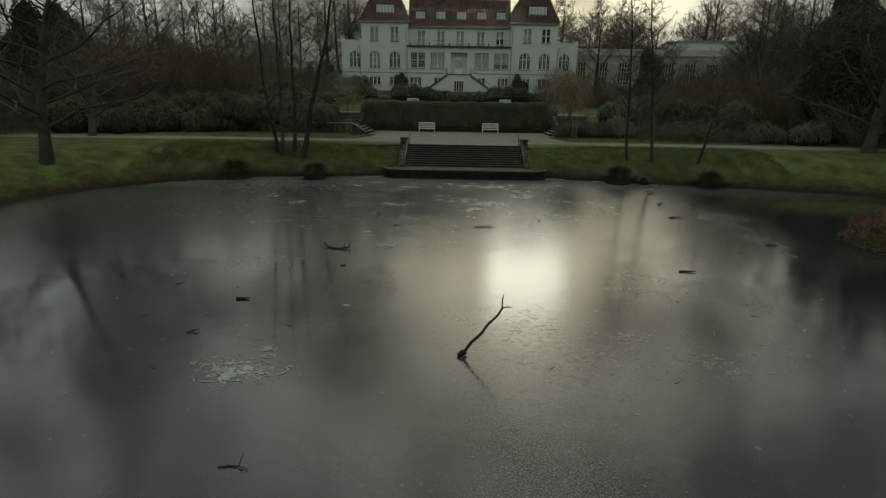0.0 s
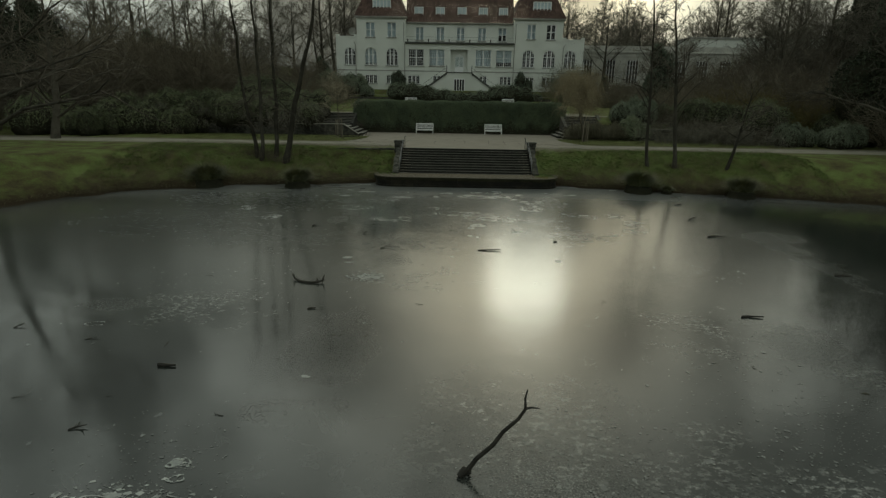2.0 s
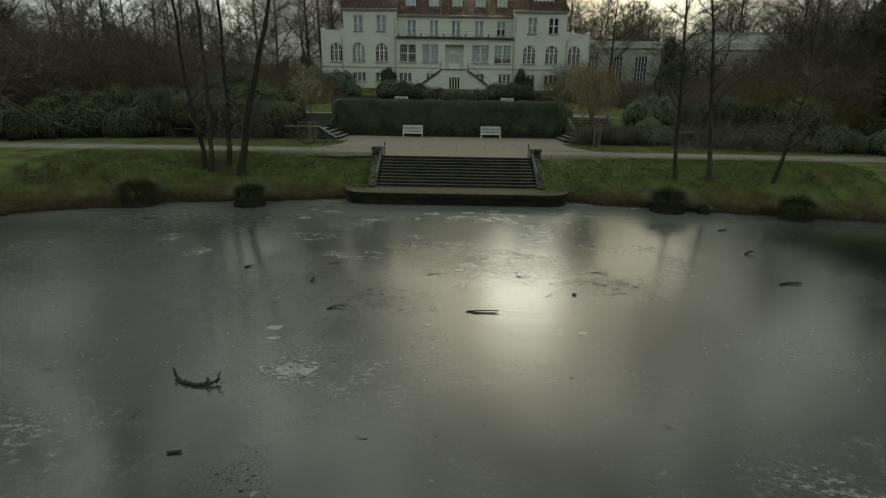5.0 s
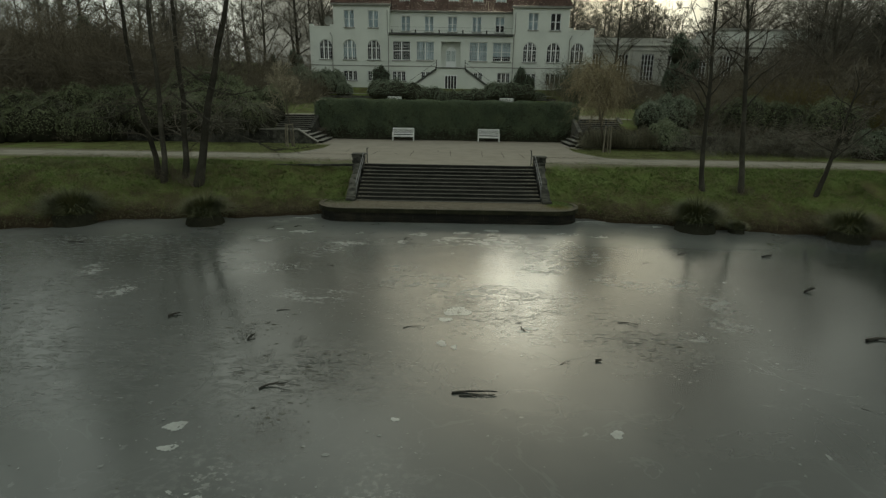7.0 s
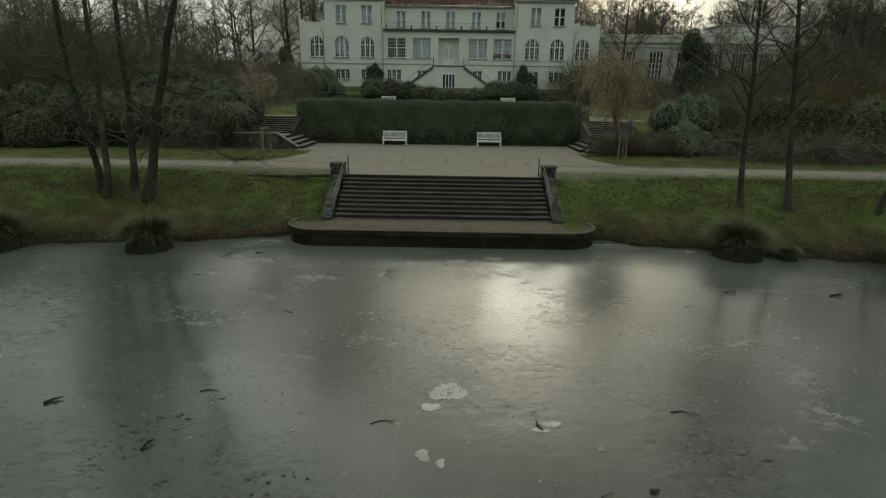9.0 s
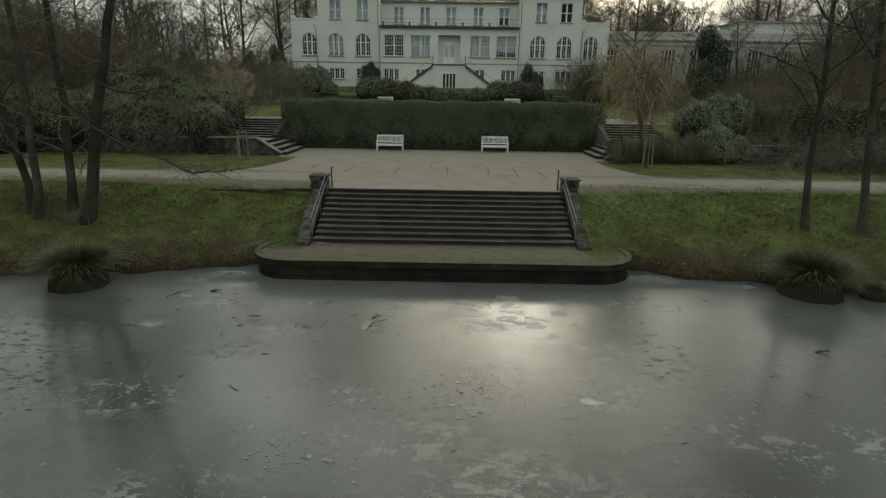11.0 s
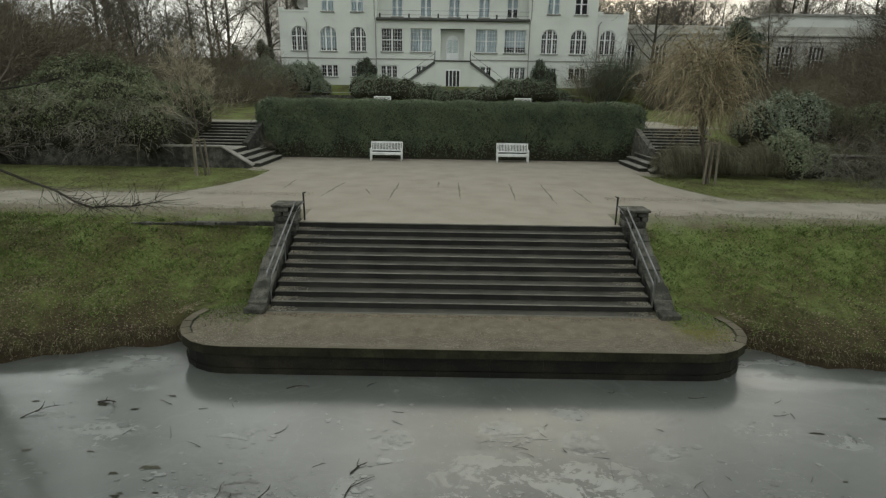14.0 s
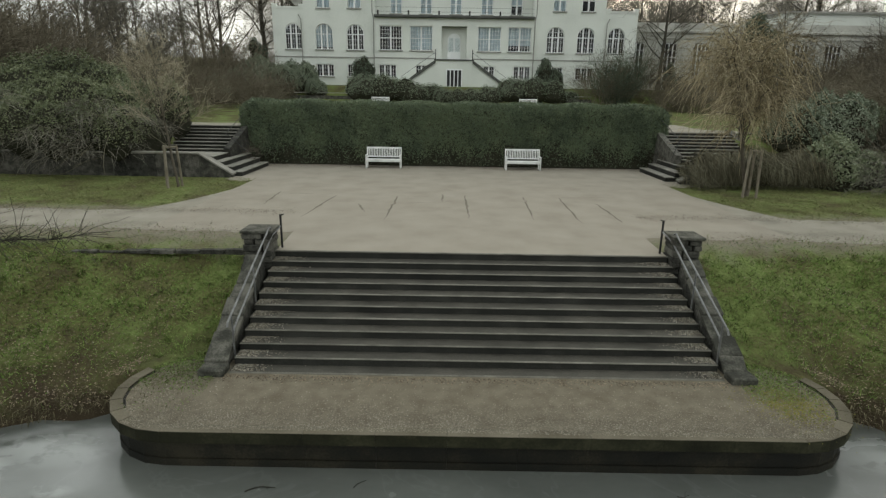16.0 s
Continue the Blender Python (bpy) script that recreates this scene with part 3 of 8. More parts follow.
def ground_z(x, y):
    x, y = np.asarray(x, float), np.asarray(y, float)
    wave = 0.05 * np.sin(x * 1.3 + 0.7 * y) + 0.04 * np.sin(2.1 * y - 0.9 * x) + 0.03 * np.sin(3.7 * x + 2.9 * y)
    d = shore_distance(x + 0.25 * np.sin(y * 1.9) + 0.12 * np.sin(x * 2.6), y + 0.14 * np.sin(x * 1.7) + 0.1 * np.sin(x * 4.1))
    bank = np.where(d < 0, -2.75, -2.02 + 0.40 * d + 0.1 * smooth(0, 0.6, d)) + wave * smooth(0.2, 1.0, d)
    bank = np.where((d >= 0) & (d < 0.25), -2.45 + 0.45 * d / 0.25, bank)
    z = -np.logaddexp(0, -8 * bank) / 8
    z = z - 0.12 * smooth(0.12, -0.1, y + 0.06 * np.sin(2.1 * x)) * (x < -5.2) * smooth(-14, -9, x)
    side = np.abs(x)
    # raised garden behind the retaining walls and the hedge
    raised = 0.95 + (UP_Z - 0.95) * smooth(11.5, 17.0, y)
    stairwell = (side < 14.0) & (y < 16.4)
    step_up = np.where(stairwell, 0.0, np.where(y > 11.3, raised, 0.0))
    step_up = np.where((side < 14.0) & (y >= 16.4), np.where(side < 10.3, UP_Z * smooth(16.6, 17.6, y), UP_Z), step_up)
    far = 0.4 * smooth(18, 44, y) + 2.15 * smooth(44.5, 49.5, y) * smooth(34, 24, side) + 5.0 * smooth(30, 75, side) * smooth(5, 45, y) + 6.0 * smooth(75, 170, y)
    z = np.where(y > 11.3, step_up + far, z)
    # a bed for the steps and the landing
    bed = (side < 4.95) & (y < 0.05) & (y > -6)
    z = np.where(bed, np.minimum(z, -2.3), z)
    plat = ((side < 5.1) | (np.hypot(side - 5.1, y + 4.08) < 1.15)) & (y < -3.3) & (y > -6)
    z = np.where(plat, np.minimum(z, -1.75), z)
    brim = (np.hypot(side - 5.1, y + 4.08) < 1.9) & ~plat & (y > -3.75) & (side > 4.9)
    z = np.where(brim, np.maximum(z, np.minimum(PLAT_Z - 0.02, -1.56 + 0.4 * (y + 3.9))), z)
    return z


def lines(spans):
    out = []
    for a, b, s in spans:
        out += list(np.arange(a, b, s))
    return np.array(sorted(set(np.round(out, 4))))


gx = lines([(-900, -300, 100), (-300, -80, 20), (-80, -40, 4), (-40, -20, 0.8), (-20, 20, 0.3), (20, 40, 0.8), (40, 80, 4), (80, 300, 20), (300, 901, 100)])
gx = np.array(sorted(set(gx) | {-14.0, -13.98, 14.0, 13.98, -10.3, 10.3, -4.95, -4.94, 4.95, 4.94}))
gy = lines([(-900, -300, 100), (-300, -80, 20), (-80, -60, 4), (-60, -12, 0.8), (-12, 5, 0.25), (5, 20, 0.4), (20, 60, 1.5), (60, 180, 8), (180, 300, 20), (300, 1501, 100)])
gy = np.array(sorted(set(gy) | {11.29, 11.31, 16.39, 16.41, 0.04, 0.06}))
X, Y = np.meshgrid(gx, gy)
Z = ground_z(X, Y)
idx = np.arange(X.size).reshape(X.shape)
quads = np.stack([idx[:-1, :-1], idx[:-1, 1:], idx[1:, 1:], idx[1:, :-1]], -1).reshape(-1, 4)
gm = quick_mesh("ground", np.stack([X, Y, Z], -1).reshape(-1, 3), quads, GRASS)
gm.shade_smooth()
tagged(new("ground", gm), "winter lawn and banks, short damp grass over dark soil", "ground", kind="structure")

# soil colour darkening to brown towards the undercut foot of the bank
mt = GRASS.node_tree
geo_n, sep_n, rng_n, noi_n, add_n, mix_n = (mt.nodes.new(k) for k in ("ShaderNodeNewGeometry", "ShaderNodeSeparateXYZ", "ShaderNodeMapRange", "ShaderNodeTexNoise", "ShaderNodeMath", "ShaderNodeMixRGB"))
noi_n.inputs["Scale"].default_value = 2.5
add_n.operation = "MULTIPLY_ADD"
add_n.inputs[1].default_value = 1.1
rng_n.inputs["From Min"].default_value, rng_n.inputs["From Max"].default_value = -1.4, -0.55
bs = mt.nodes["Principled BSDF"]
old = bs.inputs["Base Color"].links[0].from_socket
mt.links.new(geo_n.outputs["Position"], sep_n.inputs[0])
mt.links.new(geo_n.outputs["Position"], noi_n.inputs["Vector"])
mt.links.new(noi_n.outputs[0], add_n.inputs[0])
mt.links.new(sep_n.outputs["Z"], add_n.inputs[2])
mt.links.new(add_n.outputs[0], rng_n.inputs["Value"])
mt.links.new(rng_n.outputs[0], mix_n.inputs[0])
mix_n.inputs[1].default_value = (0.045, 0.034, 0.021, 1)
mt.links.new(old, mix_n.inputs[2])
# trodden bare verges along the path
rng_v, rng_w, mul_v, mix_v = (mt.nodes.new(k) for k in ("ShaderNodeMapRange", "ShaderNodeMapRange", "ShaderNodeMath", "ShaderNodeMixRGB"))
mul_v.operation = "MULTIPLY"
wav_v = mt.nodes.new("ShaderNodeMath")
wav_v.operation = "MULTIPLY_ADD"
wav_v.inputs[1].default_value = 1.6
mt.links.new(noi_n.outputs[0], wav_v.inputs[0])
mt.links.new(sep_n.outputs["Y"], wav_v.inputs[2])
for node, lo, hi in ((rng_v, 0.9, 2.2), (rng_w, 6.0, 4.8)):
    node.inputs["From Min"].default_value, node.inputs["From Max"].default_value = lo, hi
    mt.links.new(wav_v.outputs[0], node.inputs["Value"])
mt.links.new(rng_v.outputs[0], mul_v.inputs[0])
mt.links.new(rng_w.outputs[0], mul_v.inputs[1])
mt.links.new(mul_v.outputs[0], mix_v.inputs[0])
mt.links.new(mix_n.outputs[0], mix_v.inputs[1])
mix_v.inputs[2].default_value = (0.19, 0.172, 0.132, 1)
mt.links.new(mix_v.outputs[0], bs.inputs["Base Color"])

# the frozen pond
bm = bmesh.new()
bm.faces.new([bm.verts.new((a, b, ICE_Z)) for a, b in ((-34, -64), (34, -64), (34, -3.0), (-34, -3.0))])
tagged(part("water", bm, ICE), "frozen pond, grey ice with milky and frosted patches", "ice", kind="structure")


def sheet(name, near, far, xs, z, mat, label):
    """A level strip between two edges given as functions of x, feathering down to the soil on the near side."""
    v, f = [], []
    for i, x in enumerate(xs):
        y0 = near(x)
        skirt = 0.3 + 0.16 * math.sin(3.1 * x) + 0.1 * math.sin(8.7 * x)
        low = float(ground_z(x, y0 - skirt)) - 0.02 if y0 > 1.0 and y0 < 9 else z - 0.02
        v += [(x, y0 - skirt if y0 > 1.0 and y0 < 9 else y0 - 0.01, low), (x, y0, z), (x, far(x), z)]
        if i:
            a, b = 3 * i - 3, 3 * i
            f += [(a, b, b + 1, a + 1), (a + 1, b + 1, b + 2, a + 2)]
    return tagged(raw(name, v, f, mat), label, "path", kind="structure")


def wob(x, k=0.0):
    return 0.07 * math.sin(2.3 * x + k) + 0.05 * math.sin(5.1 * x + 2 * k)


TERRACE_EDGE = -0.24


def apron_far(x):
    """The far edge of the gravel beside the terrace: the paths' mouths widen towards it."""
    s = abs(x)
    return 4.05 + 6.2 * max(0.0, (10.6 - s) / 2.2) ** 1.6 + wob(x, 1)


sheet("terrace", lambda x: TERRACE_EDGE if abs(x) < 4.8 else 1.75 + wob(x), lambda x: 16.3, np.linspace(-8.9, 8.9, 179), 0.012, GRAVEL, "pale sandy gravel terrace at the head of the steps")
for sgn, side in ((-1, "left"), (1, "right")):
    xs = [sgn * v for v in np.concatenate([np.linspace(8.9, 10.6, 16), np.linspace(10.7, 26, 60), np.linspace(27, 60, 30)])]
    bend = lambda x: 0.012 * max(0, abs(x) - 14) ** 1.5 * (-1 if x < 0 else -0.8)
    sheet("path", lambda x: 1.85 + wob(x) + bend(x) - 0.35 * (x > 0), lambda x: apron_far(x) + bend(x) if abs(x) < 10.6 else 4.05 + wob(x, 1) + bend(x), xs, 0.013, PATHMAT, "narrow pale gravel footpath through the lawn")
    sheet("path", lambda x: 10.2 + 0.6 * abs(math.sin(x)), lambda x: 16.2, [sgn * v for v in np.linspace(8.9, 10.12, 8)], 0.0125, GRAVEL, "gravel before the side steps")
    # pale walk at the head of the side steps
    sheet("path", lambda x: 16.35, lambda x: 18.6 + 0.2 * math.sin(x), [sgn * v for v in np.linspace(10.4, 15.5, 12)], UP_Z + 0.035, PATHMAT, "pale gravel walk at the head of the side steps")


# ---- the landing by the water ----
def rounded_outline(half, front, back, r, grow=0.0, n=10):
    """The landing's plan from one back corner round the front to the other."""
    pts = []
    cx, cy = half - r, front + r
    for i in range(n + 1):
        a = math.radians(118) + math.radians(152) * i / n
        pts.append((-cx + (r + grow) * math.cos(a), cy + (r + grow) * math.sin(a)))
    for i in range(n + 1):
        a = math.radians(270) + math.radians(152) * i / n
        pts.append((cx + (r + grow) * math.cos(a), cy + (r + grow) * math.sin(a)))
    return pts


def prism(outline, z0, z1):
    bm = bmesh.new()
    low = [bm.verts.new((x, y, z0)) for x, y in outline]
    top = [bm.verts.new((x, y, z1)) for x, y in outline]
    bm.faces.new(top)
    bm.faces.new(low[::-1])
    for i in range(len(outline)):
        j = (i + 1) % len(outline)
        bm.faces.new((low[i], low[j], top[j], top[i]))
    bmesh.ops.recalc_face_normals(bm, faces=bm.faces)
    return bm


PX, PF, PB, PR = 6.4, -5.38, -3.15, 1.3
landing = thing("landing_stage", "low gravel-topped stone landing at the water, near-black front wall", "landing", (0, 0, 0))
part("core", prism(rounded_outline(PX, PF, PB, PR, -0.22), -2.9, PLAT_Z - 0.03), DARKWALL, landing)
top = raw("gravel_bed", *(lambda o: ([(x, y, PLAT_Z + 0.019) for x, y in o], [tuple(range(len(o)))]))(rounded_outline(PX, PF, PB, PR, -0.11, 24)), PLATFORM, landing, "damp brown gravel bed")


def ring_piece(o_out, o_in, i0, i1, z0, z1, name, mat, parent, gap=0.006):
    """One curved stone between two outlines."""
    out, inn = o_out[i0:i1 + 1], o_in[i0:i1 + 1]

    def pull(line):
        a, b = Vector(line[0]), Vector(line[1])
        c, d = Vector(line[-1]), Vector(line[-2])
        return [tuple(a + (b - a).normalized() * gap)] + list(line[1:-1]) + [tuple(c + (d - c).normalized() * gap)]
    poly = pull(out) + pull(inn)[::-1]
    return part(name, prism(poly, z0, z1), mat, parent)


def stations(grow):
    """The outline cut into stones: short pieces round the ends, long ones on the straight front."""
    base = rounded_outline(PX, PF, PB, PR, grow, 9)
    left, right = base[:10], base[10:]
    mid = [(left[-1][0] + (right[0][0] - left[-1][0]) * k / 9, PF - grow) for k in range(1, 9)]
    return left + mid + right


so, si = stations(0.06), stations(-0.14)
for i in list(range(2, 9)) + list(range(9, 18)) + list(range(18, len(so) - 3)):
    j = i + 1
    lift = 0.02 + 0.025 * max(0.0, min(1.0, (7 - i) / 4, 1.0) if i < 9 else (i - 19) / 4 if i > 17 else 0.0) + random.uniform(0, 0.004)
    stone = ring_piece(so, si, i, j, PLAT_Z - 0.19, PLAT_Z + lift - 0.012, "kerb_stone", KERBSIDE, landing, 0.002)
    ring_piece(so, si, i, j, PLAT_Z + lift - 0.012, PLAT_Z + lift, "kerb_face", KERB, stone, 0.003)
# dark seam inside the raised ends of the kerb
sa, sb = stations(-0.142), stations(-0.18)
for i0, i1 in ((2, 6), (21, len(sa) - 3)):
    ring_piece(sa, sb, i0, i1, PLAT_Z - 0.03, PLAT_Z + 0.024, "seam", DARKWALL, landing)
wo, wi = stations(-0.03), stations(-0.2)
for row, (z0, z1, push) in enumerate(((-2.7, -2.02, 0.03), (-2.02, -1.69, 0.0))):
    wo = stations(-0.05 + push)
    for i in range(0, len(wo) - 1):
        ring_piece(wo, wi, i, i + 1, z0, z1 - 0.008, "wall_stone", DARKWALL, landing, 0.002)
# ---- the broad steps ----
RISE, GOING, HALF, TOP_Y = 0.146, 0.327, 4.72, -0.28
steps = thing("stone_staircase", "broad dark stone steps with paler treads, rising to the terrace", "staircase")
for k in range(11):
    z1 = -k * RISE
    y1 = TOP_Y - k * GOING
    if k == 0:
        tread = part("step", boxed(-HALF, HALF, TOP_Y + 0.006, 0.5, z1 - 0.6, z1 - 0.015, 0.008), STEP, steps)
        part("nosing", boxed(-HALF, HALF, TOP_Y - 0.016, TOP_Y + 0.05, z1 - 0.013, z1 + 0.016, 0.006), NOSING, tread, "worn step edge, painted pale as if lit")
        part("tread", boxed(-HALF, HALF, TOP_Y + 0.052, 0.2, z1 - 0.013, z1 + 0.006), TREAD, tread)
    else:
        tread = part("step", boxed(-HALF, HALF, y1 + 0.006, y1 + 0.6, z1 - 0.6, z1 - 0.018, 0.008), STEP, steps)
        part("nosing", boxed(-HALF, HALF, y1 - 0.014, y1 + 0.05, z1 - 0.016, z1, 0.006), NOSING, tread, "worn step edge, painted pale as if lit")
        part("tread", boxed(-HALF, HALF, y1 + 0.051, y1 + GOING + 0.005, z1 - 0.016, z1 - 0.002), TREAD, tread, "tread painted dark for its shading")

for s in (-1, 1):
    wall = thing("cheek_wall", "rough dark stone wall beside the steps, sloping under cap slabs", "wall", group="cheek walls of the steps")
    xa, xb = (HALF + 0.06, 5.22) if s > 0 else (-5.22, -HALF - 0.06)
    # sloping body of rough stones, each under its own cap
    rng = random.Random(5 + s)
    slope = lambda y: 0.10 + (y + 0.75) * (1.44 / 2.75)
    part("core", boxed(xa + 0.06, xb - 0.06, -0.9, 0.05, -2.0, -0.3), STONE, wall)

    def wedge(y0, y1, zt0, zt1, drop, w0, w1):
        bm = bmesh.new()
        prof = [(y0, zt0), (y1, zt1), (y1, zt1 - drop), (y0, zt1 - drop if drop > 0.3 else zt0 - drop)]
        lo = [bm.verts.new((w0 + rng.uniform(-0.035, 0.035), y + rng.uniform(-0.015, 0.015), z + rng.uniform(-0.022, 0.022))) for y, z in prof]
        hi = [bm.verts.new((w1 + rng.uniform(-0.035, 0.035), y + rng.uniform(-0.015, 0.015), z + rng.uniform(-0.022, 0.022))) for y, z in prof]
        bm.faces.new(lo)
        bm.faces.new(hi[::-1])
        for k in range(4):
            bm.faces.new((lo[k], hi[k], hi[(k + 1) % 4], lo[(k + 1) % 4]))
        bmesh.ops.recalc_face_normals(bm, faces=bm.faces)
        bmesh.ops.bevel(bm, geom=list(bm.edges), offset=0.012, segments=1, affect="EDGES")
        return bm

    n, ya = 6, -0.78
    for i in range(n):
        yb = ya - 2.66 / n * rng.uniform(0.8, 1.2) if i < n - 1 else -3.42
        sag = rng.uniform(-0.03, 0.02)
        za, zb = slope(ya) + sag, slope(yb) + sag
        part("stone", wedge(ya, yb + 0.012, za - 0.11, zb - 0.11, 0.85, xa + 0.03, xb - 0.05), STONE, wall)
        part("cap_slab", wedge(ya - 0.008, yb + 0.008, za, zb, 0.10, xa - 0.01, xb - 0.01), CAPSTONE, wall)
        ya = yb
    part("foot_stone", boxed(xa - 0.02, xb + 0.03, -3.72, -3.38, -1.7, -1.34, 0.02), CAPSTONE, wall)
    # the pier at the head
    pier = thing("stone_pier", "square pier of rough dark stones under a flat cap slab", "pier", group="piers at the head of the steps")
    qa, qb = (xa - 0.08, xb + 0.16) if s > 0 else (xa - 0.16, xb + 0.08)
    z = -0.35
    courses = [0.13, 0.16, 0.12, 0.17, 0.13, 0.14]
    for ci, h in enumerate(courses):
        cut = rng.uniform(0.3, 0.7)
        for (a, b) in ((0, cut), (cut, 1)):
            j = rng.uniform(-0.03, 0.035)
            part("stone", boxed(qa + (qb - qa) * a - (j if a == 0 else -0.005) + 0.02, qa + (qb - qa) * b + (j if b == 1 else -0.005) - 0.02, -0.56 - j, 0.02 + j, z, z + h - 0.008, 0.016), STONE, pier)
        z += h
    part("cap_slab", boxed(qa - 0.03, qb + 0.03, -0.62, 0.08, z, z + 0.07, 0.012), CAPSTONE, pier, "flat weathered cap slab")
    # the handrail: two pipes down the inner side
    rail = thing("handrail", "double pipe handrail of dull metal beside the steps", "handrail", group="handrails of the steps")
    xr = s * (HALF + 0.02)
    t = Tubes()
    t.stem([(s * 4.62, 0.0, 0.0), (s * 4.62, 0.0, 0.84)], [0.026, 0.026], 8)
    raw("post", t.v, t.f, DARKIRON, rail, "dark upright post")
    for pts in ([(xr, -0.42, 0.60), (xr, -0.5, 0.64), (xr, -3.32, -0.54), (xr, -3.36, -0.62)], [(s * 4.62, 0.0, 0.56), (xr, -0.38, 0.40), (xr, -3.05, -0.78), (xr, -3.1, -0.86)]):
        t = Tubes()
        t.stem(pts, [0.02] * 4, 8)
        raw("pipe", t.v, t.f, IRON, rail)
    for y in (-1.75, -3.12):
        t = Tubes()
        t.stem([(xr, y, slope(y) - 0.5), (xr, y, 0.64 + (y + 0.5) * 0.419)], [0.018, 0.018], 8)
        raw("post", t.v, t.f, IRON, rail)
    t = Tubes()
    t.stem([(s * 4.62, 0.0, 0.82), (s * 4.52, -0.08, 0.86)], [0.02, 0.015], 6)
    raw("hook", t.v, t.f, DARKIRON, rail)


# ---- side steps, retaining walls ----
for s in (-1, 1):
    off = 0.35 if s > 0 else 0.0
    place = lambda a, b: (min(s * a, s * b), max(s * a, s * b))
    low = thing("side_steps", "short flight of grey stone steps turning up from the terrace", "staircase", group="side steps")
    lr = 0.87 / 4
    for k in range(4):
        x0, x1 = place((9.72 if s < 0 else 9.3) + 0.42 * k, 11.9 - off)
        y0 = 11.55 if s < 0 else 11.9
        st = part("step", boxed(x0 + (0.02 if s > 0 else 0), x1 - (0.02 if s < 0 else 0), y0, 15.3, 0.0 if k == 0 else lr * k - 0.12, lr * (k + 1) - 0.04), STEP, low)
        part("tread", boxed(x0, x1, y0, 15.3, lr * (k + 1) - 0.038, lr * (k + 1), 0.008), SIDESTEP, st, "pale worn tread")
    x0, x1 = place(11.1 - off, 14.1 - off)
    part("landing_slab", boxed(x0, x1, 11.5, 13.5, 0.6, 0.872, 0.012), SIDESTEP, low)
    # sloping cheek on the pond side
    bm = bmesh.new()
    xa = s * (9.65 + (0.4 if s < 0 else 0.05))
    xb = s * 11.45
    prof = [(xa, 0.0), (xa, 0.12), (xb, 1.02), (xb, 0.0)]
    lo = [bm.verts.new((x, 11.12, z)) for x, z in prof]
    hi = [bm.verts.new((x, 11.5, z)) for x, z in prof]
    bm.faces.new(lo)
    bm.faces.new(hi[::-1])
    for k in range(4):
        bm.faces.new((lo[k], hi[k], hi[(k + 1) % 4], lo[(k + 1) % 4]))
    bmesh.ops.recalc_face_normals(bm, faces=bm.faces)
    part("cheek", bm, STONE, low)
    bm = bmesh.new()
    prof = [(xa - s * 0.05, 0.12), (xa - s * 0.05, 0.19), (xb, 1.09), (xb, 1.022)]
    lo = [bm.verts.new((x, 11.06, z)) for x, z in prof]
    hi = [bm.verts.new((x, 11.54, z)) for x, z in prof]
    bm.faces.new(lo)
    bm.faces.new(hi[::-1])
    for k in range(4):
        bm.faces.new((lo[k], hi[k], hi[(k + 1) % 4], lo[(k + 1) % 4]))
    bmesh.ops.recalc_face_normals(bm, faces=bm.faces)
    part("coping", bm, SIDESTEP, low, "pale sloping coping")
    upf = thing("side_steps", "upper flight of dark stone steps leading to the raised garden", "staircase", group="side steps")
    ur = (UP_Z + 0.03 - 0.87) / 8
    for k in range(8):
        x0, x1 = place(11.2, 14.0) if s < 0 else place(10.55, 14.0)
        st = part("step", boxed(x0, x1, 13.5 + 0.37 * k, 13.5 + 0.37 * k + 0.55, 0.87 + ur * k - 0.3, 0.87 + ur * (k + 1) - 0.045, 0.01), STEP, upf)
        part("tread", boxed(x0, x1, 13.47 + 0.37 * k, 13.5 + 0.37 * (k + 1), 0.87 + ur * (k + 1) - 0.045, 0.87 + ur * (k + 1), 0.01), TREAD, st)
        part("nosing", boxed(x0, x1, 13.46 + 0.37 * k, 13.56 + 0.37 * k, 0.87 + ur * (k + 1) - 0.04, 0.874 + ur * (k + 1), 0.01), SIDESTEP, st)
    for xw in ((10.89, 14.01) if s < 0 else (10.24, 14.01)):
        x0, x1 = place(xw, xw + 0.3)
        bm = bmesh.new()
        prof = [(13.3, 0.0), (13.3, 1.05), (16.5, UP_Z + 0.2), (16.5, 0.0)]
        lo = [bm.verts.new((x0, y, z)) for y, z in prof]
        hi = [bm.verts.new((x1, y, z)) for y, z in prof]
        bm.faces.new(lo)
        bm.faces.new(hi[::-1])
        for k in range(4):
            bm.faces.new((lo[k], hi[k], hi[(k + 1) % 4], lo[(k + 1) % 4]))
        bmesh.ops.recalc_face_normals(bm, faces=bm.faces)
        part("cheek", bm, STONE, upf)
    t = Tubes()
    xr = s * (11.05 if s < 0 else 10.4)
    t.stem([(xr, 16.3, UP_Z), (xr, 16.3, UP_Z + 0.75), (xr, 13.4, 1.75), (s * 9.9, 12.9, 0.95)], [0.018] * 4, 6)
    raw("rail", t.v, t.f, DARKIRON, upf, "thin dark rail")
    wall = thing("retaining_wall", "low dark stone retaining wall under a flat pale coping", "wall", (0, 0, 0), group="retaining walls")
    xw = 11.45
    while xw < 30:
        w = 1.9
        x0, x1 = place(xw, xw + w - 0.006)
        part("block", boxed(x0, x1, 11.14, 11.46, -0.2, 1.0), STONE, wall)
        part("coping", boxed(x0, x1, 11.06, 11.54, 1.0, 1.075, 0.01), SIDESTEP, wall)
        xw += w

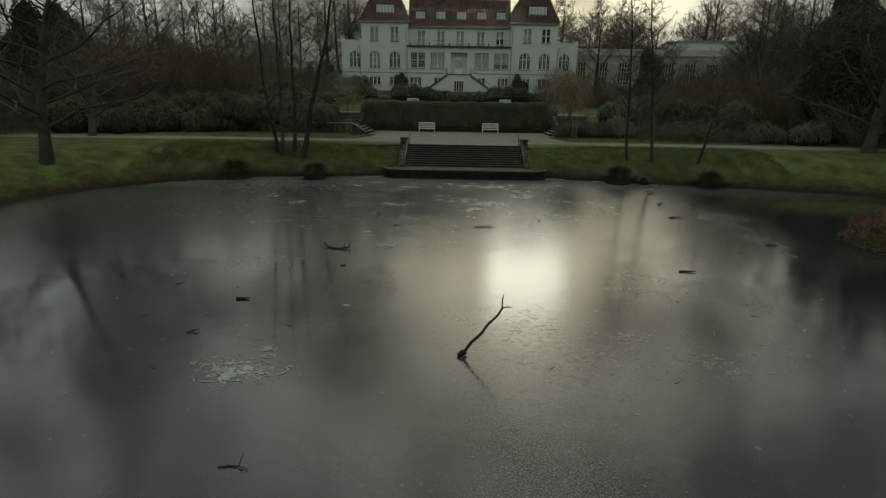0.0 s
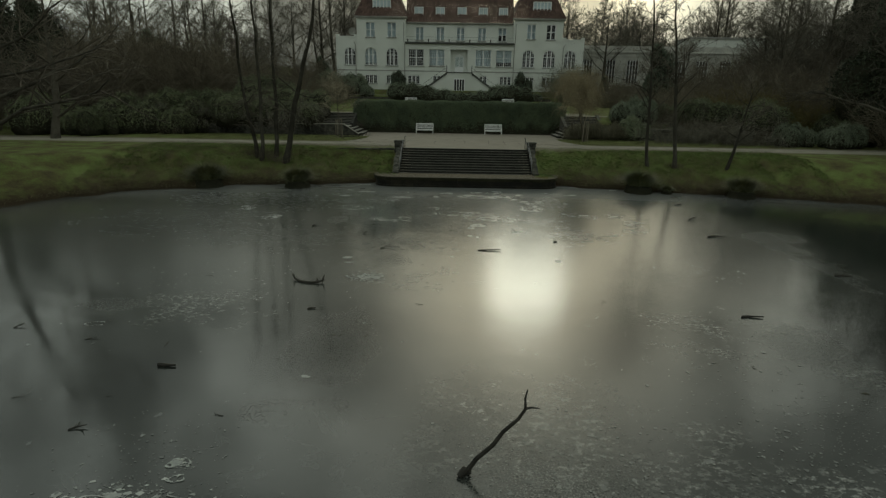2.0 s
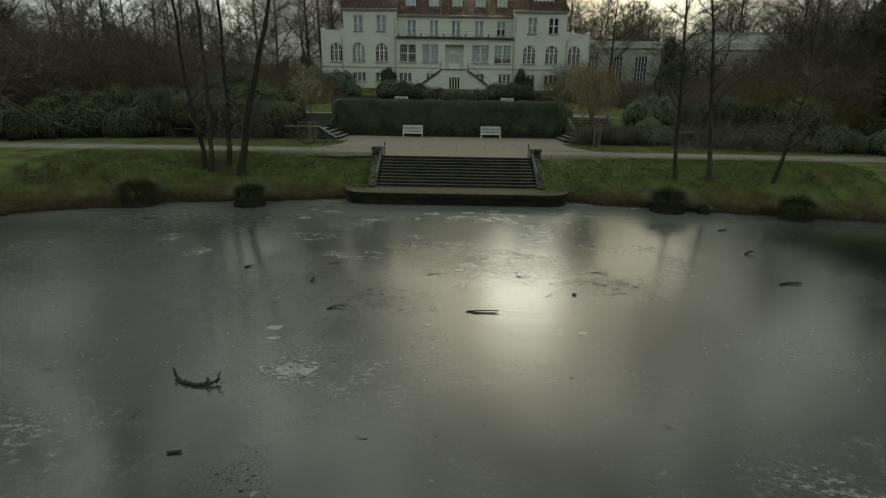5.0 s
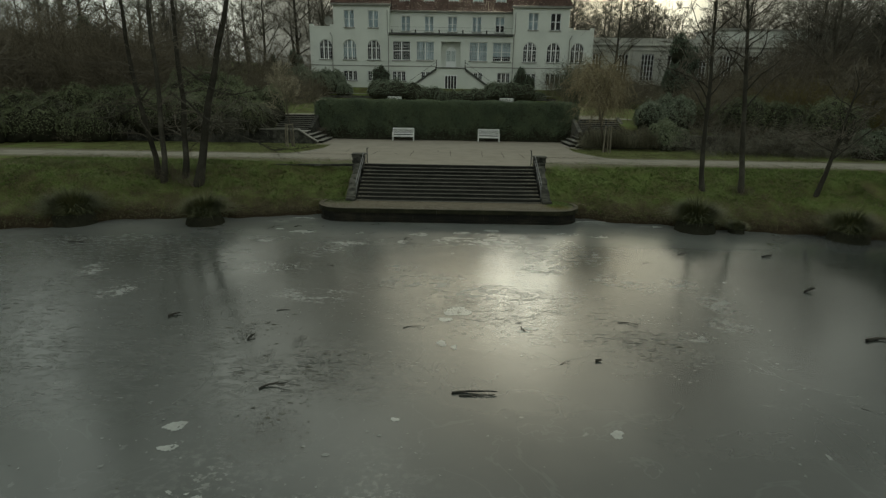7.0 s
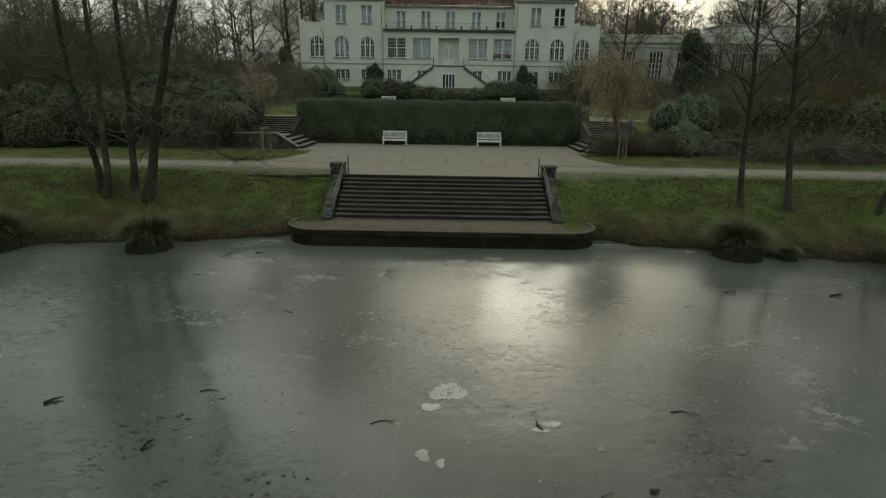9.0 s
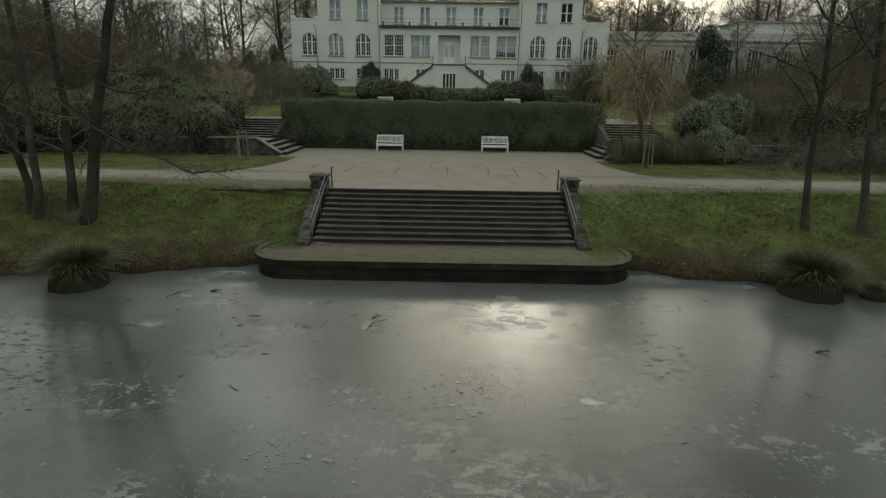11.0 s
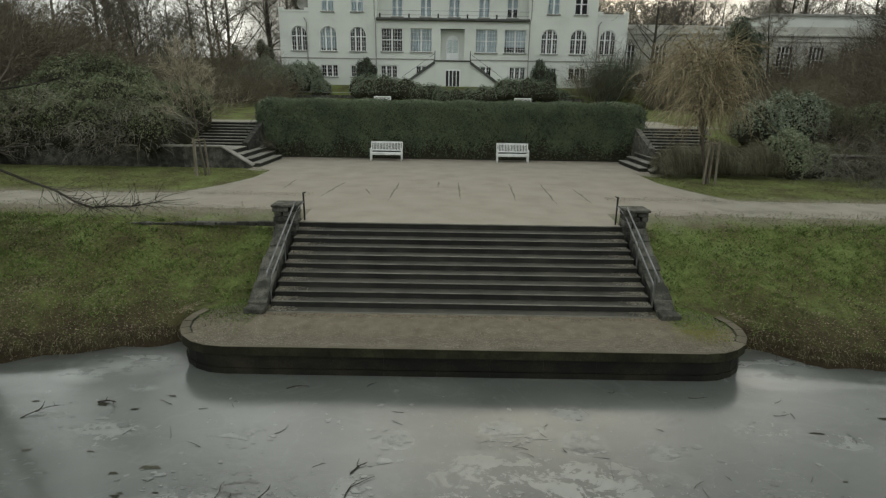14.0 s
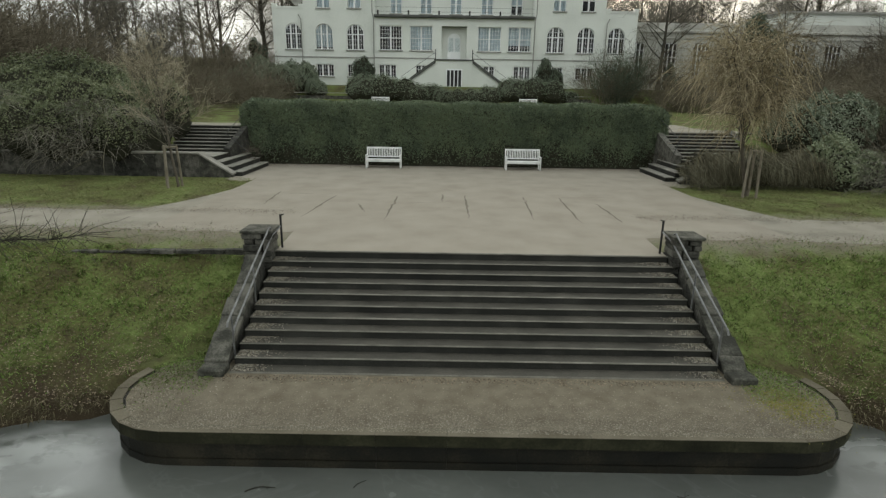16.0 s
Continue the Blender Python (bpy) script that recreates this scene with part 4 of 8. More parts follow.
# gravel walk leading on towards the house
xs, ys = np.linspace(10.6, 14.1, 9), np.linspace(18.75, 23.5, 18)
v = [(x + 0.12 * math.sin(1.7 * y + x), y, float(ground_z(x, y)) + 0.02) for y in ys for x in xs]
f = [(9 * j + i, 9 * j + i + 1, 9 * j + i + 10, 9 * j + i + 9) for j in range(17) for i in range(8)]
tagged(raw("path", v, f, PATHMAT, smooth=True), "pale gravel walk through the raised garden", "path", kind="structure")


# ---- benches ----
def bench(at, rz):
    b = thing("garden_bench", "white-painted slatted wooden garden bench with arms, by the hedge", "bench", at, rz, group="white benches")
    w = 1.79
    for x in (-w / 2 + 0.035, w / 2 - 0.035):
        part("leg", boxed(x - 0.033, x + 0.033, -0.30, -0.235, 0.0, 0.64, 0.006), WHITEPAINT, b)
        bm = boxed(x - 0.033, x + 0.033, 0.20, 0.265, 0.0, 1.0, 0.006)
        for v in bm.verts:
            v.co.y += max(0, v.co.z - 0.42) * 0.22
        part("back_post", bm, WHITEPAINT, b)
        part("arm", boxed(x - 0.04, x + 0.04, -0.34, 0.30, 0.64, 0.675, 0.008), WHITEPAINT, b)
        part("side_rail", boxed(x - 0.02, x + 0.02, -0.235, 0.2, 0.30, 0.38, 0.004), WHITEPAINT, b)
    part("front_rail", boxed(-w / 2 + 0.07, w / 2 - 0.07, -0.295, -0.26, 0.33, 0.42, 0.004), WHITEPAINT, b)
    for i in range(6):
        y = -0.29 + i * 0.085
        part("seat_slat", boxed(-w / 2 + 0.04, w / 2 - 0.04, y, y + 0.07, 0.42, 0.445, 0.004), WHITEPAINT, b)
    lean = lambda z: 0.20 + (z - 0.42) * 0.22
    for z0, z1 in ((0.52, 0.58), (0.93, 1.02)):
        bm = boxed(-w / 2 + 0.07 if z0 < 0.9 else -w / 2, w / 2 - 0.07 if z0 < 0.9 else w / 2, 0.005, 0.045, z0, z1, 0.005)
        for v in bm.verts:
            v.co.y += lean(v.co.z)
        part("back_rail", bm, WHITEPAINT, b)
    first = None
    for i in range(19):
        x = -w / 2 + 0.13 + i * (w - 0.26) / 18
        if first is None:
            bm = boxed(-0.02, 0.02, 0.012, 0.034, 0.57, 0.94)
            for v in bm.verts:
                v.co.y += lean(v.co.z)
            first = part("back_slat", bm, WHITEPAINT, b)
            first.location.x = x
        else:
            o = attach(new("back_slat", first.data), b)
            o.location.x = x
    return b


B1 = bench((-3.80, 15.18, 0.012), 0)
copy_thing(B1, pose(3.29, 15.18, 0.012, 0, 0, 0))
for x in (-7.25, 7.55):
    tagged(copy_thing(B1, pose(x, 43.6, float(ground_z(x, 43.6)) - 0.02, 0, 0, 0)), "white-painted garden bench on the upper lawn before the house")


# ---- the villa ----
villa = thing("villa", "pale rendered villa with two wings, a balcony and red-brown roof", "house")
YW, YC = 52.3, 51.9           # front of the wings, front of the projecting centre
GZ = 4.3


def facade(name, x0, x1, z0, z1, y, depth, holes, mat, arched=()):
    """A wall with real openings: cells between the openings' edges, and spandrels over the arches."""
    bm = bmesh.new()
    xs = sorted({x0, x1, *[h[0] for h in holes], *[h[1] for h in holes]})
    zs = sorted({z0, z1, *[h[2] for h in holes], *[h[3] for h in holes]})
    for a, b in zip(xs, xs[1:]):
        run = None
        for c, d in zip(zs, zs[1:]):
            mx, mz = (a + b) / 2, (c + d) / 2
            solid = not any(h[0] < mx < h[1] and h[2] < mz < h[3] for h in holes)
            if solid:
                run = (run[0], d) if run else (c, d)
            if run and (not solid or d == zs[-1]):
                box(bm, a, b, y, y + depth, *run)
                run = None
    for h in arched:
        cx, r = (h[0] + h[1]) / 2, (h[1] - h[0]) / 2
        zc = h[3] - r
        for sg in (-1, 1):
            arc = [(cx + sg * r * math.cos(a), zc + r * math.sin(a)) for a in np.linspace(0, math.pi / 2, 9)]
            prof = [(cx + sg * r, h[3])] + arc
            lo = [bm.verts.new((px, y, pz)) for px, pz in prof]
            hi = [bm.verts.new((px, y + depth, pz)) for px, pz in prof]
            bm.faces.new(lo)
            bm.faces.new(hi[::-1])
            for k in range(len(prof)):
                j = (k + 1) % len(prof)
                bm.faces.new((lo[k], hi[k], hi[j], lo[j]))
    bmesh.ops.recalc_face_normals(bm, faces=bm.faces)
    return part(name, bm, mat, villa)


def window(h, y, cols, rows, arched=False, sill=True, curtain=0.0, heavy=()):
    """A white-painted window in an opening: frame and glazing bars, pane, sill and sometimes a net curtain."""
    x0, x1, z0, z1 = h
    bm = bmesh.new()
    f, yb = 0.07, y + 0.16
    cx, r = (x0 + x1) / 2, (x1 - x0) / 2
    if arched:
        arc = lambda q: [(cx + q * math.cos(a), z1 - r + q * math.sin(a)) for a in np.linspace(0, math.pi, 13)]
        outer = [(x1, z0), *arc(r), (x0, z0)]
        inner = [(x1 - f, z0 + f), *arc(r - f), (x0 + f, z0 + f)]
    else:
        outer = [(x1, z0), (x1, z1), (x0, z1), (x0, z0)]
        inner = [(x1 - f, z0 + f), (x1 - f, z1 - f), (x0 + f, z1 - f), (x0 + f, z0 + f)]
    rings = [[bm.verts.new((px, yy, pz)) for px, pz in line] for line, yy in ((outer, yb), (inner, yb), (inner, yb + 0.06), (outer, yb + 0.06))]
    for i in range(4):
        for k in range(len(outer)):
            j = (k + 1) % len(outer)
            bm.faces.new((rings[i][k], rings[i][j], rings[(i + 1) % 4][j], rings[(i + 1) % 4][k]))
    bmesh.ops.recalc_face_normals(bm, faces=bm.faces)
    w = part("window", bm, FRAMEPAINT, villa, "white-painted window with glazing bars")
    for i in range(1, cols):
        x = x0 + (x1 - x0) * i / cols
        wd = 0.095 if i in heavy else 0.016
        zt = z1 - 0.03 if not arched else z1 - r + math.sqrt(max(0, r ** 2 - (x - cx) ** 2)) - 0.03
        part("mullion" if i in heavy else "glazing_bar", boxed(x - wd, x + wd, yb + 0.003, yb + 0.055, z0 + 0.03, zt), FRAMEPAINT, w)
    for i in range(1, rows):
        z = z0 + (z1 - z0) * i / rows
        wd = 0.05 if rows == 2 or i * 2 == rows or (rows == 5 and i == 3) else 0.012
        xin = 0.03 if not arched else 0.03 + max(0, r - math.sqrt(max(0, r ** 2 - max(0, z - (z1 - r)) ** 2)))
        part("transom" if wd > 0.03 else "glazing_bar", boxed(x0 + xin, x1 - xin, yb + 0.006, yb + 0.05, z - wd, z + wd), FRAMEPAINT, w)
    pane = raw("pane", [(x0, yb + 0.03, z0), (x1, yb + 0.03, z0), (x1, yb + 0.03, z1), (x0, yb + 0.03, z1)], [(0, 1, 2, 3)], GLASS, w, "dark window glass")
    pane.visible_shadow = False
    if sill:
        part("sill", boxed(x0 - 0.1, x1 + 0.1, y - 0.14, y + 0.12, z0 - 0.13, z0 - 0.005, 0.01), TRIM, w, "grey stone sill")
    if curtain:
        v, fc, n = [], [], 26
        for i in range(n + 1):
            x = x0 + (x1 - x0) * i / n
            yy = yb + 0.28 + 0.04 * math.sin(i * 1.9)
            v += [(x, yy, z0 + (z1 - z0) * (1 - curtain)), (x, yy, z1)]
            if i:
                fc.append((2 * i - 2, 2 * i, 2 * i + 1, 2 * i - 1))
        raw("curtain", v, fc, CURTAIN, w, "pale net curtain")
    return w


D = 0.35
# wings
for s, ups, arcs, bases in ((-1, [(-15.15, -13.7), (-11.7, -10.25)], [(-15.4, -13.45), (-11.9, -10.0)], [(-15.4, -13.45), (-11.9, -10.0)]),
                            (1, [(11.0, 12.4), (14.15, 15.6)], [(10.45, 12.4), (13.85, 15.8)], [(10.5, 12.45), (13.9, 15.95)])):
    x0, x1 = (-16.65, -8.72) if s < 0 else (8.92, 16.8)
    hu = [(a, b, 12.65, 14.9) for a, b in ups]
    ha = [(a, b, 8.33, 11.02) for a, b in arcs]
    hb = [(a, b, 5.45, 6.78) for a, b in bases]
    facade("wall", x0, x1, GZ - 0.6, 15.5, YW, D, hu + ha + hb, RENDER, ha)
    part("wall", boxed(x0, x0 + D, YW + D, 66, GZ - 0.6, 15.5), RENDER, villa)
    part("wall", boxed(x1 - D, x1, YW + D, 66, GZ - 0.6, 15.5), RENDER, villa)
    for i, h in enumerate(hu):
        window(h, YW, 2, 2, curtain=0.95 if (s < 0 or i == 0) else 0, heavy=(1,))
    for i, h in enumerate(ha):
        window(h, YW, 6, 5, True, heavy=(2, 4), curtain=0.9 if i == 0 and s < 0 else 0)
    for h in hb:
        window(h, YW, 6, 3, heavy=(2, 4))
    part("string_course", boxed(x0 - 0.03, x1 + 0.03, YW - 0.05, YW - 0.002, 7.42, 7.56), TRIM, villa)
    part("cornice", boxed(x0 - 0.3, x1 + 0.3, YW - 0.32, YW + 0.3, 15.5, 15.82, 0.06), TRIM, villa)
    # wing roof: a steep mansard slope of overlapping tile courses
    rows = 11
    v, f = [], []
    rng = random.Random(3)
    for r in range(rows):
        za, zb = 15.82 + r * 0.38, 15.82 + (r + 1) * 0.38 + 0.03
        ina, inb = r * 0.17 - 0.32, (r + 1) * 0.17 - 0.32
        a0, a1, ya = x0 + ina, x1 - ina, YW + ina
        b0, b1, yb = x0 + inb, x1 - inb, YW + inb
        for (p, q, p2, q2) in (((a0, ya), (a1, ya), (b0, yb), (b1, yb)), ((a0, 66), (a0, ya), (b0, 66), (b0, yb)), ((a1, ya), (a1, 66), (b1, yb), (b1, 66))):
            m = 30
            for k in range(m):
                u0, u1 = k / m, (k + 0.97) / m
                L = lambda e, g, u: (e[0] + (g[0] - e[0]) * u, e[1] + (g[1] - e[1]) * u)
                n0, lift = len(v), rng.uniform(0.0, 0.03)
                A, B, C, E = L(p, q, u0), L(p, q, u1), L(p2, q2, u1), L(p2, q2, u0)
                v += [(A[0], A[1] - 0.05 - lift, za), (B[0], B[1] - 0.05 - lift, za), (C[0], C[1], zb), (E[0], E[1], zb)]
                f.append((n0, n0 + 1, n0 + 2, n0 + 3))
    roof = raw("roof", v, f, ROOF, villa, "steep red-brown tiled wing roof")
    part("roof_deck", boxed(x0 + 0.45, x1 - 0.45, YW + 0.45, 66, 15.6, 15.85), HULL, roof)
    bm = bmesh.new()
    cxr = (x0 + x1) / 2
    ca = [bm.verts.new(q) for q in ((x0 + 1.5, YW + 1.5, 20.0), (x1 - 1.5, YW + 1.5, 20.0), (x1 - 1.5, 66, 20.0), (x0 + 1.5, 66, 20.0), (cxr, YW + 4.0, 20.5), (cxr, 66, 20.5))]
    for q in ((0, 1, 4), (1, 2, 5, 4), (3, 0, 4, 5), (2, 3, 5)):
        bm.faces.new([ca[k] for k in q])
    part("roof_top", bm, ROOF, roof)
    # band dormer of five lights
    cx = -12.55 if s < 0 else 13.25
    d = part("dormer", boxed(cx - 1.6, cx + 1.6, YW + 0.32, YW + 3, 16.8, 18.55), ROOF, roof, "wide tiled dormer")
    bm = bmesh.new()
    for i in range(6):
        x = cx - 1.4 + i * 0.56
        box(bm, x - 0.07, x + 0.07, YW + 0.2, YW + 0.31, 17.0, 18.3)
    box(bm, cx - 1.47, cx + 1.47, YW + 0.2, YW + 0.31, 18.24, 18.36)
    box(bm, cx - 1.47, cx + 1.47, YW + 0.18, YW + 0.31, 16.92, 17.03)
    part("dormer_frame", bm, FRAMEPAINT, d)
    raw("pane", [(cx - 1.4, YW + 0.3, 17.0), (cx + 1.4, YW + 0.3, 17.0), (cx + 1.4, YW + 0.3, 18.3), (cx - 1.4, YW + 0.3, 18.3)], [(0, 1, 2, 3)], CURTAIN, d, "curtained dormer lights")

# low flat-roofed ends
for s in (-1, 1):
    x0, x1 = (-20.1, -16.66) if s < 0 else (16.81, 20.4)
    h = [(-18.8, -16.95, 8.33, 11.02)] if s < 0 else [(17.3, 19.15, 8.33, 11.02)]
    hb = [(-18.75, -16.95, 5.45, 6.78)] if s < 0 else [(17.3, 19.15, 5.45, 6.78)]
    facade("wall", x0, x1, GZ - 0.6, 12.55, YW + 0.05, D, h + hb, RENDER, h)
    part("wall", boxed(x0 if s < 0 else x1 - D, x0 + D if s < 0 else x1, YW + 0.05 + D, 63, GZ - 0.6, 12.55), RENDER, villa)
    window(h[0], YW + 0.05, 6, 5, True, heavy=(2, 4))
    window(hb[0], YW + 0.05, 6, 3, heavy=(2, 4))
    part("string_course", boxed(x0, x1, YW, YW + 0.048, 7.42, 7.56), TRIM, villa)
    # stepped parapet
    for a, b, zt in ((0, 0.16, 13.0), (0.16, 0.86, 12.75), (0.86, 1, 13.0)):
        part("parapet", boxed(x0 + (x1 - x0) * a + 0.004, x0 + (x1 - x0) * b - 0.004, YW + 0.0, YW + 0.42, 12.552, zt), RENDER, villa)
    part("flat_roof", boxed(x0, x1, YW + 0.45, 63, 12.4, 12.56), TRIM, villa)
    # rain pipe with a hopper
    xp = -16.9 if s < 0 else 17.0
    t = Tubes()
    t.stem([(xp - s * -0.25, YW - 0.12, 11.9), (xp, YW - 0.12, 11.4), (xp, YW - 0.12, GZ - 0.3)], [0.06, 0.06, 0.06], 6)
    raw("rain_pipe", t.v, t.f, TRIM, villa)

# satellite dish on the low end
dish = thing("satellite_dish", "pale round dish aerial on the flat roof", "dish", (-17.5, 53.2, 12.56))
bm = bmesh.new()
ring0 = None
for r, y in ((0.02, 0.16), (0.35, 0.1), (0.6, 0.0), (0.62, -0.02)):
    ring = [bm.verts.new((r * math.cos(a), y, 1.0 + r * math.sin(a))) for a in np.linspace(0, math.tau, 20, endpoint=False)]
    if ring0:
        for k in range(20):
            bm.faces.new((ring0[k], ring0[(k + 1) % 20], ring[(k + 1) % 20], ring[k]))
    ring0 = ring
part("bowl", bm, TRIM, dish, smooth=True)
t = Tubes()
t.stem([(0, 0.2, 0), (0, 0.2, 1.0)], [0.04, 0.04], 6)
raw("mast", t.v, t.f, DARKIRON, dish)

# the centre: tall main floor under a balcony, upper floor set back
hm = [(-8.2, -5.7, 8.33, 10.88), (-4.8, -2.3, 8.33, 10.88), (2.75, 5.3, 8.33, 10.88), (6.1, 8.65, 8.33, 10.88)]
hp = [(-1.3, 1.5, 7.45, 10.9)]
hb = [(-8.3, -6.35, 5.43, 6.78), (-4.15, -2.25, 5.43, 6.78), (2.8, 4.7, 5.43, 6.78), (6.85, 8.7, 5.43, 6.78)]
facade("wall", -8.715, 8.915, GZ - 0.6, 11.7, YC, 0.4, hm + hp + hb, RENDER)
for i, h in enumerate(hm):
    window(h, YC, 8, 6, heavy=(4,), curtain=(0, 0.95, 0.97, 0.75)[i])
for h in hb:
    window(h, YC, 6, 3, heavy=(2, 4))
part("string_course", boxed(-8.715, -1.98, YC - 0.05, YC - 0.002, 7.42, 7.56), TRIM, villa)
part("string_course", boxed(2.2, 8.915, YC - 0.05, YC - 0.002, 7.42, 7.56), TRIM, villa)
part("cornice", boxed(-8.75, 8.95, YC - 0.4, YC + 2.1, 11.7, 11.98, 0.05), DARKTRIM, villa, "dark projecting balcony cornice")
for x in (-8.3, -4.95, -1.6, 1.75, 5.1):
    part("balcony_post", boxed(x - 0.09, x + 0.09, YC - 0.3, YC - 0.12, 11.98, 12.42, 0.02), DARKIRON, villa)
t = Tubes()
for zz in (12.3, 12.75):
    t.stem([(-8.6, YC - 0.2, zz), (8.8, YC - 0.2, zz)], [0.018, 0.018], 4)
raw("balcony_rail", t.v, t.f, TRIM, villa, "thin balcony rail")
YB = 54.0
hu = [(a, a + 1.3, 12.4, 14.45) for a in (-7.15, -3.75, -0.38, 3.15, 6.5)]
facade("wall", -8.715, 8.915, 11.9, 14.95, YB, 0.35, hu, RENDER)
for i, h in enumerate(hu):
    window(h, YB, 2, 2, curtain=0.97 if i != 4 else 0.55, heavy=(1,))
part("cornice", boxed(-8.71, 8.91, YB - 0.35, YB + 0.3, 14.95, 15.2, 0.05), TRIM, villa)
v, f = [], []
rng = random.Random(9)
for r in range(12):
    za, zb = 15.2 + r * 0.38, 15.2 + (r + 1) * 0.38 + 0.03
    ya, yb = YB - 0.36 + r * 0.19, YB - 0.36 + (r + 1) * 0.19
    for k in range(70):
        u0, u1 = -8.7 + 17.6 * k / 70, -8.7 + 17.6 * (k + 0.97) / 70
        lift, n0 = rng.uniform(0, 0.03), len(v)
        v += [(u0, ya - 0.05 - lift, za), (u1, ya - 0.05 - lift, za), (u1, yb, zb), (u0, yb, zb)]
        f.append((n0, n0 + 1, n0 + 2, n0 + 3))
roof = raw("roof", v, f, ROOF, villa, "red-brown tiled centre roof")
part("roof_deck", boxed(-8.7, 8.9, YB + 0.4, 66, 14.95, 15.2), HULL, roof)
part("roof_top", boxed(-8.7, 8.9, YB + 1.9, 66, 19.75, 19.9), ROOF, roof)
for cx in (-6.65, -3.15, 0.42, 3.9, 7.2):
    d = part("dormer", boxed(cx - 0.85, cx + 0.85, YB + 0.32, YB + 2.5, 16.05, 17.75), ROOF, roof, "small tiled dormer")
    bm = bmesh.new()
    for x, w in ((-0.68, 0.07), (0.68, 0.07), (0, 0.07), (-0.34, 0.025), (0.34, 0.025)):
        box(bm, cx + x - w, cx + x + w, YB + 0.2, YB + 0.31, 16.2, 17.55)
    box(bm, cx - 0.75, cx + 0.75, YB + 0.19, YB + 0.312, 17.48, 17.58)
    box(bm, cx - 0.75, cx + 0.75, YB + 0.19, YB + 0.312, 16.12, 16.22)
    part("dormer_frame", bm, FRAMEPAINT, d)
    raw("pane", [(cx - 0.7, YB + 0.3, 16.2), (cx + 0.7, YB + 0.3, 16.2), (cx + 0.7, YB + 0.3, 17.5), (cx - 0.7, YB + 0.3, 17.5)], [(0, 1, 2, 3)], CURTAIN, d, "curtained dormer light")
# inside: back walls and floors, coloured dark to stand for unlit rooms
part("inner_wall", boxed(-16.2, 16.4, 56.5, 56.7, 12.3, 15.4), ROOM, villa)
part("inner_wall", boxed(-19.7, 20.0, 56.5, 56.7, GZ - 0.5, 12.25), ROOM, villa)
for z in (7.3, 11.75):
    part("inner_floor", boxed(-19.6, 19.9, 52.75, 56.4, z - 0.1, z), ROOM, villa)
# portal and door
part("portal_back", boxed(-1.3, 1.5, YC + 0.95, YC + 1.1, 7.45, 10.9), RENDER, villa)
for x0, x1 in ((-1.3, -1.28), (1.48, 1.5)):
    part("portal_side", boxed(x0, x1, YC + 0.4, YC + 0.95, 7.45, 10.9), RENDER, villa)
door = part("door", boxed(-0.62, 0.86, YC + 0.86, YC + 0.94, 7.47, 9.55, 0.01), FRAMEPAINT, villa, "white arched double door with glazing")
bm = bmesh.new()
bmesh.ops.create_circle(bm, cap_ends=True, segments=24, radius=0.74, matrix=pose(0.12, YC + 0.87, 9.5, 90, 0, 0))
part("fanlight", bm, FRAMEPAINT, door)
for x0 in (-0.5, 0.2):
    part("pane", boxed(x0, x0 + 0.54, YC + 0.835, YC + 0.855, 8.3, 9.75), GLASS, door)
    part("panel", boxed(x0 + 0.03, x0 + 0.51, YC + 0.835, YC + 0.855, 7.6, 8.1), FRAMEPAINT, door)
# perron: landing block with a door below, and two flights to the sides
YP = 50.1
perron = part("perron", boxed(-1.9, 2.13, YP, YC - 0.01, GZ - 0.8, 7.2), RENDER, villa, "rendered stair block before the door")
part("slab", boxed(-2.05, 2.28, YP - 0.12, YC - 0.01, 7.2, 7.34, 0.02), DARKTRIM, perron)
dr = part("cellar_door", boxed(-0.72, 1.05, YP - 0.05, YP - 0.004, 4.2, 6.35), FRAMEPAINT, perron, "white glazed double cellar door")
# panes as dark slabs, painted like the unlit room behind
for x0 in (-0.62, -0.2, 0.22, 0.63):
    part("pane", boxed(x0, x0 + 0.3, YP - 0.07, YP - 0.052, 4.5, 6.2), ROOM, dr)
for s in (-1, 1):
    xa, xb = (-1.9, -5.6) if s < 0 else (2.13, 5.85)
    n = 14
    for i in range(n):
        x0, x1 = xa + (xb - xa) * i / n, xa + (xb - xa) * (i + 1) / n
        zt = 7.2 - (7.2 - 4.6) * (i + 1) / n
        part("step", boxed(min(x0, x1), max(x0, x1), YP + 0.15, YC - 0.02, GZ - 0.8, zt), RENDER, perron)
    bm = bmesh.new()
    prof = [(xa, 7.3), (xb, 4.75), (xb, 4.4), (xa, 6.95)]
    lo = [bm.verts.new((x, YP, z)) for x, z in prof]
    hi = [bm.verts.new((x, YP + 0.14, z)) for x, z in prof]
    bm.faces.new(lo)
    bm.faces.new(hi[::-1])
    for k in range(4):
        bm.faces.new((lo[k], hi[k], hi[(k + 1) % 4], lo[(k + 1) % 4]))
    bmesh.ops.recalc_face_normals(bm, faces=bm.faces)
    part("string", bm, DARKTRIM, perron, "dark sloping stair string")
    t = Tubes()
    t.stem([(xa, YP, 7.34), (xa, YP, 8.35)], [0.05, 0.05], 6)
    t.stem([(xa, YP, 8.05), (xb, YP, 5.5), (xb, YP, 4.5)], [0.02, 0.02, 0.02], 5)
    raw("rail", t.v, t.f, DARKIRON, perron)
for x in (-8.95, 9.12):
    t = Tubes()
    t.stem([(x, YC - 0.1, 14.9), (x, YC - 0.1, 12.2), (x * 0.985, YC - 0.1, 11.5), (x * 0.985, YC - 0.1, GZ - 0.3)], [0.06] * 4, 6)
    raw("rain_pipe", t.v, t.f, TRIM, villa)
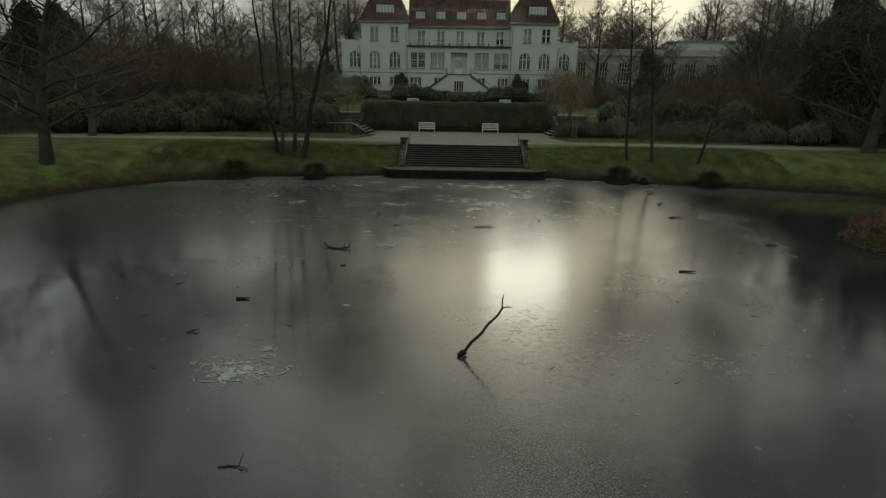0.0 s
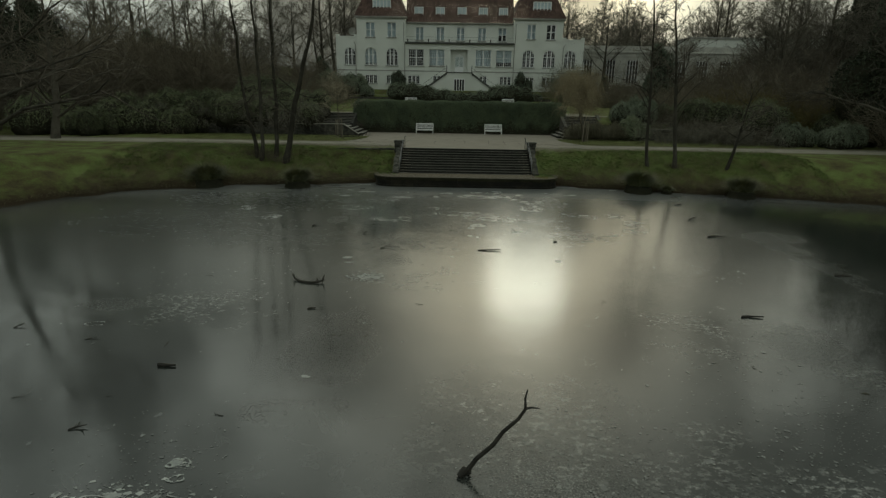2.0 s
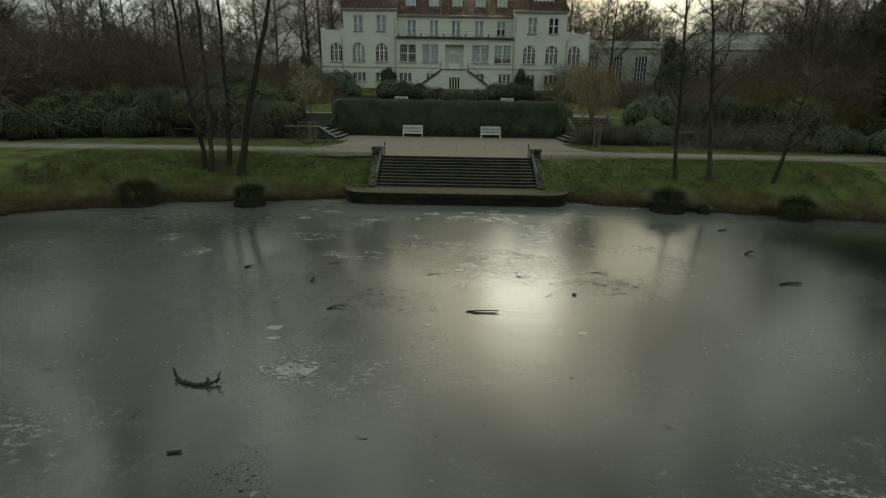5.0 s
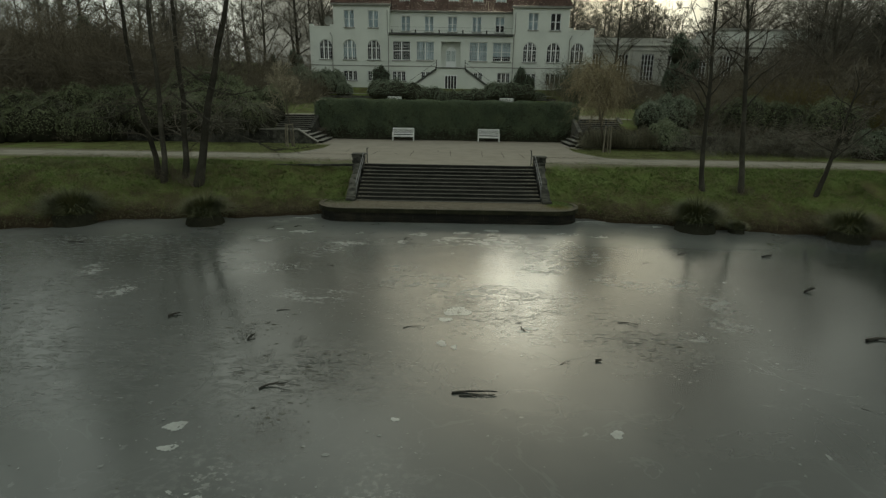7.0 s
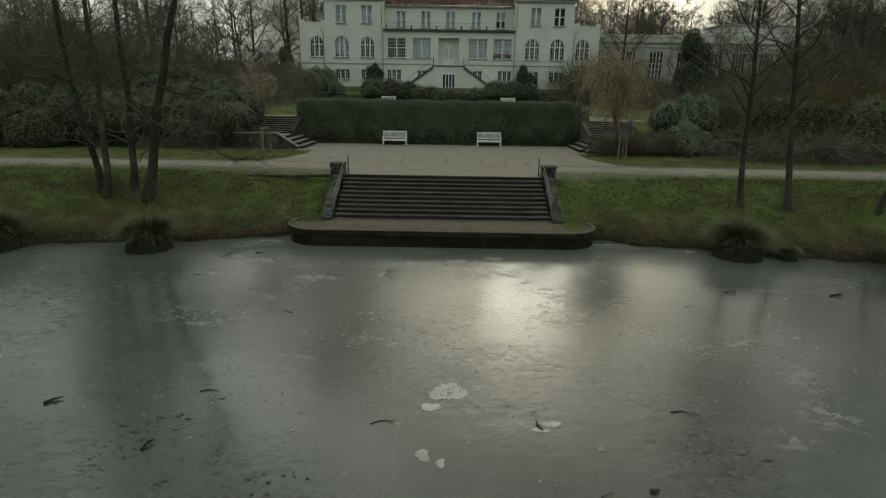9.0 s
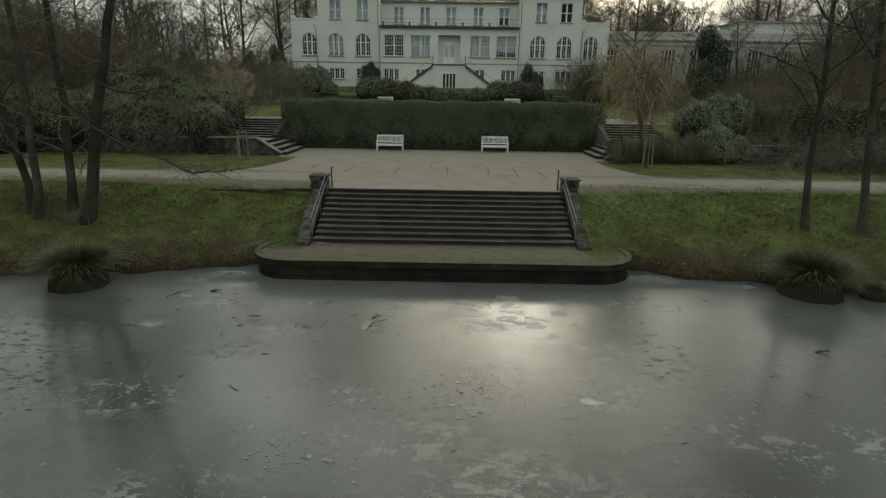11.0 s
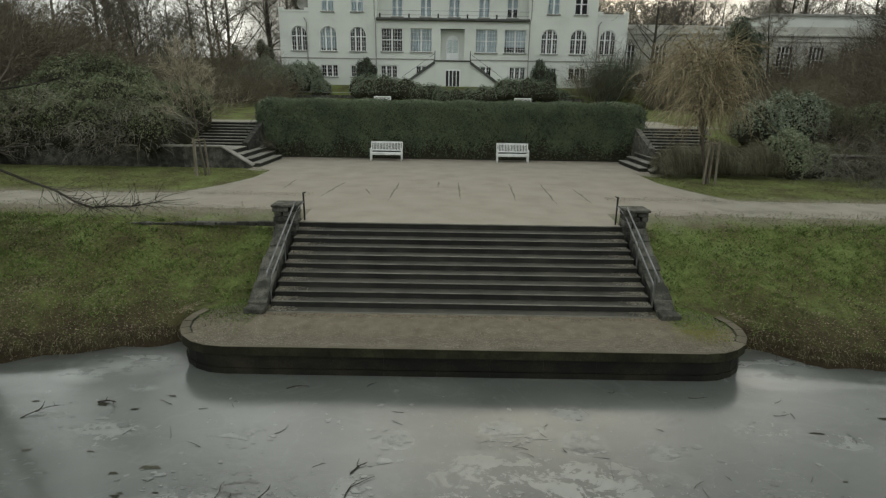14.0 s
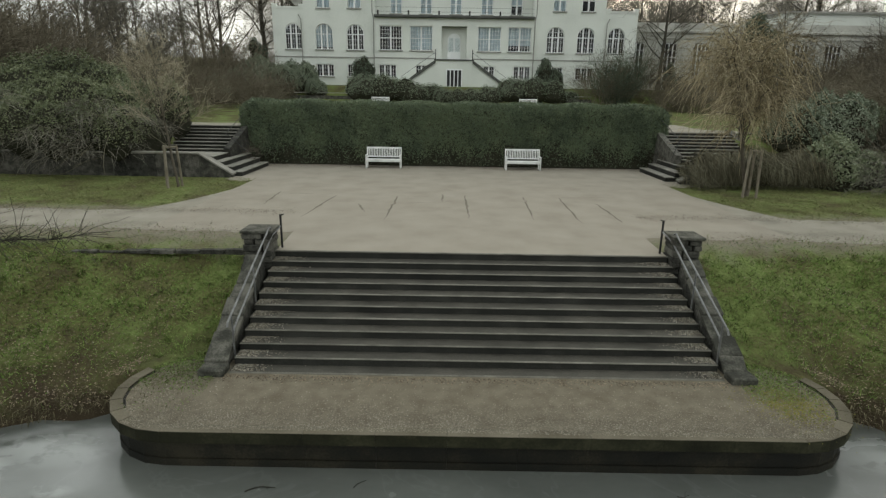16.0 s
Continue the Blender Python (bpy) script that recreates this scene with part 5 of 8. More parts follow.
# low wall and railing of the bank before the house
for x0, x1 in ((-17.5, -9.5), (10.5, 14.5)):
    fence = thing("garden_wall", "low dark garden wall with a thin rail before the house", "wall")
    gz = float(ground_z((x0 + x1) / 2, 46.5))
    part("wall", boxed(x0, x1, 46.3, 46.6, gz - 0.8, 3.35), STONE, fence)
    part("rail", boxed(x0, x1, 46.4, 46.46, 3.6, 3.66), TRIM, fence)

# long annex
annex = thing("annex", "long weathered flat-roofed annex with tall windows, half hidden by trees", "house")
xs0, xs1, YA = 20.6, 66.0, 58.0
holes = [(a, a + 1.95, 6.0, 10.0) for a in (21.4, 25.4, 29.4, 33.4, 37.4, 41.4, 45.4, 49.4, 53.4)]
bm = bmesh.new()
cuts = sorted({xs0, xs1, *[h[0] for h in holes], *[h[1] for h in holes]})
for a, b in zip(cuts, cuts[1:]):
    if any(h[0] <= a and b <= h[1] for h in holes):
        box(bm, a, b, YA, YA + 0.35, 3.5, 6.3)
        box(bm, a, b, YA, YA + 0.35, 10.1, 11.2)
    else:
        box(bm, a, b, YA, YA + 0.35, 3.5, 11.2)
part("wall", bm, RENDERGREY, annex)
part("wall", boxed(xs0, xs1, YA + 3.5, YA + 3.7, 3.5, 11.2), ROOM, annex)
part("cornice", boxed(xs0, xs1, YA - 0.25, YA + 0.4, 11.2, 11.5, 0.04), RENDERGREY, annex)
part("string_course", boxed(xs0, xs1, YA - 0.14, YA - 0.003, 10.55, 10.75, 0.03), RENDERGREY, annex)
for x0, x1, z0, z1 in holes:
    part("pilaster", boxed(x1 + 0.55, x1 + 1.5, YA - 0.09, YA - 0.003, 4.2, 10.5, 0.02), RENDERGREY, annex)
part("parapet", boxed(xs0, xs1, YA + 0.05, YA + 0.4, 11.5, 12.35), RENDERGREY, annex)
part("flat_roof", boxed(xs0, xs1, YA + 0.4, YA + 9, 11.3, 11.5), TRIM, annex)
part("attic", boxed(41.0, 66, YA + 3, YA + 9, 11.5, 14.0), RENDER, annex, "pale set-back attic storey")
part("attic_roof", boxed(40.7, 66.3, YA + 2.7, YA + 9.2, 14.0, 14.25), TRIM, annex)
for x0, x1, z0, z1 in holes:
    bm = bmesh.new()
    for i in range(5):
        x = x0 + (x1 - x0) * i / 4
        box(bm, x - 0.06, x + 0.06, YA + 0.12, YA + 0.2, z0, z1)
    for i in range(6):
        z = z0 + (z1 - z0) * i / 5
        box(bm, x0, x1, YA + 0.125, YA + 0.19, z - 0.035, z + 0.035)
    w = part("window", bm, FRAMEPAINT, annex, "tall white-barred window")
    p = raw("pane", [(x0, YA + 0.16, z0), (x1, YA + 0.16, z0), (x1, YA + 0.16, z1), (x0, YA + 0.16, z1)], [(0, 1, 2, 3)], GLASS, w)
    p.visible_shadow = False
shed = thing("shelter", "small grey flat-roofed shelter beside the house", "shed", (-21.4, 52.5, 4.2))
part("roof", boxed(-1.2, 1.2, -1, 1, 2.5, 2.65), TRIM, shed)
part("wall", boxed(-1.15, 1.15, -0.9, 0.9, 0, 1.3), RENDERGREY, shed)
for x in (-1.0, 1.0):
    part("post", boxed(x - 0.06, x + 0.06, -0.9, -0.78, 1.3, 2.5), STAKE, shed)


# ---- plants ----
def bare_tree(name, seed, height, r0, clear, limbs, spread, mats, label, lean=(0, 0), droop=0.05, sub=6, twigs=5, limb_len=0.42, twig_r=0.012, far=False, least=0.02):
    """A leafless tree: a tapering trunk with root flare, limbs, branches and fine twigs."""
    rng = random.Random(seed)
    tree = thing(name, label, "tree")
    trunk, crown = Tubes(), Tubes()
    way = Vector((lean[0], lean[1], 1))
    pts = wander(rng, (0, 0, -0.4), way, height, 12, 0.045, 0.03)
    rad = [r0 * (1.45 if i == 0 else 1.08 if i == 1 else 1) * (1 - 0.93 * (i / 12) ** 1.1) + 0.01 for i in range(13)]
    trunk.stem(pts, rad, 9)
    for i in range(limbs):
        u = clear + (0.97 - clear) * (i + rng.random() * 0.6) / limbs
        p, d = along(pts, u)
        a = i * 2.4 + rng.uniform(-0.5, 0.5)
        out = Vector((math.cos(a), math.sin(a), 0))
        ln = height * limb_len * (1.12 - u) * rng.uniform(0.75, 1.25) + 0.5
        lp = wander(rng, p, out * spread + Vector((0, 0, 0.75)), ln, 6, 0.16, droop)
        lr = max(least, r0 * (1 - 0.9 * u) * 0.42)
        trunk.stem(lp, [lr * (1 - 0.8 * k / 6) + least * 0.3 for k in range(7)], 5)
        for _ in range(sub):
            v = rng.uniform(0.2, 1.0)
            q, e = along(lp, v)
            sd = (e + Vector((rng.gauss(0, 0.8), rng.gauss(0, 0.8), rng.gauss(0.15, 0.5)))).normalized()
            sl = ln * rng.uniform(0.25, 0.5)
            sp = wander(rng, q, sd, sl, 4, 0.2, droop)
            crown.stem(sp, [max(least * 0.6, lr * 0.35) * (1 - 0.75 * k / 4) + least * 0.2 for k in range(5)], 3, False)
            for _ in range(twigs):
                q2, e2 = along(sp, rng.uniform(0.15, 1.0))
                td = (e2 + Vector((rng.gauss(0, 0.7), rng.gauss(0, 0.7), rng.gauss(0.1, 0.5)))).normalized()
                tp = wander(rng, q2, td, sl * rng.uniform(0.3, 0.6), 3, 0.25, droop)
                tr = [twig_r, twig_r * 0.8, twig_r * 0.6, twig_r * 0.35]
                if far:
                    crown.ribbon(tp, tr, rng.uniform(0, 6))
                else:
                    crown.stem(tp, tr, 3, False)
    raw("trunk", trunk.v, trunk.f, mats[0], tree, smooth=True)
    raw("crown", crown.v, crown.f, mats[1], tree, "fine leafless twigs")
    return tree


def brush(seed, h, r, stems, mat, label, droop=-0.05, twigs=5, thick=0.012, fine=False):
    """A bare shrub of many arching stems."""
    rng = random.Random(seed)
    b = thing("bare_shrub", label, "shrub")
    t, fine_t = Tubes(), Tubes()
    for i in range(stems):
        a, q = rng.uniform(0, math.tau), math.sqrt(rng.random())
        base = (math.cos(a) * r * 0.55 * q, math.sin(a) * r * 0.55 * q, -0.1)
        out = Vector((math.cos(a) * 0.6 * q + rng.gauss(0, 0.2), math.sin(a) * 0.6 * q + rng.gauss(0, 0.2), 1))
        p = wander(rng, base, out, h * rng.uniform(0.55, 1.1), 4, 0.16, droop)
        t.stem(p, [thick * (1.3 - 0.25 * k) for k in range(5)], 3, False)
        for _ in range(twigs):
            q2, e = along(p, rng.uniform(0.25, 1.0))
            d = (e + Vector((rng.gauss(0, 0.6), rng.gauss(0, 0.6), rng.gauss(0, 0.5)))).normalized()
            tp = wander(rng, q2, d, h * rng.uniform(0.12, 0.32), 3 if fine else 2, 0.22, droop)
            if fine:
                fine_t.stem(tp, [thick * 0.7, thick * 0.55, thick * 0.4, thick * 0.25], 3, False)
            else:
                fine_t.ribbon(tp, [thick * 0.9, thick * 0.65, thick * 0.35], rng.uniform(0, 6))
    raw("branchwork", t.v, t.f, mat, b)
    tagged(raw("brushwood", fine_t.v, fine_t.f, mat, b), kind="stuff")
    return b


def lump_points(lumps, n, rng, top_bias=0.25):
    """Points and normals spread over the outsides of a heap of ellipsoids."""
    w = np.array([a[3] * a[4] + a[4] * a[5] + a[3] * a[5] for a in lumps])
    pick = rng.choice(len(lumps), size=n, p=w / w.sum())
    L = np.array(lumps)[pick]
    d = rng.normal(0, 1, (n, 3))
    d[:, 2] = np.abs(d[:, 2]) * 1.1 - top_bias
    d /= np.linalg.norm(d, axis=1)[:, None]
    bump = 1 + 0.07 * np.sin(d[:, :1] * 9 + L[:, :1] * 3) + 0.07 * np.sin(d[:, 1:2] * 11 + L[:, 1:2]) + rng.normal(0, 0.04, (n, 1))
    c = L[:, :3] + d * L[:, 3:] * bump
    nn = d / L[:, 3:]
    keep = np.ones(n, bool)
    for a in lumps:
        keep &= (((c - np.array(a[:3])) / (np.array(a[3:]) * 0.86)) ** 2).sum(1) > 1
    return c[keep], (nn / np.linalg.norm(nn, axis=1)[:, None])[keep]


def lump_hull(lumps, shrink=0.88):
    bm = bmesh.new()
    for x, y, z, a, b, c in lumps:
        r = bmesh.ops.create_icosphere(bm, subdivisions=2, radius=1, matrix=Matrix.LocRotScale((x, y, z), None, (a * shrink, b * shrink, c * shrink)))
        for v in r["verts"]:
            v.co += Vector((noise.noise(v.co * 1.1), noise.noise(v.co * 1.1 + Vector((7, 0, 0))), noise.noise(v.co * 1.1 + Vector((0, 7, 0))))) * 0.18 * min(a, c)
    return bm


def evergreen(name, label, seed, lumps, n, size, mat, slim=0.42, spread=0.8, low=0.7):
    """A leafy evergreen shrub: a solid dark hull for the shade among its stems, under a coat of single leaves."""
    rng = np.random.default_rng(seed)
    b = thing(name, label, "shrub")
    tagged(part("shade_hull", lump_hull(lumps), HULL, b), kind="stuff")
    c, nn = lump_points(lumps, n, rng)
    leafy = rng.random(len(c)) < np.clip(low + (1 - low) * (nn[:, 2] + 0.25) / 0.5, low, 1)
    c, nn = c[leafy], nn[leafy]
    attach(new("foliage", quick_mesh("foliage", *leaf_quads(c, nn, size, rng, spread, slim), mat)), b)
    return b


def heap(seed, w, d, h, k=9):
    rng = random.Random(seed)
    out = []
    for i in range(k):
        x, y = rng.uniform(-0.62, 0.62) * w, rng.uniform(-0.5, 0.5) * d
        hh = h * rng.uniform(0.5, 0.78) * (1 - 0.35 * abs(x) / w)
        out.append((x, y, hh * 0.45, w * rng.uniform(0.26, 0.42), d * rng.uniform(0.32, 0.48), hh * 0.75))
    return out


def put(proto, x, y, rz=0.0, s=1.0, z=None, sink=0.05):
    zz = float(ground_z(x, y)) if z is None else z
    o = copy_thing(proto, pose(x, y, zz - sink, 0, 0, rz))
    o.scale = (s, s, s)
    return o


def first(proto, x, y, rz=0.0, s=1.0, sink=0.05):
    proto.matrix_world = pose(x, y, float(ground_z(x, y)) - sink, 0, 0, rz)
    proto.scale = (s, s, s)
    return proto


# the clipped hedge behind the benches
hedge = thing("clipped_hedge", "tall clipped dark evergreen hedge behind the white benches", "hedge")
HX0, HX1, HY0, HY1, HH = -11.25, 10.8, 15.95, 18.0, 3.2
bm = bmesh.new()
nx = 60
rings = []
for i in range(nx + 1):
    x = HX0 + 0.2 + (HX1 - HX0 - 0.4) * i / nx
    prof = [(HY0 + 0.16, 0.0), (HY0 + 0.1, 0.9), (HY0 + 0.1, 1.9), (HY0 + 0.16, 2.85), (HY0 + 0.35, HH - 0.12), (HY1 - 0.35, HH - 0.12), (HY1 - 0.15, 2.8), (HY1 - 0.1, 0.0)]
    rings.append([bm.verts.new((x, y + 0.07 * noise.noise(Vector((x, z, 1))), z + 0.05 * noise.noise(Vector((x * 1.3, y, z))))) for y, z in prof])
for a, b in zip(rings, rings[1:]):
    for k in range(7):
        bm.faces.new((a[k], b[k], b[k + 1], a[k + 1]))
bm.faces.new(rings[0])
bm.faces.new(rings[-1][::-1])
part("shade_hull", bm, HULL, hedge)
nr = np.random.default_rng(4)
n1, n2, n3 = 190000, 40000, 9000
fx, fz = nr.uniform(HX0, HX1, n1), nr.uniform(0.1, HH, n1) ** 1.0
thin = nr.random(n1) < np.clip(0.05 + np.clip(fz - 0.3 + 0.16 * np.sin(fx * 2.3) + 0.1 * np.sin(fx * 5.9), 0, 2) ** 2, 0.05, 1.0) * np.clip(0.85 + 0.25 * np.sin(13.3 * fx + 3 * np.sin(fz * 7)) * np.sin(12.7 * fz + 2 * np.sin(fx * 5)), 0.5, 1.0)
fx, fz = fx[thin], fz[thin]
wav = 0.05 * np.sin(fx * 1.7) * np.sin(fz * 2.1 + fx) + 0.02 * np.sin(4.3 * fx + 3 * fz) + 0.035 * np.sin(9.1 * fx + 2 * fz) * np.sin(7.3 * fz - 2 * fx)
fy = HY0 + 0.04 + wav + 0.2 * np.clip((fz - 2.7) / 0.5, 0, 1) ** 2 + nr.normal(0, 0.05, len(fx))
tx, ty = nr.uniform(HX0, HX1, n2), nr.uniform(HY0 + 0.15, HY1 - 0.1, n2)
tz = HH + 0.05 * np.sin(tx * 2.2) + 0.04 * np.sin(ty * 5 + tx * 3) + nr.normal(0, 0.045, n2) - 0.12 * np.clip((HY0 + 0.4 - ty) / 0.3, 0, 1)
ex, ey, ez = np.where(nr.random(n3) < 0.5, HX0, HX1) + nr.normal(0, 0.06, n3), nr.uniform(HY0, HY1, n3), nr.uniform(0.3, HH, n3)
C = np.concatenate([np.stack([fx, fy, fz], 1), np.stack([tx, ty, tz], 1), np.stack([ex, ey, ez], 1)])
N = np.concatenate([np.tile((0, -1, 0.35), (len(fx), 1)), np.tile((0, -0.2, 1.0), (n2, 1)), np.stack([np.sign(ex), 0 * ex, 0.3 + 0 * ex], 1)])
C[:, 2] -= 0.3 * np.clip((np.abs(C[:, 0] - (HX0 + HX1) / 2) - (HX1 - HX0) / 2 + 0.5) / 0.5, 0, 1) ** 2 * (C[:, 2] / HH)
attach(new("foliage", quick_mesh("foliage", *leaf_quads(C, N, 0.078, nr, 0.8, 0.5), LEAF)), hedge)

# rhododendrons and other evergreen shrubs
R_LABEL = "large rhododendron shrub, dark evergreen leaves over shaded stems"
rh = [evergreen("rhododendron", R_LABEL, 11, heap(1, 4.2, 3.6, 4.3, 11), 30000, 0.135, RHODO, low=0.25),
      evergreen("rhododendron", R_LABEL, 12, heap(2, 3.4, 3.0, 4.2, 10), 26000, 0.135, RHODO, low=0.25),
      evergreen("rhododendron", "rounded rhododendron shrub with pale grey-green leaves by the lawn", 13, heap(21, 2.3, 2.0, 2.8, 15), 34000, 0.12, PALERHODO)]
first(rh[0], -18.6, 13.8, 0, 0.84)
put(rh[0], -24.5, 12.2, 170, 0.85)
put(rh[0], -31.0, 10.8, 60)
put(rh[0], -21.0, 17.0, 200, 1.0)
put(rh[0], -38.0, 8.5, 110, 1.0)
first(rh[1], -21.4, 14.2, 20, 0.8)
put(rh[1], -27.8, 13.6, 100, 0.9)
put(rh[1], -15.9, 14.6, 230, 0.86)
put(rh[1], -33.5, 7.0, 160, 0.75)
put(rh[1], -15.4, 12.5, 75, 0.68)
put(rh[1], -18.6, 12.1, 310, 0.78)
put(rh[1], -22.4, 11.6, 140, 0.8)
put(rh[1], -26.4, 11.0, 10, 0.8)
first(rh[2], 17.2, 14.0, 0, 1.12)
near_rh = evergreen("rhododendron", "rounded rhododendron shrub with pale rosettes of leaves by the lawn", 15, heap(23, 1.6, 1.4, 2.75, 18), 36000, 0.15, GREENRHODO, 0.4, 0.7, 1.0)
first(near_rh, 16.3, 11.0, 20, 1.0)
put(rh[1], 21.4, 14.6, 30, 0.6)
put(rh[1], 23.6, 12.4, 300, 0.95)
put(rh[0], 28.5, 11.4, 80, 0.85)
put(rh[2], 29.3, 7.2, 200, 0.85)
put(rh[2], 33.0, 6.2, 10, 0.9)
put(rh[0], 35.0, 9.5, 200, 0.8)
# before the house
bank = evergreen("rhododendron", "dense spreading rhododendron on the bank before the house", 14, heap(9, 3.6, 2.2, 2.9, 16), 15000, 0.13, PALERHODO)
first(bank, -7.6, 47.2, 0, 1.15, sink=0.5)
for x, y, rz, s in ((-3.4, 46.9, 180, 0.85), (0.2, 46.6, 10, 0.74), (3.9, 46.8, 190, 0.82), (8.0, 47.3, 0, 1.08), (11.4, 47.0, 170, 0.6)):
    put(bank, x, y, rz, s, sink=0.5)
for x, y, rz, s in ((-17.0, 48.2, 50, 1.35), (-20.4, 48.0, 150, 1.6), (-22.6, 46.5, 20, 1.4), (-14.6, 47.6, 300, 0.8)):
    tagged(put(rh[2], x, y, rz, s, sink=0.55), "dense rhododendron shrub on the bank before the house")
yew_lumps = [(0, 0, 0.9, 1.25, 1.1, 1.2), (0.5, 0.1, 1.7, 0.8, 0.75, 0.9), (-0.45, 0, 1.9, 0.75, 0.7, 1.0), (0.1, 0, 2.5, 0.5, 0.5, 0.7)]
yew = evergreen("yew_shrub", "small dark ragged yew before the house wall", 21, yew_lumps, 2600, 0.22, YEW, 0.25)
first(yew, -9.6, 48.6, 0, 1.0)
put(yew, 9.9, 48.8, 90, 1.0)
put(yew, 11.0, 48.4, 200, 0.7)
tall = evergreen("yew_tree", "tall dark evergreen with dense hanging foliage", 22, [(0, 0, 2.6, 2.0, 2.0, 2.8), (0.6, 0.3, 5.2, 1.5, 1.5, 2.4), (-0.5, 0, 6.8, 1.0, 1.0, 1.9)], 7000, 0.32, YEW, 0.25)
first(tall, 30.6, 45.6, 0, 1.08)
for x, y, rz, s in ((23.2, 48.6, 60, 0.35), (-23.6, 57, 30, 0.62), (-26.5, 55, 130, 0.55), (-44, 40, 20, 1.0), (-34, 52, 300, 0.7), (56, 34, 0, 1.5)):
    put(tall, x, y, rz, s)

deep = evergreen("yew_tree", "tall deep-green evergreen at the dark edge of the park", 23, [(0, 0, 2.4, 2.6, 2.6, 2.8), (1.6, 0.4, 3.4, 1.8, 1.9, 2.6), (-1.5, 0.2, 3.8, 1.7, 1.7, 2.6), (0.4, 0.3, 5.6, 1.8, 1.8, 2.6), (-0.3, 0, 7.4, 1.1, 1.1, 2.0)], 12000, 0.3, DARKYEW, 0.3)
first(deep, 37.5, 9.0, 0, 1.25)
for x, y, rz, s in ((41.5, 1.0, 80, 1.4), (46.0, 10.0, 160, 1.3), (48.0, -6.0, 20, 1.5), (54.0, 2.0, 300, 1.7), (-47, 16, 60, 1.2), (-54, 4, 200, 1.4), (-52, 28, 10, 1.2)):
    put(deep, x, y, rz, s)

# bare shrubs: thickets along the garden's edges
br = [brush(31, 6.0, 4.2, 120, BRUSH, "dense leafless brown thicket in the wooded garden", -0.06, 20, 0.014), brush(32, 3.8, 2.8, 90, BRUSH, "leafless brown shrub among the garden thickets", -0.07, 18, 0.011), brush(33, 2.3, 2.6, 120, BRUSH, "low arching leafless shrub with drooping twigs", -0.16, 7, 0.011, True)]
dark_br = brush(35, 6.0, 4.4, 130, TWIG, "dense dark leafless thicket at the park's edge", -0.07, 22, 0.015)
first(dark_br, -40.5, 13.5, 0, 1.0)
feathery = brush(39, 5.6, 1.5, 150, YEW, "tall feathery grey-green shrub at the corner of the house", 0.02, 16, 0.013, True)
first(feathery, 16.8, 46.0, 0, 1.0)
put(feathery, 17.9, 46.6, 120, 0.72)
olive = brush(36, 3.6, 3.4, 200, OLIVE, "rounded olive-brown leafless shrub beside the path", -0.12, 12, 0.013, True)
first(olive, 28.6, 15.0, 0, 1.1)
put(olive, 32.0, 13.0, 120, 1.0)
first(br[0], -30, 24, 0)
first(br[1], -19.5, 27, 0)
first(br[2], -27.6, 9.6, 0, 0.6)
lay = brush(34, 3.3, 3.6, 120, GREYTWIG, "wide layered leafless shrub with drooping grey-brown twigs", -0.3, 26, 0.0095, True)
first(lay, -34.0, 10.0, 0, 0.9)


def drooping_shrub(cx, rx, ry, rz, seed, count):
    """A mound of fine boughs that sweep outwards and down over the wall, layer on layer."""
    rg = random.Random(seed)
    b = thing("drooping_shrub", "spreading leafless shrub, grey twigs hanging in layers over the wall", "shrub", (cx, 12.7, 0.9), group="drooping shrubs over the wall")
    bm = lump_hull([(-rx * 0.35, 0.3, rz * 0.3, rx * 0.6, ry * 0.75, rz * 0.6), (rx * 0.35, 0.2, rz * 0.25, rx * 0.6, ry * 0.7, rz * 0.6)], 0.9)
    tagged(part("shade_hull", bm, HULL, b), kind="stuff")
    t, c = Tubes(), Tubes()
    layers = [(rg.uniform(-0.8, 0.75) * rx, rg.uniform(-0.75, 0.2) * ry, rg.uniform(-0.1, 0.8) * rz, rg.uniform(0.25, 0.5) * rx, rg.uniform(0.3, 0.5) * ry, rg.uniform(0.15, 0.35) * rz) for _ in range(16)]
    for i in range(count):
        lx, ly, lz, ax, ay, az = layers[i % 16]
        a, q = rg.uniform(0, math.tau), math.sqrt(rg.random())
        p0 = Vector((lx + ax * q * math.cos(a), ly + ay * q * math.sin(a), lz + az * (1 - q * q) + rg.gauss(0, 0.1)))
        w = Vector((math.cos(a) * 0.7 + 0.45 + rg.gauss(0, 0.35), math.sin(a) * 0.6 - 0.45 + rg.gauss(0, 0.35), 0.25 - 0.6 * q + rg.gauss(0, 0.22)))
        if i % 14 == 0:
            sp = wander(rg, (lx * 0.5, 0.3, lz * 0.4), p0 - Vector((lx * 0.5, 0.3, lz * 0.4)) + Vector((0, 0, 0.6)), (p0 - Vector((lx * 0.5, 0.3, lz * 0.4))).length * 1.2, 6, 0.12, -0.1)
            for p in sp:
                p.z = max(p.z, -0.7)
            t.stem(sp, [0.022 - 0.0026 * k for k in range(7)], 4, False)
        sp = wander(rg, p0, w, rg.uniform(0.25, 1.25), 4, 0.2, -0.1)
        for p in sp:
            p.z = max(p.z, -0.8 + 0.2 * math.sin(5 * p.x))
        c.stem(sp, [0.0085, 0.0075, 0.0065, 0.005, 0.003], 3, False)
    raw("bough", t.v, t.f, TRAIL, b, smooth=True)
    tagged(raw("brushwood", c.v, c.f, GREYTWIG, b), kind="stuff")


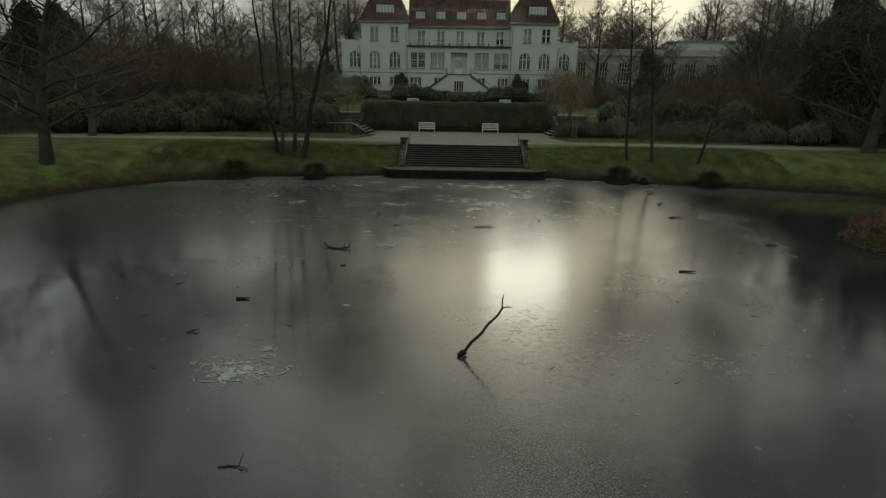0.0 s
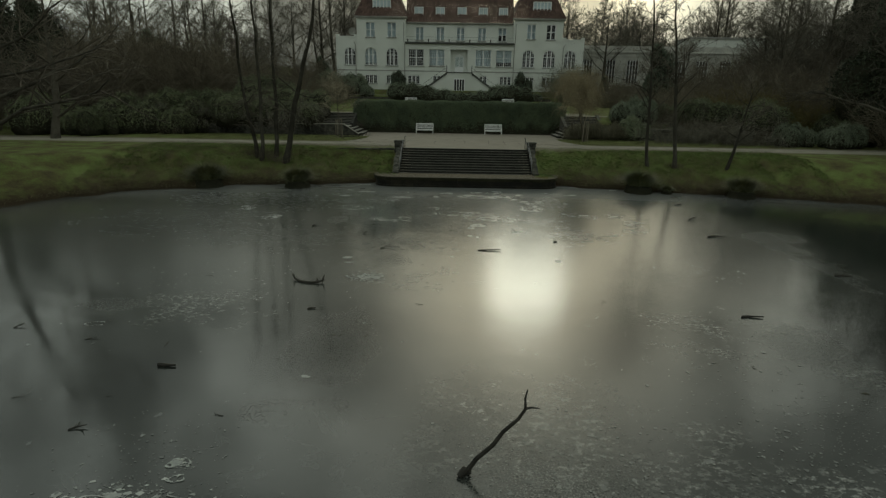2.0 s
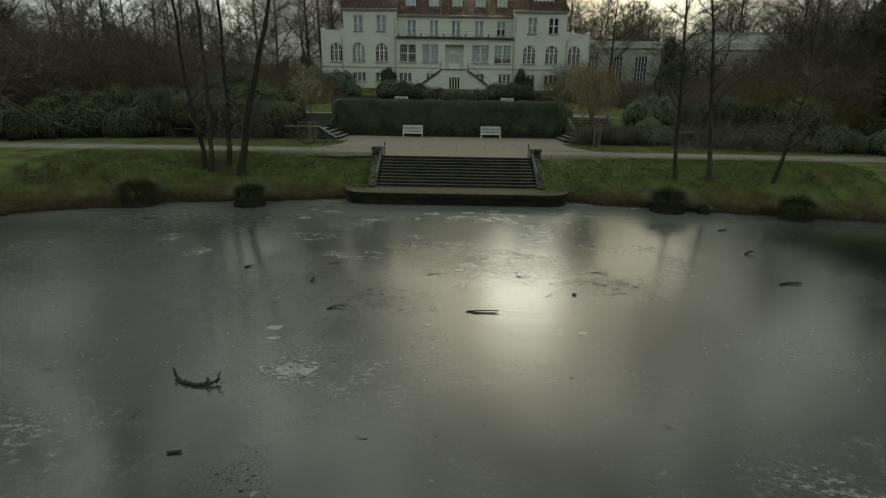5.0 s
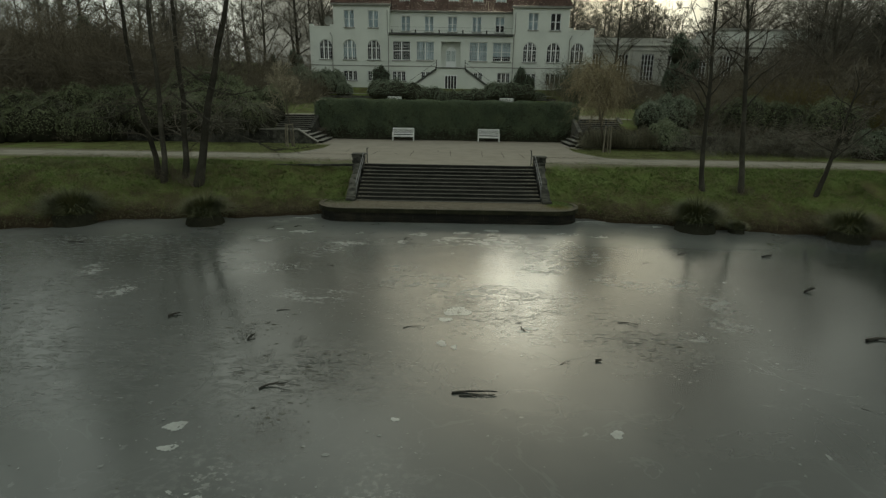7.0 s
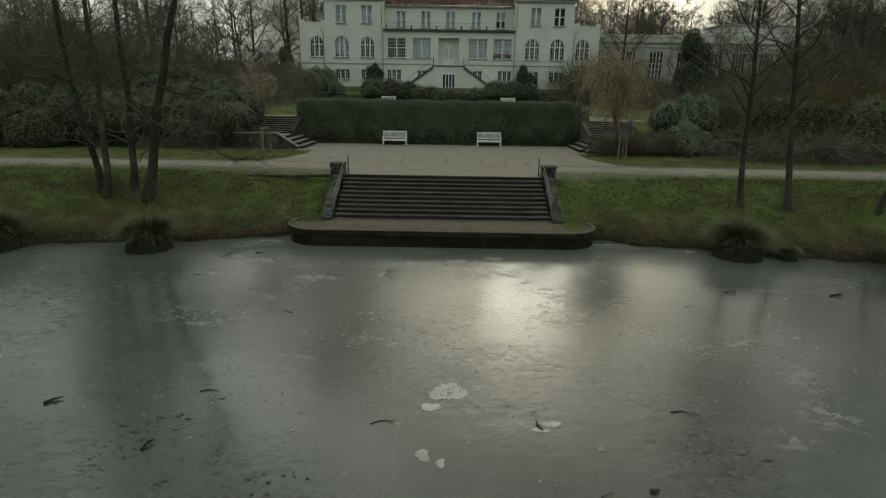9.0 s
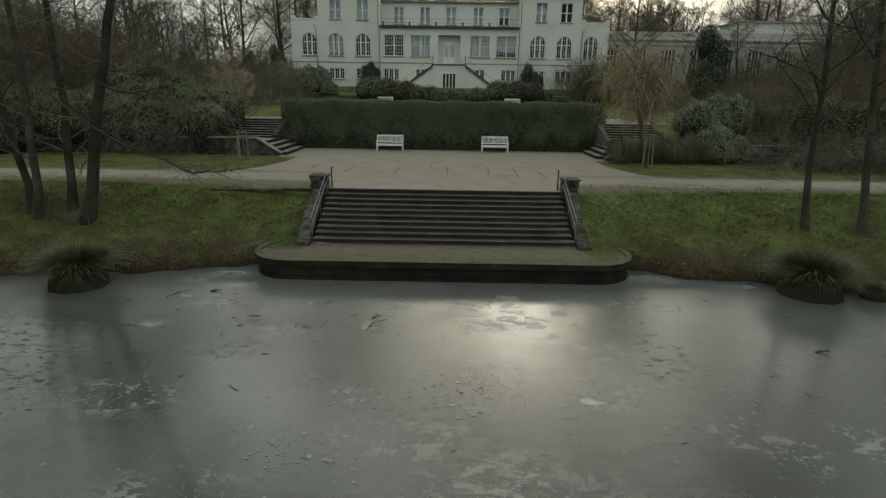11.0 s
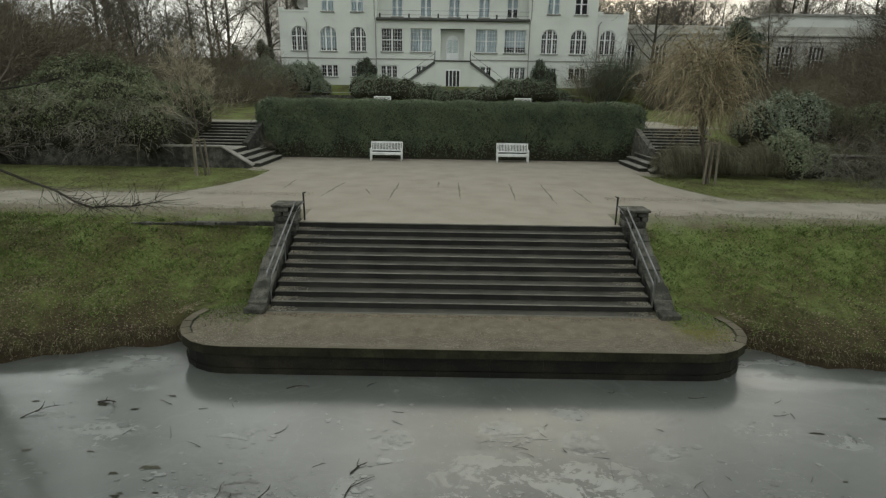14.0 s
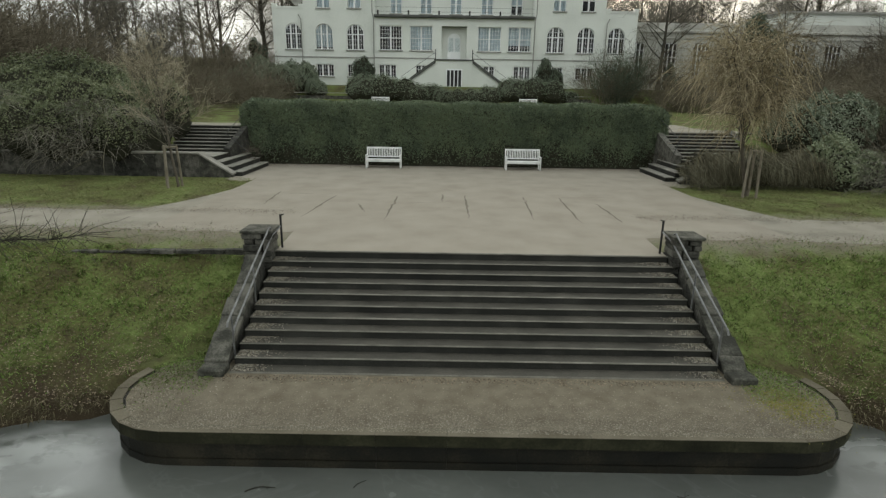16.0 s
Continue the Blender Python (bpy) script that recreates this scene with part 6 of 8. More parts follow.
drooping_shrub(-16.6, 3.4, 3.4, 2.4, 61, 2300)
drooping_shrub(-22.6, 4.2, 3.4, 2.4, 62, 2500)
drooping_shrub(-29.0, 4.0, 3.0, 2.0, 63, 1800)
put(lay, 19.6, 9.4, 60, 0.95)
put(lay, 23.2, 8.8, 160, 1.0)
put(lay, 27.0, 8.4, 300, 0.95)
put(br[2], 22.4, 9.2, 50, 1.1)
put(br[2], 25.6, 8.6, 150, 1.0)
put(br[2], 20.8, 11.0, 250, 1.1)
put(br[1], 19.9, 12.6, 30, 0.75)
put(br[1], 23.0, 11.0, 130, 0.7)
put(br[1], 26.3, 12.6, 230, 0.8)
for x, y, s in ((-28, 17.5, 1.2), (-32, 21, 1.35), (-37, 24, 1.5), (-34, 15, 1.2), (-41, 20, 1.4), (-31, 27, 1.4), (-37, 31, 1.5), (-45, 27, 1.5)):
    put(br[0], x, y, x * 37, s)
rr = random.Random(77)
spots = []
for i in range(88):
    left = i % 2 == 0
    x = rr.uniform(-62, -15) if left else rr.uniform(19, 64)
    y = rr.uniform(17, 50)
    if left and x > -24 and y < 40 and x > -24 + (y - 17) * 0.1 and y < 24:
        continue
    if left and -17 < x and y < 46 and y > 18 and x > -16:
        continue
    if not left and x < 24 and y < 24:
        continue
    spots.append((x, y))
for x, y in spots:
    put(dark_br if x < -32 else br[rr.choice((0, 0, 1))], x, y, rr.uniform(0, 360), (rr.uniform(0.4, 0.66) if x > -34 else rr.uniform(0.6, 0.95)) if x < 0 else rr.uniform(0.75, 1.15) * (1.0 if y < 26 else 0.62))
for i in range(20):
    side = -1 if i % 2 else 1
    put(br[0], side * rr.uniform(22, 75), rr.uniform(66, 80), rr.uniform(0, 360), rr.uniform(0.9, 1.3) if side < 0 else rr.uniform(1.3, 1.8))
for i in range(10):
    put(br[0], rr.uniform(27, 60), rr.uniform(48, 55), rr.uniform(0, 360), rr.uniform(0.45, 0.7))
for x, y, s in ((36, 12, 0.9), (38, 5, 0.9), (43, 5, 1.2), (37, 17, 1.1), (48, 0, 1.3), (-39, 14, 1.0), (-46, 10, 1.2), (-43, 2, 1.0)):
    put(br[0] if x > 0 else dark_br, x, y, x * 50, s)
for x, y, s in ((18.9, 47.6, 0.95), (15.4, 46.4, 0.7), (35.0, 44.0, 1.0), (39.0, 47.0, 1.1), (43.5, 44.0, 1.1), (47.5, 48.0, 1.15), (37.0, 38.0, 0.9), (41.5, 38.5, 0.95), (52.0, 50.0, 1.15), (30.5, 50.0, 0.6), (-22.5, 46.0, 0.9), (-19.5, 44.0, 0.7), (-25.5, 49.0, 1.1)):
    put(br[0], x, y, x * 40, s)

for x, y, s in ((50.5, 46.5, 1.35), (57.0, 54.0, 1.4), (46.5, 42.0, 1.3), (42.0, 36.0, 1.2), (38.0, 31.5, 1.1), (54.0, 44.0, 1.4), (61.0, 52.0, 1.5)):
    put(dark_br, x, y, x * 29, s)

# woodland trees
W_LABEL = "tall leafless woodland tree with a dark trunk"
wood = [bare_tree("woodland_tree", 41, 20.5, 0.32, 0.24, 17, 1.0, (BARK, FARTWIG), W_LABEL, sub=10, twigs=10, twig_r=0.02, limb_len=0.5, far=True),
        bare_tree("woodland_tree", 42, 18, 0.28, 0.2, 18, 1.25, (BARK, FARTWIG), W_LABEL, sub=10, twigs=10, twig_r=0.02, limb_len=0.52, far=True),
        bare_tree("woodland_tree", 43, 22, 0.35, 0.34, 16, 0.85, (BARK, FARTWIG), W_LABEL, (0.04, 0), sub=10, twigs=10, twig_r=0.02, limb_len=0.46, far=True),
        bare_tree("woodland_tree", 44, 12.5, 0.19, 0.14, 18, 1.3, (BARK, FARTWIG), "smaller leafless woodland tree with a spreading crown", sub=10, twigs=10, twig_r=0.017, limb_len=0.5, far=True)]
first(wood[0], -25.5, 66, 0, 1.1)
first(wood[1], -30, 62, 0)
first(wood[2], -21.5, 64, 0)
first(wood[3], -34, 40, 0)
rr = random.Random(5)
n_trees = 0
taken = [(-24.5, 70), (-30, 62), (-21.5, 64), (-34, 40)]
while n_trees < 84:
    zone = n_trees % 4
    if zone == 0:
        x, y = rr.uniform(-75, -21), rr.uniform(56, 100)
    elif zone == 1:
        x, y = rr.uniform(18, 85), rr.uniform(68, 105)
    elif zone == 2:
        x, y = rr.uniform(-75, -28), rr.uniform(20, 56)
    else:
        x, y = rr.uniform(34, 85), rr.uniform(10, 52)
    if any((x - a) ** 2 + (y - b) ** 2 < 14 for a, b in taken) or (zone == 2 and x > -30 - 0.1 * (y - 20) and y < 30):
        continue
    taken.append((x, y))
    n_trees += 1
    kind, turn, size = rr.choice((0, 1, 2, 3) if zone < 2 else (3, 3, 3, 1)), rr.uniform(0, 360), rr.uniform(0.8, 1.15) * (0.72 if zone == 2 else 1)
    if zone != 3 or not 0.6 < x / (y + 14) < 0.82:
        put(wood[kind], x, y, turn, size, sink=0.2)
for i in range(20):
    put(wood[i % 3], rr.uniform(-30, 40), rr.uniform(78, 110), rr.uniform(0, 360), rr.uniform(0.85, 1.1), sink=0.2)

for x, y, k in ((24.6, 55.5, 1), (31, 53, 3), (47, 42.5, 3), (52.5, 48, 3), (43, 37, 3)):
    put(wood[k], x, y, x * 31, 0.85, sink=0.2)
for i in range(24):
    put(wood[(0, 1, 3)[i % 3]], rr.uniform(18, 58), rr.uniform(69, 90), rr.uniform(0, 360), rr.uniform(0.75, 1.0), sink=0.2)

for i in range(14):
    x, y, turn, size = rr.uniform(34, 72), rr.uniform(28, 55), rr.uniform(0, 360), rr.uniform(0.75, 0.95)
    if not 0.56 < x / (y + 14) < 0.82:   # the trees stand apart before the annex
        put(wood[(0, 1, 2)[i % 3]], x, y, turn, size, sink=0.2)
for x, y, rz, s in ((60, 30, 200, 1.7), (62, 48, 0, 1.6)):
    put(deep, x, y, rz, s)
for x, y, s in ((-35, 30, 1.3), (-40, 34, 1.5), (-46, 30, 1.5), (-50, 40, 1.6), (-38, 42, 1.5), (-33, 37, 1.2)):
    put(br[0], x, y, x * 23, s)

# trees on the banks
def multi_stem(at):
    """Four alder stems from one stool."""
    tree = thing("alder_clump", "four slender dark alder stems growing from one mossy stool", "tree", at)
    rng = random.Random(8)
    for by, r, way in ((0.0, 0.135, ((-0.75, -0.3), (-1.0, 1.5), (-1.7, 5.1), (-1.75, 8.0), (-2.3, 15.5))), (-0.3, 0.135, ((-0.35, -0.3), (-0.28, 1.5), (-0.26, 4.5), (-0.32, 7.1), (-0.5, 16.0))),
                       (0.15, 0.15, ((0.45, -0.3), (0.62, 1.5), (0.68, 4.5), (0.63, 6.8), (0.9, 15.5))), (-0.2, 0.2, ((1.35, -0.3), (1.7, 1.5), (2.3, 4.5), (2.9, 6.6), (3.5, 8.6), (4.6, 15.0)))):
        zs, xs = [q[1] for q in way], [q[0] for q in way]
        pts = [Vector((float(np.interp(z, zs, xs)) + 0.05 * math.sin(1.7 * z + r * 90), by + 0.3 * math.sin(0.25 * z + by), z)) for z in np.linspace(-0.4, zs[-1], 12)]
        t, c = Tubes(), Tubes()
        t.stem(pts, [r * 1.5] + [r * (1 - 0.88 * k / 11) for k in range(11)], 9)
        trunk = raw("trunk", t.v, t.f, ALDERBARK, tree, smooth=True)
        for i in range(34):
            u = rng.uniform(0.12, 0.98)
            p, d = along(pts, u)
            a = rng.uniform(0, math.tau)
            lp = wander(rng, p, (math.cos(a), math.sin(a), 0.35), rng.uniform(1.0, 3.4) * (1.1 - 0.5 * u), 5, 0.2, 0.02)
            c.stem(lp, [0.03 * (1.1 - u * 0.5) * (1 - 0.15 * k) for k in range(6)], 4, False)
            for _ in range(8):
                q, e = along(lp, rng.uniform(0.15, 1))
                tp = wander(rng, q, e + Vector((rng.gauss(0, 0.6), rng.gauss(0, 0.6), rng.gauss(0, 0.5))), rng.uniform(0.4, 1.2), 3, 0.25, 0.0)
                c.stem(tp, [0.009, 0.007, 0.005, 0.003], 3, False)
        raw("crown", c.v, c.f, TWIG, trunk, "thin leafless twigs")
    # long low branches hanging towards the steps
    for (x0, y0, z0), (x1, y1, z1), sd in (((0.2, 0.2, 4.4), (4.4, -0.6, 3.1), 2), ((1.2, -0.3, 5.6), (4.8, 0.2, 4.6), 3), ((-0.6, -0.2, 4.6), (-4.2, -1.0, 3.2), 4)):
        c, rg = Tubes(), random.Random(sd)
        pts = [Vector((x0 + (x1 - x0) * u + 0.12 * math.sin(7 * u), y0 + (y1 - y0) * u, z0 + (z1 - z0) * u - 0.9 * math.sin(math.pi * u) * (1 - u * 0.3))) for u in np.linspace(0, 1, 10)]
        c.stem(pts, [0.048 - 0.004 * k for k in range(10)], 5)
        for _ in range(60):
            q, e = along(pts, rg.uniform(0.3, 1))
            tp = wander(rg, q, e + Vector((rg.gauss(0, 0.7), rg.gauss(0, 0.7), rg.gauss(0, 0.5))), rg.uniform(0.3, 1.0), 4, 0.25, 0.03)
            c.stem(tp, [0.009, 0.007, 0.006, 0.004, 0.003], 3, False)
        raw("low_branch", c.v, c.f, BARK, tree, "long low hanging branch")
    c, rg = Tubes(), random.Random(9)
    pts = [Vector(p) - Vector(at) for p in ((-13.3, -2.8, 3.4), (-12.4, -2.9, 2.55), (-11.4, -2.95, 1.95), (-10.5, -3.0, 1.6), (-9.7, -3.1, 1.36), (-9.2, -3.15, 1.08), (-8.8, -3.2, 0.97), (-8.3, -3.3, 1.03), (-7.7, -3.4, 1.06), (-7.0, -3.5, 1.2))]
    c.stem(pts, [0.042, 0.038, 0.034, 0.031, 0.028, 0.025, 0.021, 0.017, 0.012, 0.007], 6)
    for _ in range(120):
        q, e = along(pts, rg.uniform(0.4, 1))
        tp = wander(rg, q, e + Vector((rg.gauss(0, 0.6), rg.gauss(0, 0.6), rg.gauss(0.05, 0.45))), rg.uniform(0.3, 1.1), 4, 0.25, 0.02)
        c.stem(tp, [0.007, 0.006, 0.005, 0.004, 0.0025], 3, False)
    raw("low_branch", c.v, c.f, BARK, tree, "long low branch hanging over the bank")
    return tree


sh = brush(37, 0.9, 1.1, 90, BRUSH, "thin brown shoots round the feet of the alder stems", -0.03, 4, 0.006, True)
first(sh, -14.4, -2.6, 0, 1.0)
put(sh, -15.3, -2.3, 140, 0.9)
put(sh, -13.3, -2.8, 250, 0.85)
tagged(put(sh, 15.0, -3.2, 90, 0.6), "thin brown shoots at the foot of the bank tree")
multi_stem((-14.4, -2.5, float(ground_z(-14.4, -2.5))))
first(bare_tree("bank_tree", 51, 14.5, 0.115, 0.26, 26, 0.8, (ALDERBARK, TWIG), "slender dark tree with a divided foot on the grassy bank", (-0.16, 0), -0.01, 7, 6, 0.2, 0.01), 13.1, -3.0)
first(bare_tree("bank_tree", 52, 15.5, 0.125, 0.28, 26, 0.85, (ALDERBARK, TWIG), "slender dark tree leaning slightly on the grassy bank", (-0.09, 0.02), -0.01, 7, 6, 0.2, 0.01), 15.0, -3.1)
first(bare_tree("bank_tree", 53, 6.5, 0.12, 0.35, 14, 1.1, (ALDERBARK, TWIG), "small crooked tree leaning over the grassy bank", (0.32, 0.1), 0.0, 8, 6, 0.45, 0.01), 18.2, -3.9)
first(bare_tree("broad_tree", 54, 15, 0.36, 0.15, 24, 1.5, (BARK, TWIG), "broad old leafless tree with low spreading limbs on the lawn", (0.05, 0), 0.02, 9, 7, 0.6, 0.011), -27.6, -11.6)
first(bare_tree("broad_tree", 55, 13, 0.3, 0.15, 18, 1.3, (BARK, TWIG), "leafless tree with spreading limbs beside the path", (0, 0), 0.03, 8, 6, 0.5, 0.012), -33.5, 2.5)
first(bare_tree("broad_tree", 56, 17, 0.45, 0.1, 26, 1.3, (BARK, BARK), "large dark leafless tree with a dense low crown", (0, 0), 0.0, 10, 9, 0.45, 0.024), 33.5, -1.0)
put(bpy.data.objects["broad_tree.002"], 40.0, 4.0, 120, 1.0)
put(bpy.data.objects["broad_tree.002"], 43.0, -8.0, 220, 1.1)
put(bpy.data.objects["broad_tree.001"], -40.0, -6.0, 120, 1.1)


def stakes(at, h, turn, r=0.42):
    """Three stakes with cross rails holding a young tree."""
    st = thing("tree_stakes", "three weathered wooden stakes with cross rails round a young tree", "stakes", at, turn, group="tree stakes")
    feet = [(r * math.cos(a), r * math.sin(a)) for a in (0.5, 2.6, 4.7)]
    for x, y in feet:
        t = Tubes()
        t.stem([(x, y, -0.1), (x * 0.8, y * 0.8, h)], [0.05, 0.046], 7)
        raw("stake", t.v, t.f, STAKE, st)
    for i in range(3):
        (a, b), (c, d) = feet[i], feet[(i + 1) % 3]
        t = Tubes()
        t.stem([(a * 0.85, b * 0.85, h - 0.06), (c * 0.85, d * 0.85, h - 0.06)], [0.03, 0.03], 5)
        raw("rail", t.v, t.f, STAKE, st)


stakes((-11.4, 8.5, 0), 1.62, 0, 0.36)
stakes((11.15, 8.2, 0), 1.83, 40, 0.27)
young = bare_tree("young_tree", 61, 5.6, 0.045, 0.4, 26, 0.8, (TWIG, PALETWIG), "young leafless tree with fine brownish twigs, staked on the lawn", (0, 0), 0.06, 10, 8, 0.5, 0.005, least=0.009)
young.matrix_world = pose(-11.15, 8.5, 0)

# weeping tree
weep = thing("weeping_tree", "small weeping tree with golden-brown hanging twigs", "tree", (11.1, 8.3, 0))
rng = random.Random(17)
t, c = Tubes(), Tubes()
tp = wander(rng, (0, 0, -0.1), (-0.14, 0, 1), 5.0, 8, 0.06, 0.05)
t.stem(tp, [0.075, 0.068, 0.064, 0.06, 0.056, 0.052, 0.047, 0.04, 0.03], 8)
for i in range(60):
    p, d = along(tp, 0.36 + 0.64 * (i / 60) ** 0.85)
    a = i * 2.4 + rng.uniform(-0.6, 0.6)
    span = rng.uniform(0.3, 2.6) * (1.12 - 0.4 * (p.z / 5.0))
    rise = rng.uniform(0.1, 1.0) ** 1.2 * (6.75 - p.z) * 0.88
    way = Vector((math.cos(a), math.sin(a), 0))
    peak, sway = rng.uniform(1.5, 2.6), rng.gauss(0, 0.5)
    lp = []
    for k in range(8):
        u = k / 7
        lp.append(p + way * (span * u) + Vector((-way.y, way.x, 0)) * (sway * u * u) + Vector((rng.gauss(0, 0.07), rng.gauss(0, 0.07), rise * math.sin(u * peak) - 0.5 * u ** 3 + rng.gauss(0, 0.05))))
    t.stem(lp, [0.026 - 0.0027 * k for k in range(8)], 4)
    for _ in range(36):
        u = rng.uniform(0.1, 1.0)
        q, e = along(lp, u)
        w = e * 0.6 + way * rng.uniform(-0.2, 0.6) + Vector((rng.gauss(0, 0.6), rng.gauss(0, 0.6), rng.uniform(-0.3, 0.9)))
        sp = wander(rng, q, w, rng.uniform(0.5, 2.9) * (0.6 + 0.5 * u), 7, 0.24, rng.uniform(-0.42, -0.12))
        low = rng.uniform(0.7, 2.9)
        for pt in sp:
            pt.z = max(pt.z, min(low, q.z) + 0.02 * math.sin(9 * pt.x))
        c.stem(sp, [0.009, 0.0085, 0.008, 0.007, 0.006, 0.005, 0.004, 0.003], 3, False)
raw("trunk", t.v, t.f, TWIG, weep, smooth=True)
raw("crown", c.v, c.f, GOLD, weep, "golden-brown hanging twigs")

# trailing shrub over the wall by the weeping tree
trail = thing("trailing_shrub", "brown trailing stems hanging over the low wall", "shrub", (0, 0, 0))
c = Tubes()
for i in range(2300):
    x = rng.uniform(9.9, 15.6)
    tuft = 0.16 * math.sin(3.1 * x) + 0.1 * math.sin(7.3 * x + 1)
    z0 = max(0.35, 0.62 + tuft + 0.4 * min(1, max(0, x - 10.2)) + rng.gauss(0, 0.16))
    y0, yk = 11.7 + rng.uniform(-0.2, 1.0), 10.7 - abs(rng.gauss(0, 0.45)) - 0.3 * (x < 11) + tuft
    lean = rng.gauss(0, 0.38)
    sp = [Vector((x, y0, z0)), Vector((x + lean * 0.4, (y0 + yk) / 2, z0 + rng.uniform(0.0, 0.3))), Vector((x + lean * 0.8, yk, z0 - rng.uniform(0.0, 0.15))), Vector((x + lean * 0.9 + rng.gauss(0, 0.06), yk - rng.uniform(0.05, 0.3), z0 * rng.uniform(0.4, 0.65))), Vector((x + lean + rng.gauss(0, 0.14), yk - rng.uniform(0.1, 0.35), z0 * rng.uniform(0.02, 0.45)))]
    c.stem(sp, [0.008, 0.0078, 0.007, 0.006, 0.0035], 3, False)
raw("brushwood", c.v, c.f, TRAIL, trail)
for s, n in ((-1, 60), (1, 60)):
    tr = thing("trailing_shrub", "grey-brown bare stems arching over the side steps by the hedge's end", "shrub", (s * 10.45, 14.7, 0))
    c, rg = Tubes(), random.Random(40 + s)
    for _ in range(n):
        p = wander(rg, (rg.uniform(-0.3, 0.3), rg.uniform(-0.2, 1.4), rg.uniform(0.2, 0.8)), (s * 0.2 + rg.gauss(0, 0.5), -0.6 + rg.gauss(0, 0.4), 0.7), rg.uniform(0.8, 1.8), 5, 0.2, -0.22)
        c.stem(p, [0.011 - 0.0014 * k for k in range(6)], 3, False)
    raw("brushwood", c.v, c.f, TWIG, tr)


# sedge tussocks at the waterline
def tussock(seed, r, n):
    rg = random.Random(seed)
    b = thing("sedge_tussock", "rounded tussock of arching green and straw sedge blades at the waterline", "grass", group="sedge tussocks")
    v, f = [], []
    for _ in range(n):
        a, q = rg.uniform(0, math.tau), rg.random() ** 0.6
        base = Vector((math.cos(a) * r * 0.35 * q, math.sin(a) * r * 0.35 * q, 0))
        out = Vector((math.cos(a), math.sin(a), 0))
        L = r * rg.uniform(0.8, 1.35)
        side = Vector((-out.y, out.x, 0)) * rg.uniform(0.009, 0.019)
        n0 = len(v)
        bend = rg.uniform(0.35, 1.0) * (0.25 + 0.8 * q)
        for k in range(5):
            u = k / 4
            p = base + out * (L * bend * u * u * 0.8 + 0.1 * u) + Vector((0, 0, L * (u * 0.95 - 0.62 * bend * u * u * u)))
            w = side * (1 - 0.85 * u)
            v += [p - w, p + w]
            if k:
                f.append((n0 + 2 * k - 2, n0 + 2 * k - 1, n0 + 2 * k + 1, n0 + 2 * k))
    bm = bmesh.new()
    bmesh.ops.create_icosphere(bm, subdivisions=2, radius=1, matrix=Matrix.LocRotScale((0, 0, 0.0), None, (r * 0.62, r * 0.62, r * 0.55)))
    part("root_stool", bm, HULL, b)
    tagged(raw("tuft", v, f, SEDGE, b), kind="stuff")
    return b


ts = tussock(3, 1.4, 3000)
ts.matrix_world = pose(-11.35, -6.2, -2.15)
for x, y, s, a in ((11.6, -5.9, 1.08, 80), (-17.2, -6.6, 1.15, 160), (17.8, -7.3, 1.0, 250), (13.4, -6.2, 0.42, 10)):
    o = copy_thing(ts, pose(x, y, -2.15, 0, 0, a))
    o.scale = (s, s, s)

# lawn blades on the near banks, in uneven tufts
nr = np.random.default_rng(8)
n_tuft, per = 56000, 12
cx, cy = nr.uniform(-24, 24, n_tuft), nr.uniform(-9.5, 11, n_tuft)
gxx = np.repeat(cx, per) + nr.normal(0, 0.06, n_tuft * per)
gyy = np.repeat(cy, per) + nr.normal(0, 0.06, n_tuft * per)
tall_tuft = np.repeat(nr.lognormal(0, 0.6, n_tuft), per)
n = len(gxx)
d = shore_distance(gxx, gyy)
inner = np.abs(gxx) < 6.45
jy = nr.normal(0, 0.26, n)
gyy = gyy + jy
on_gravel = ((gyy > 1.75) & (np.abs(gxx) < 8.9)) | ((gyy > 1.95 - 0.3 * (gxx > 0)) & (gyy < 3.95)) | ((np.abs(gxx) < 10.6) & (gyy > 1.9) & (gyy < 4.05 + 6.2 * (np.clip(10.6 - np.abs(gxx), 0, 9) / 2.2) ** 1.6))
gyy = gyy - jy
keep = (d > 0.15) & ~on_gravel & ~((np.abs(gxx) < 5.5) & (gyy < 2.8)) & ~(inner & (gyy < -3.0))
keep &= nr.random(n) < np.clip((d - 0.3 - 0.9 * smooth(7.0, 11.0, np.abs(gxx)) + 0.5 * np.sin(1.9 * gxx)) / 1.6, 0.1, 1.0) * np.where((gyy > 0.25) & (gyy < 2.3), 0.12, 1.0) * np.where((gyy > 3.8) & (gyy < 4.7), 0.35, 1.0)
gxx, gyy, tall_tuft = gxx[keep], gyy[keep], tall_tuft[keep]
gzz = ground_z(gxx, gyy)
m = len(gxx)
h = nr.uniform(0.025, 0.075, m) * np.minimum(tall_tuft, 2.4) * np.where(gyy > 3.5, 0.55, 1.0)
an = nr.uniform(0, math.tau, m)
w = nr.uniform(0.006, 0.013, m)
ln = nr.normal(0, 0.05, (m, 2)) * tall_tuft[:, None]
V = np.empty((m, 3, 3))
V[:, 0] = np.stack([gxx - w * np.cos(an), gyy - w * np.sin(an), gzz - 0.01], 1)
V[:, 1] = np.stack([gxx + w * np.cos(an), gyy + w * np.sin(an), gzz - 0.01], 1)
V[:, 2] = np.stack([gxx + ln[:, 0], gyy + ln[:, 1], gzz + h], 1)
for sel, mat, label in ((gyy <= 3.2, BLADE, "short damp winter grass on the banks"), (gyy > 3.2, PALEBLADE, "short pale lawn beyond the path")):
    tagged(new("grass", quick_mesh("grass", V[sel].reshape(-1, 3), np.arange(int(sel.sum()) * 3).reshape(-1, 3), mat)), label, "grass", kind="stuff")


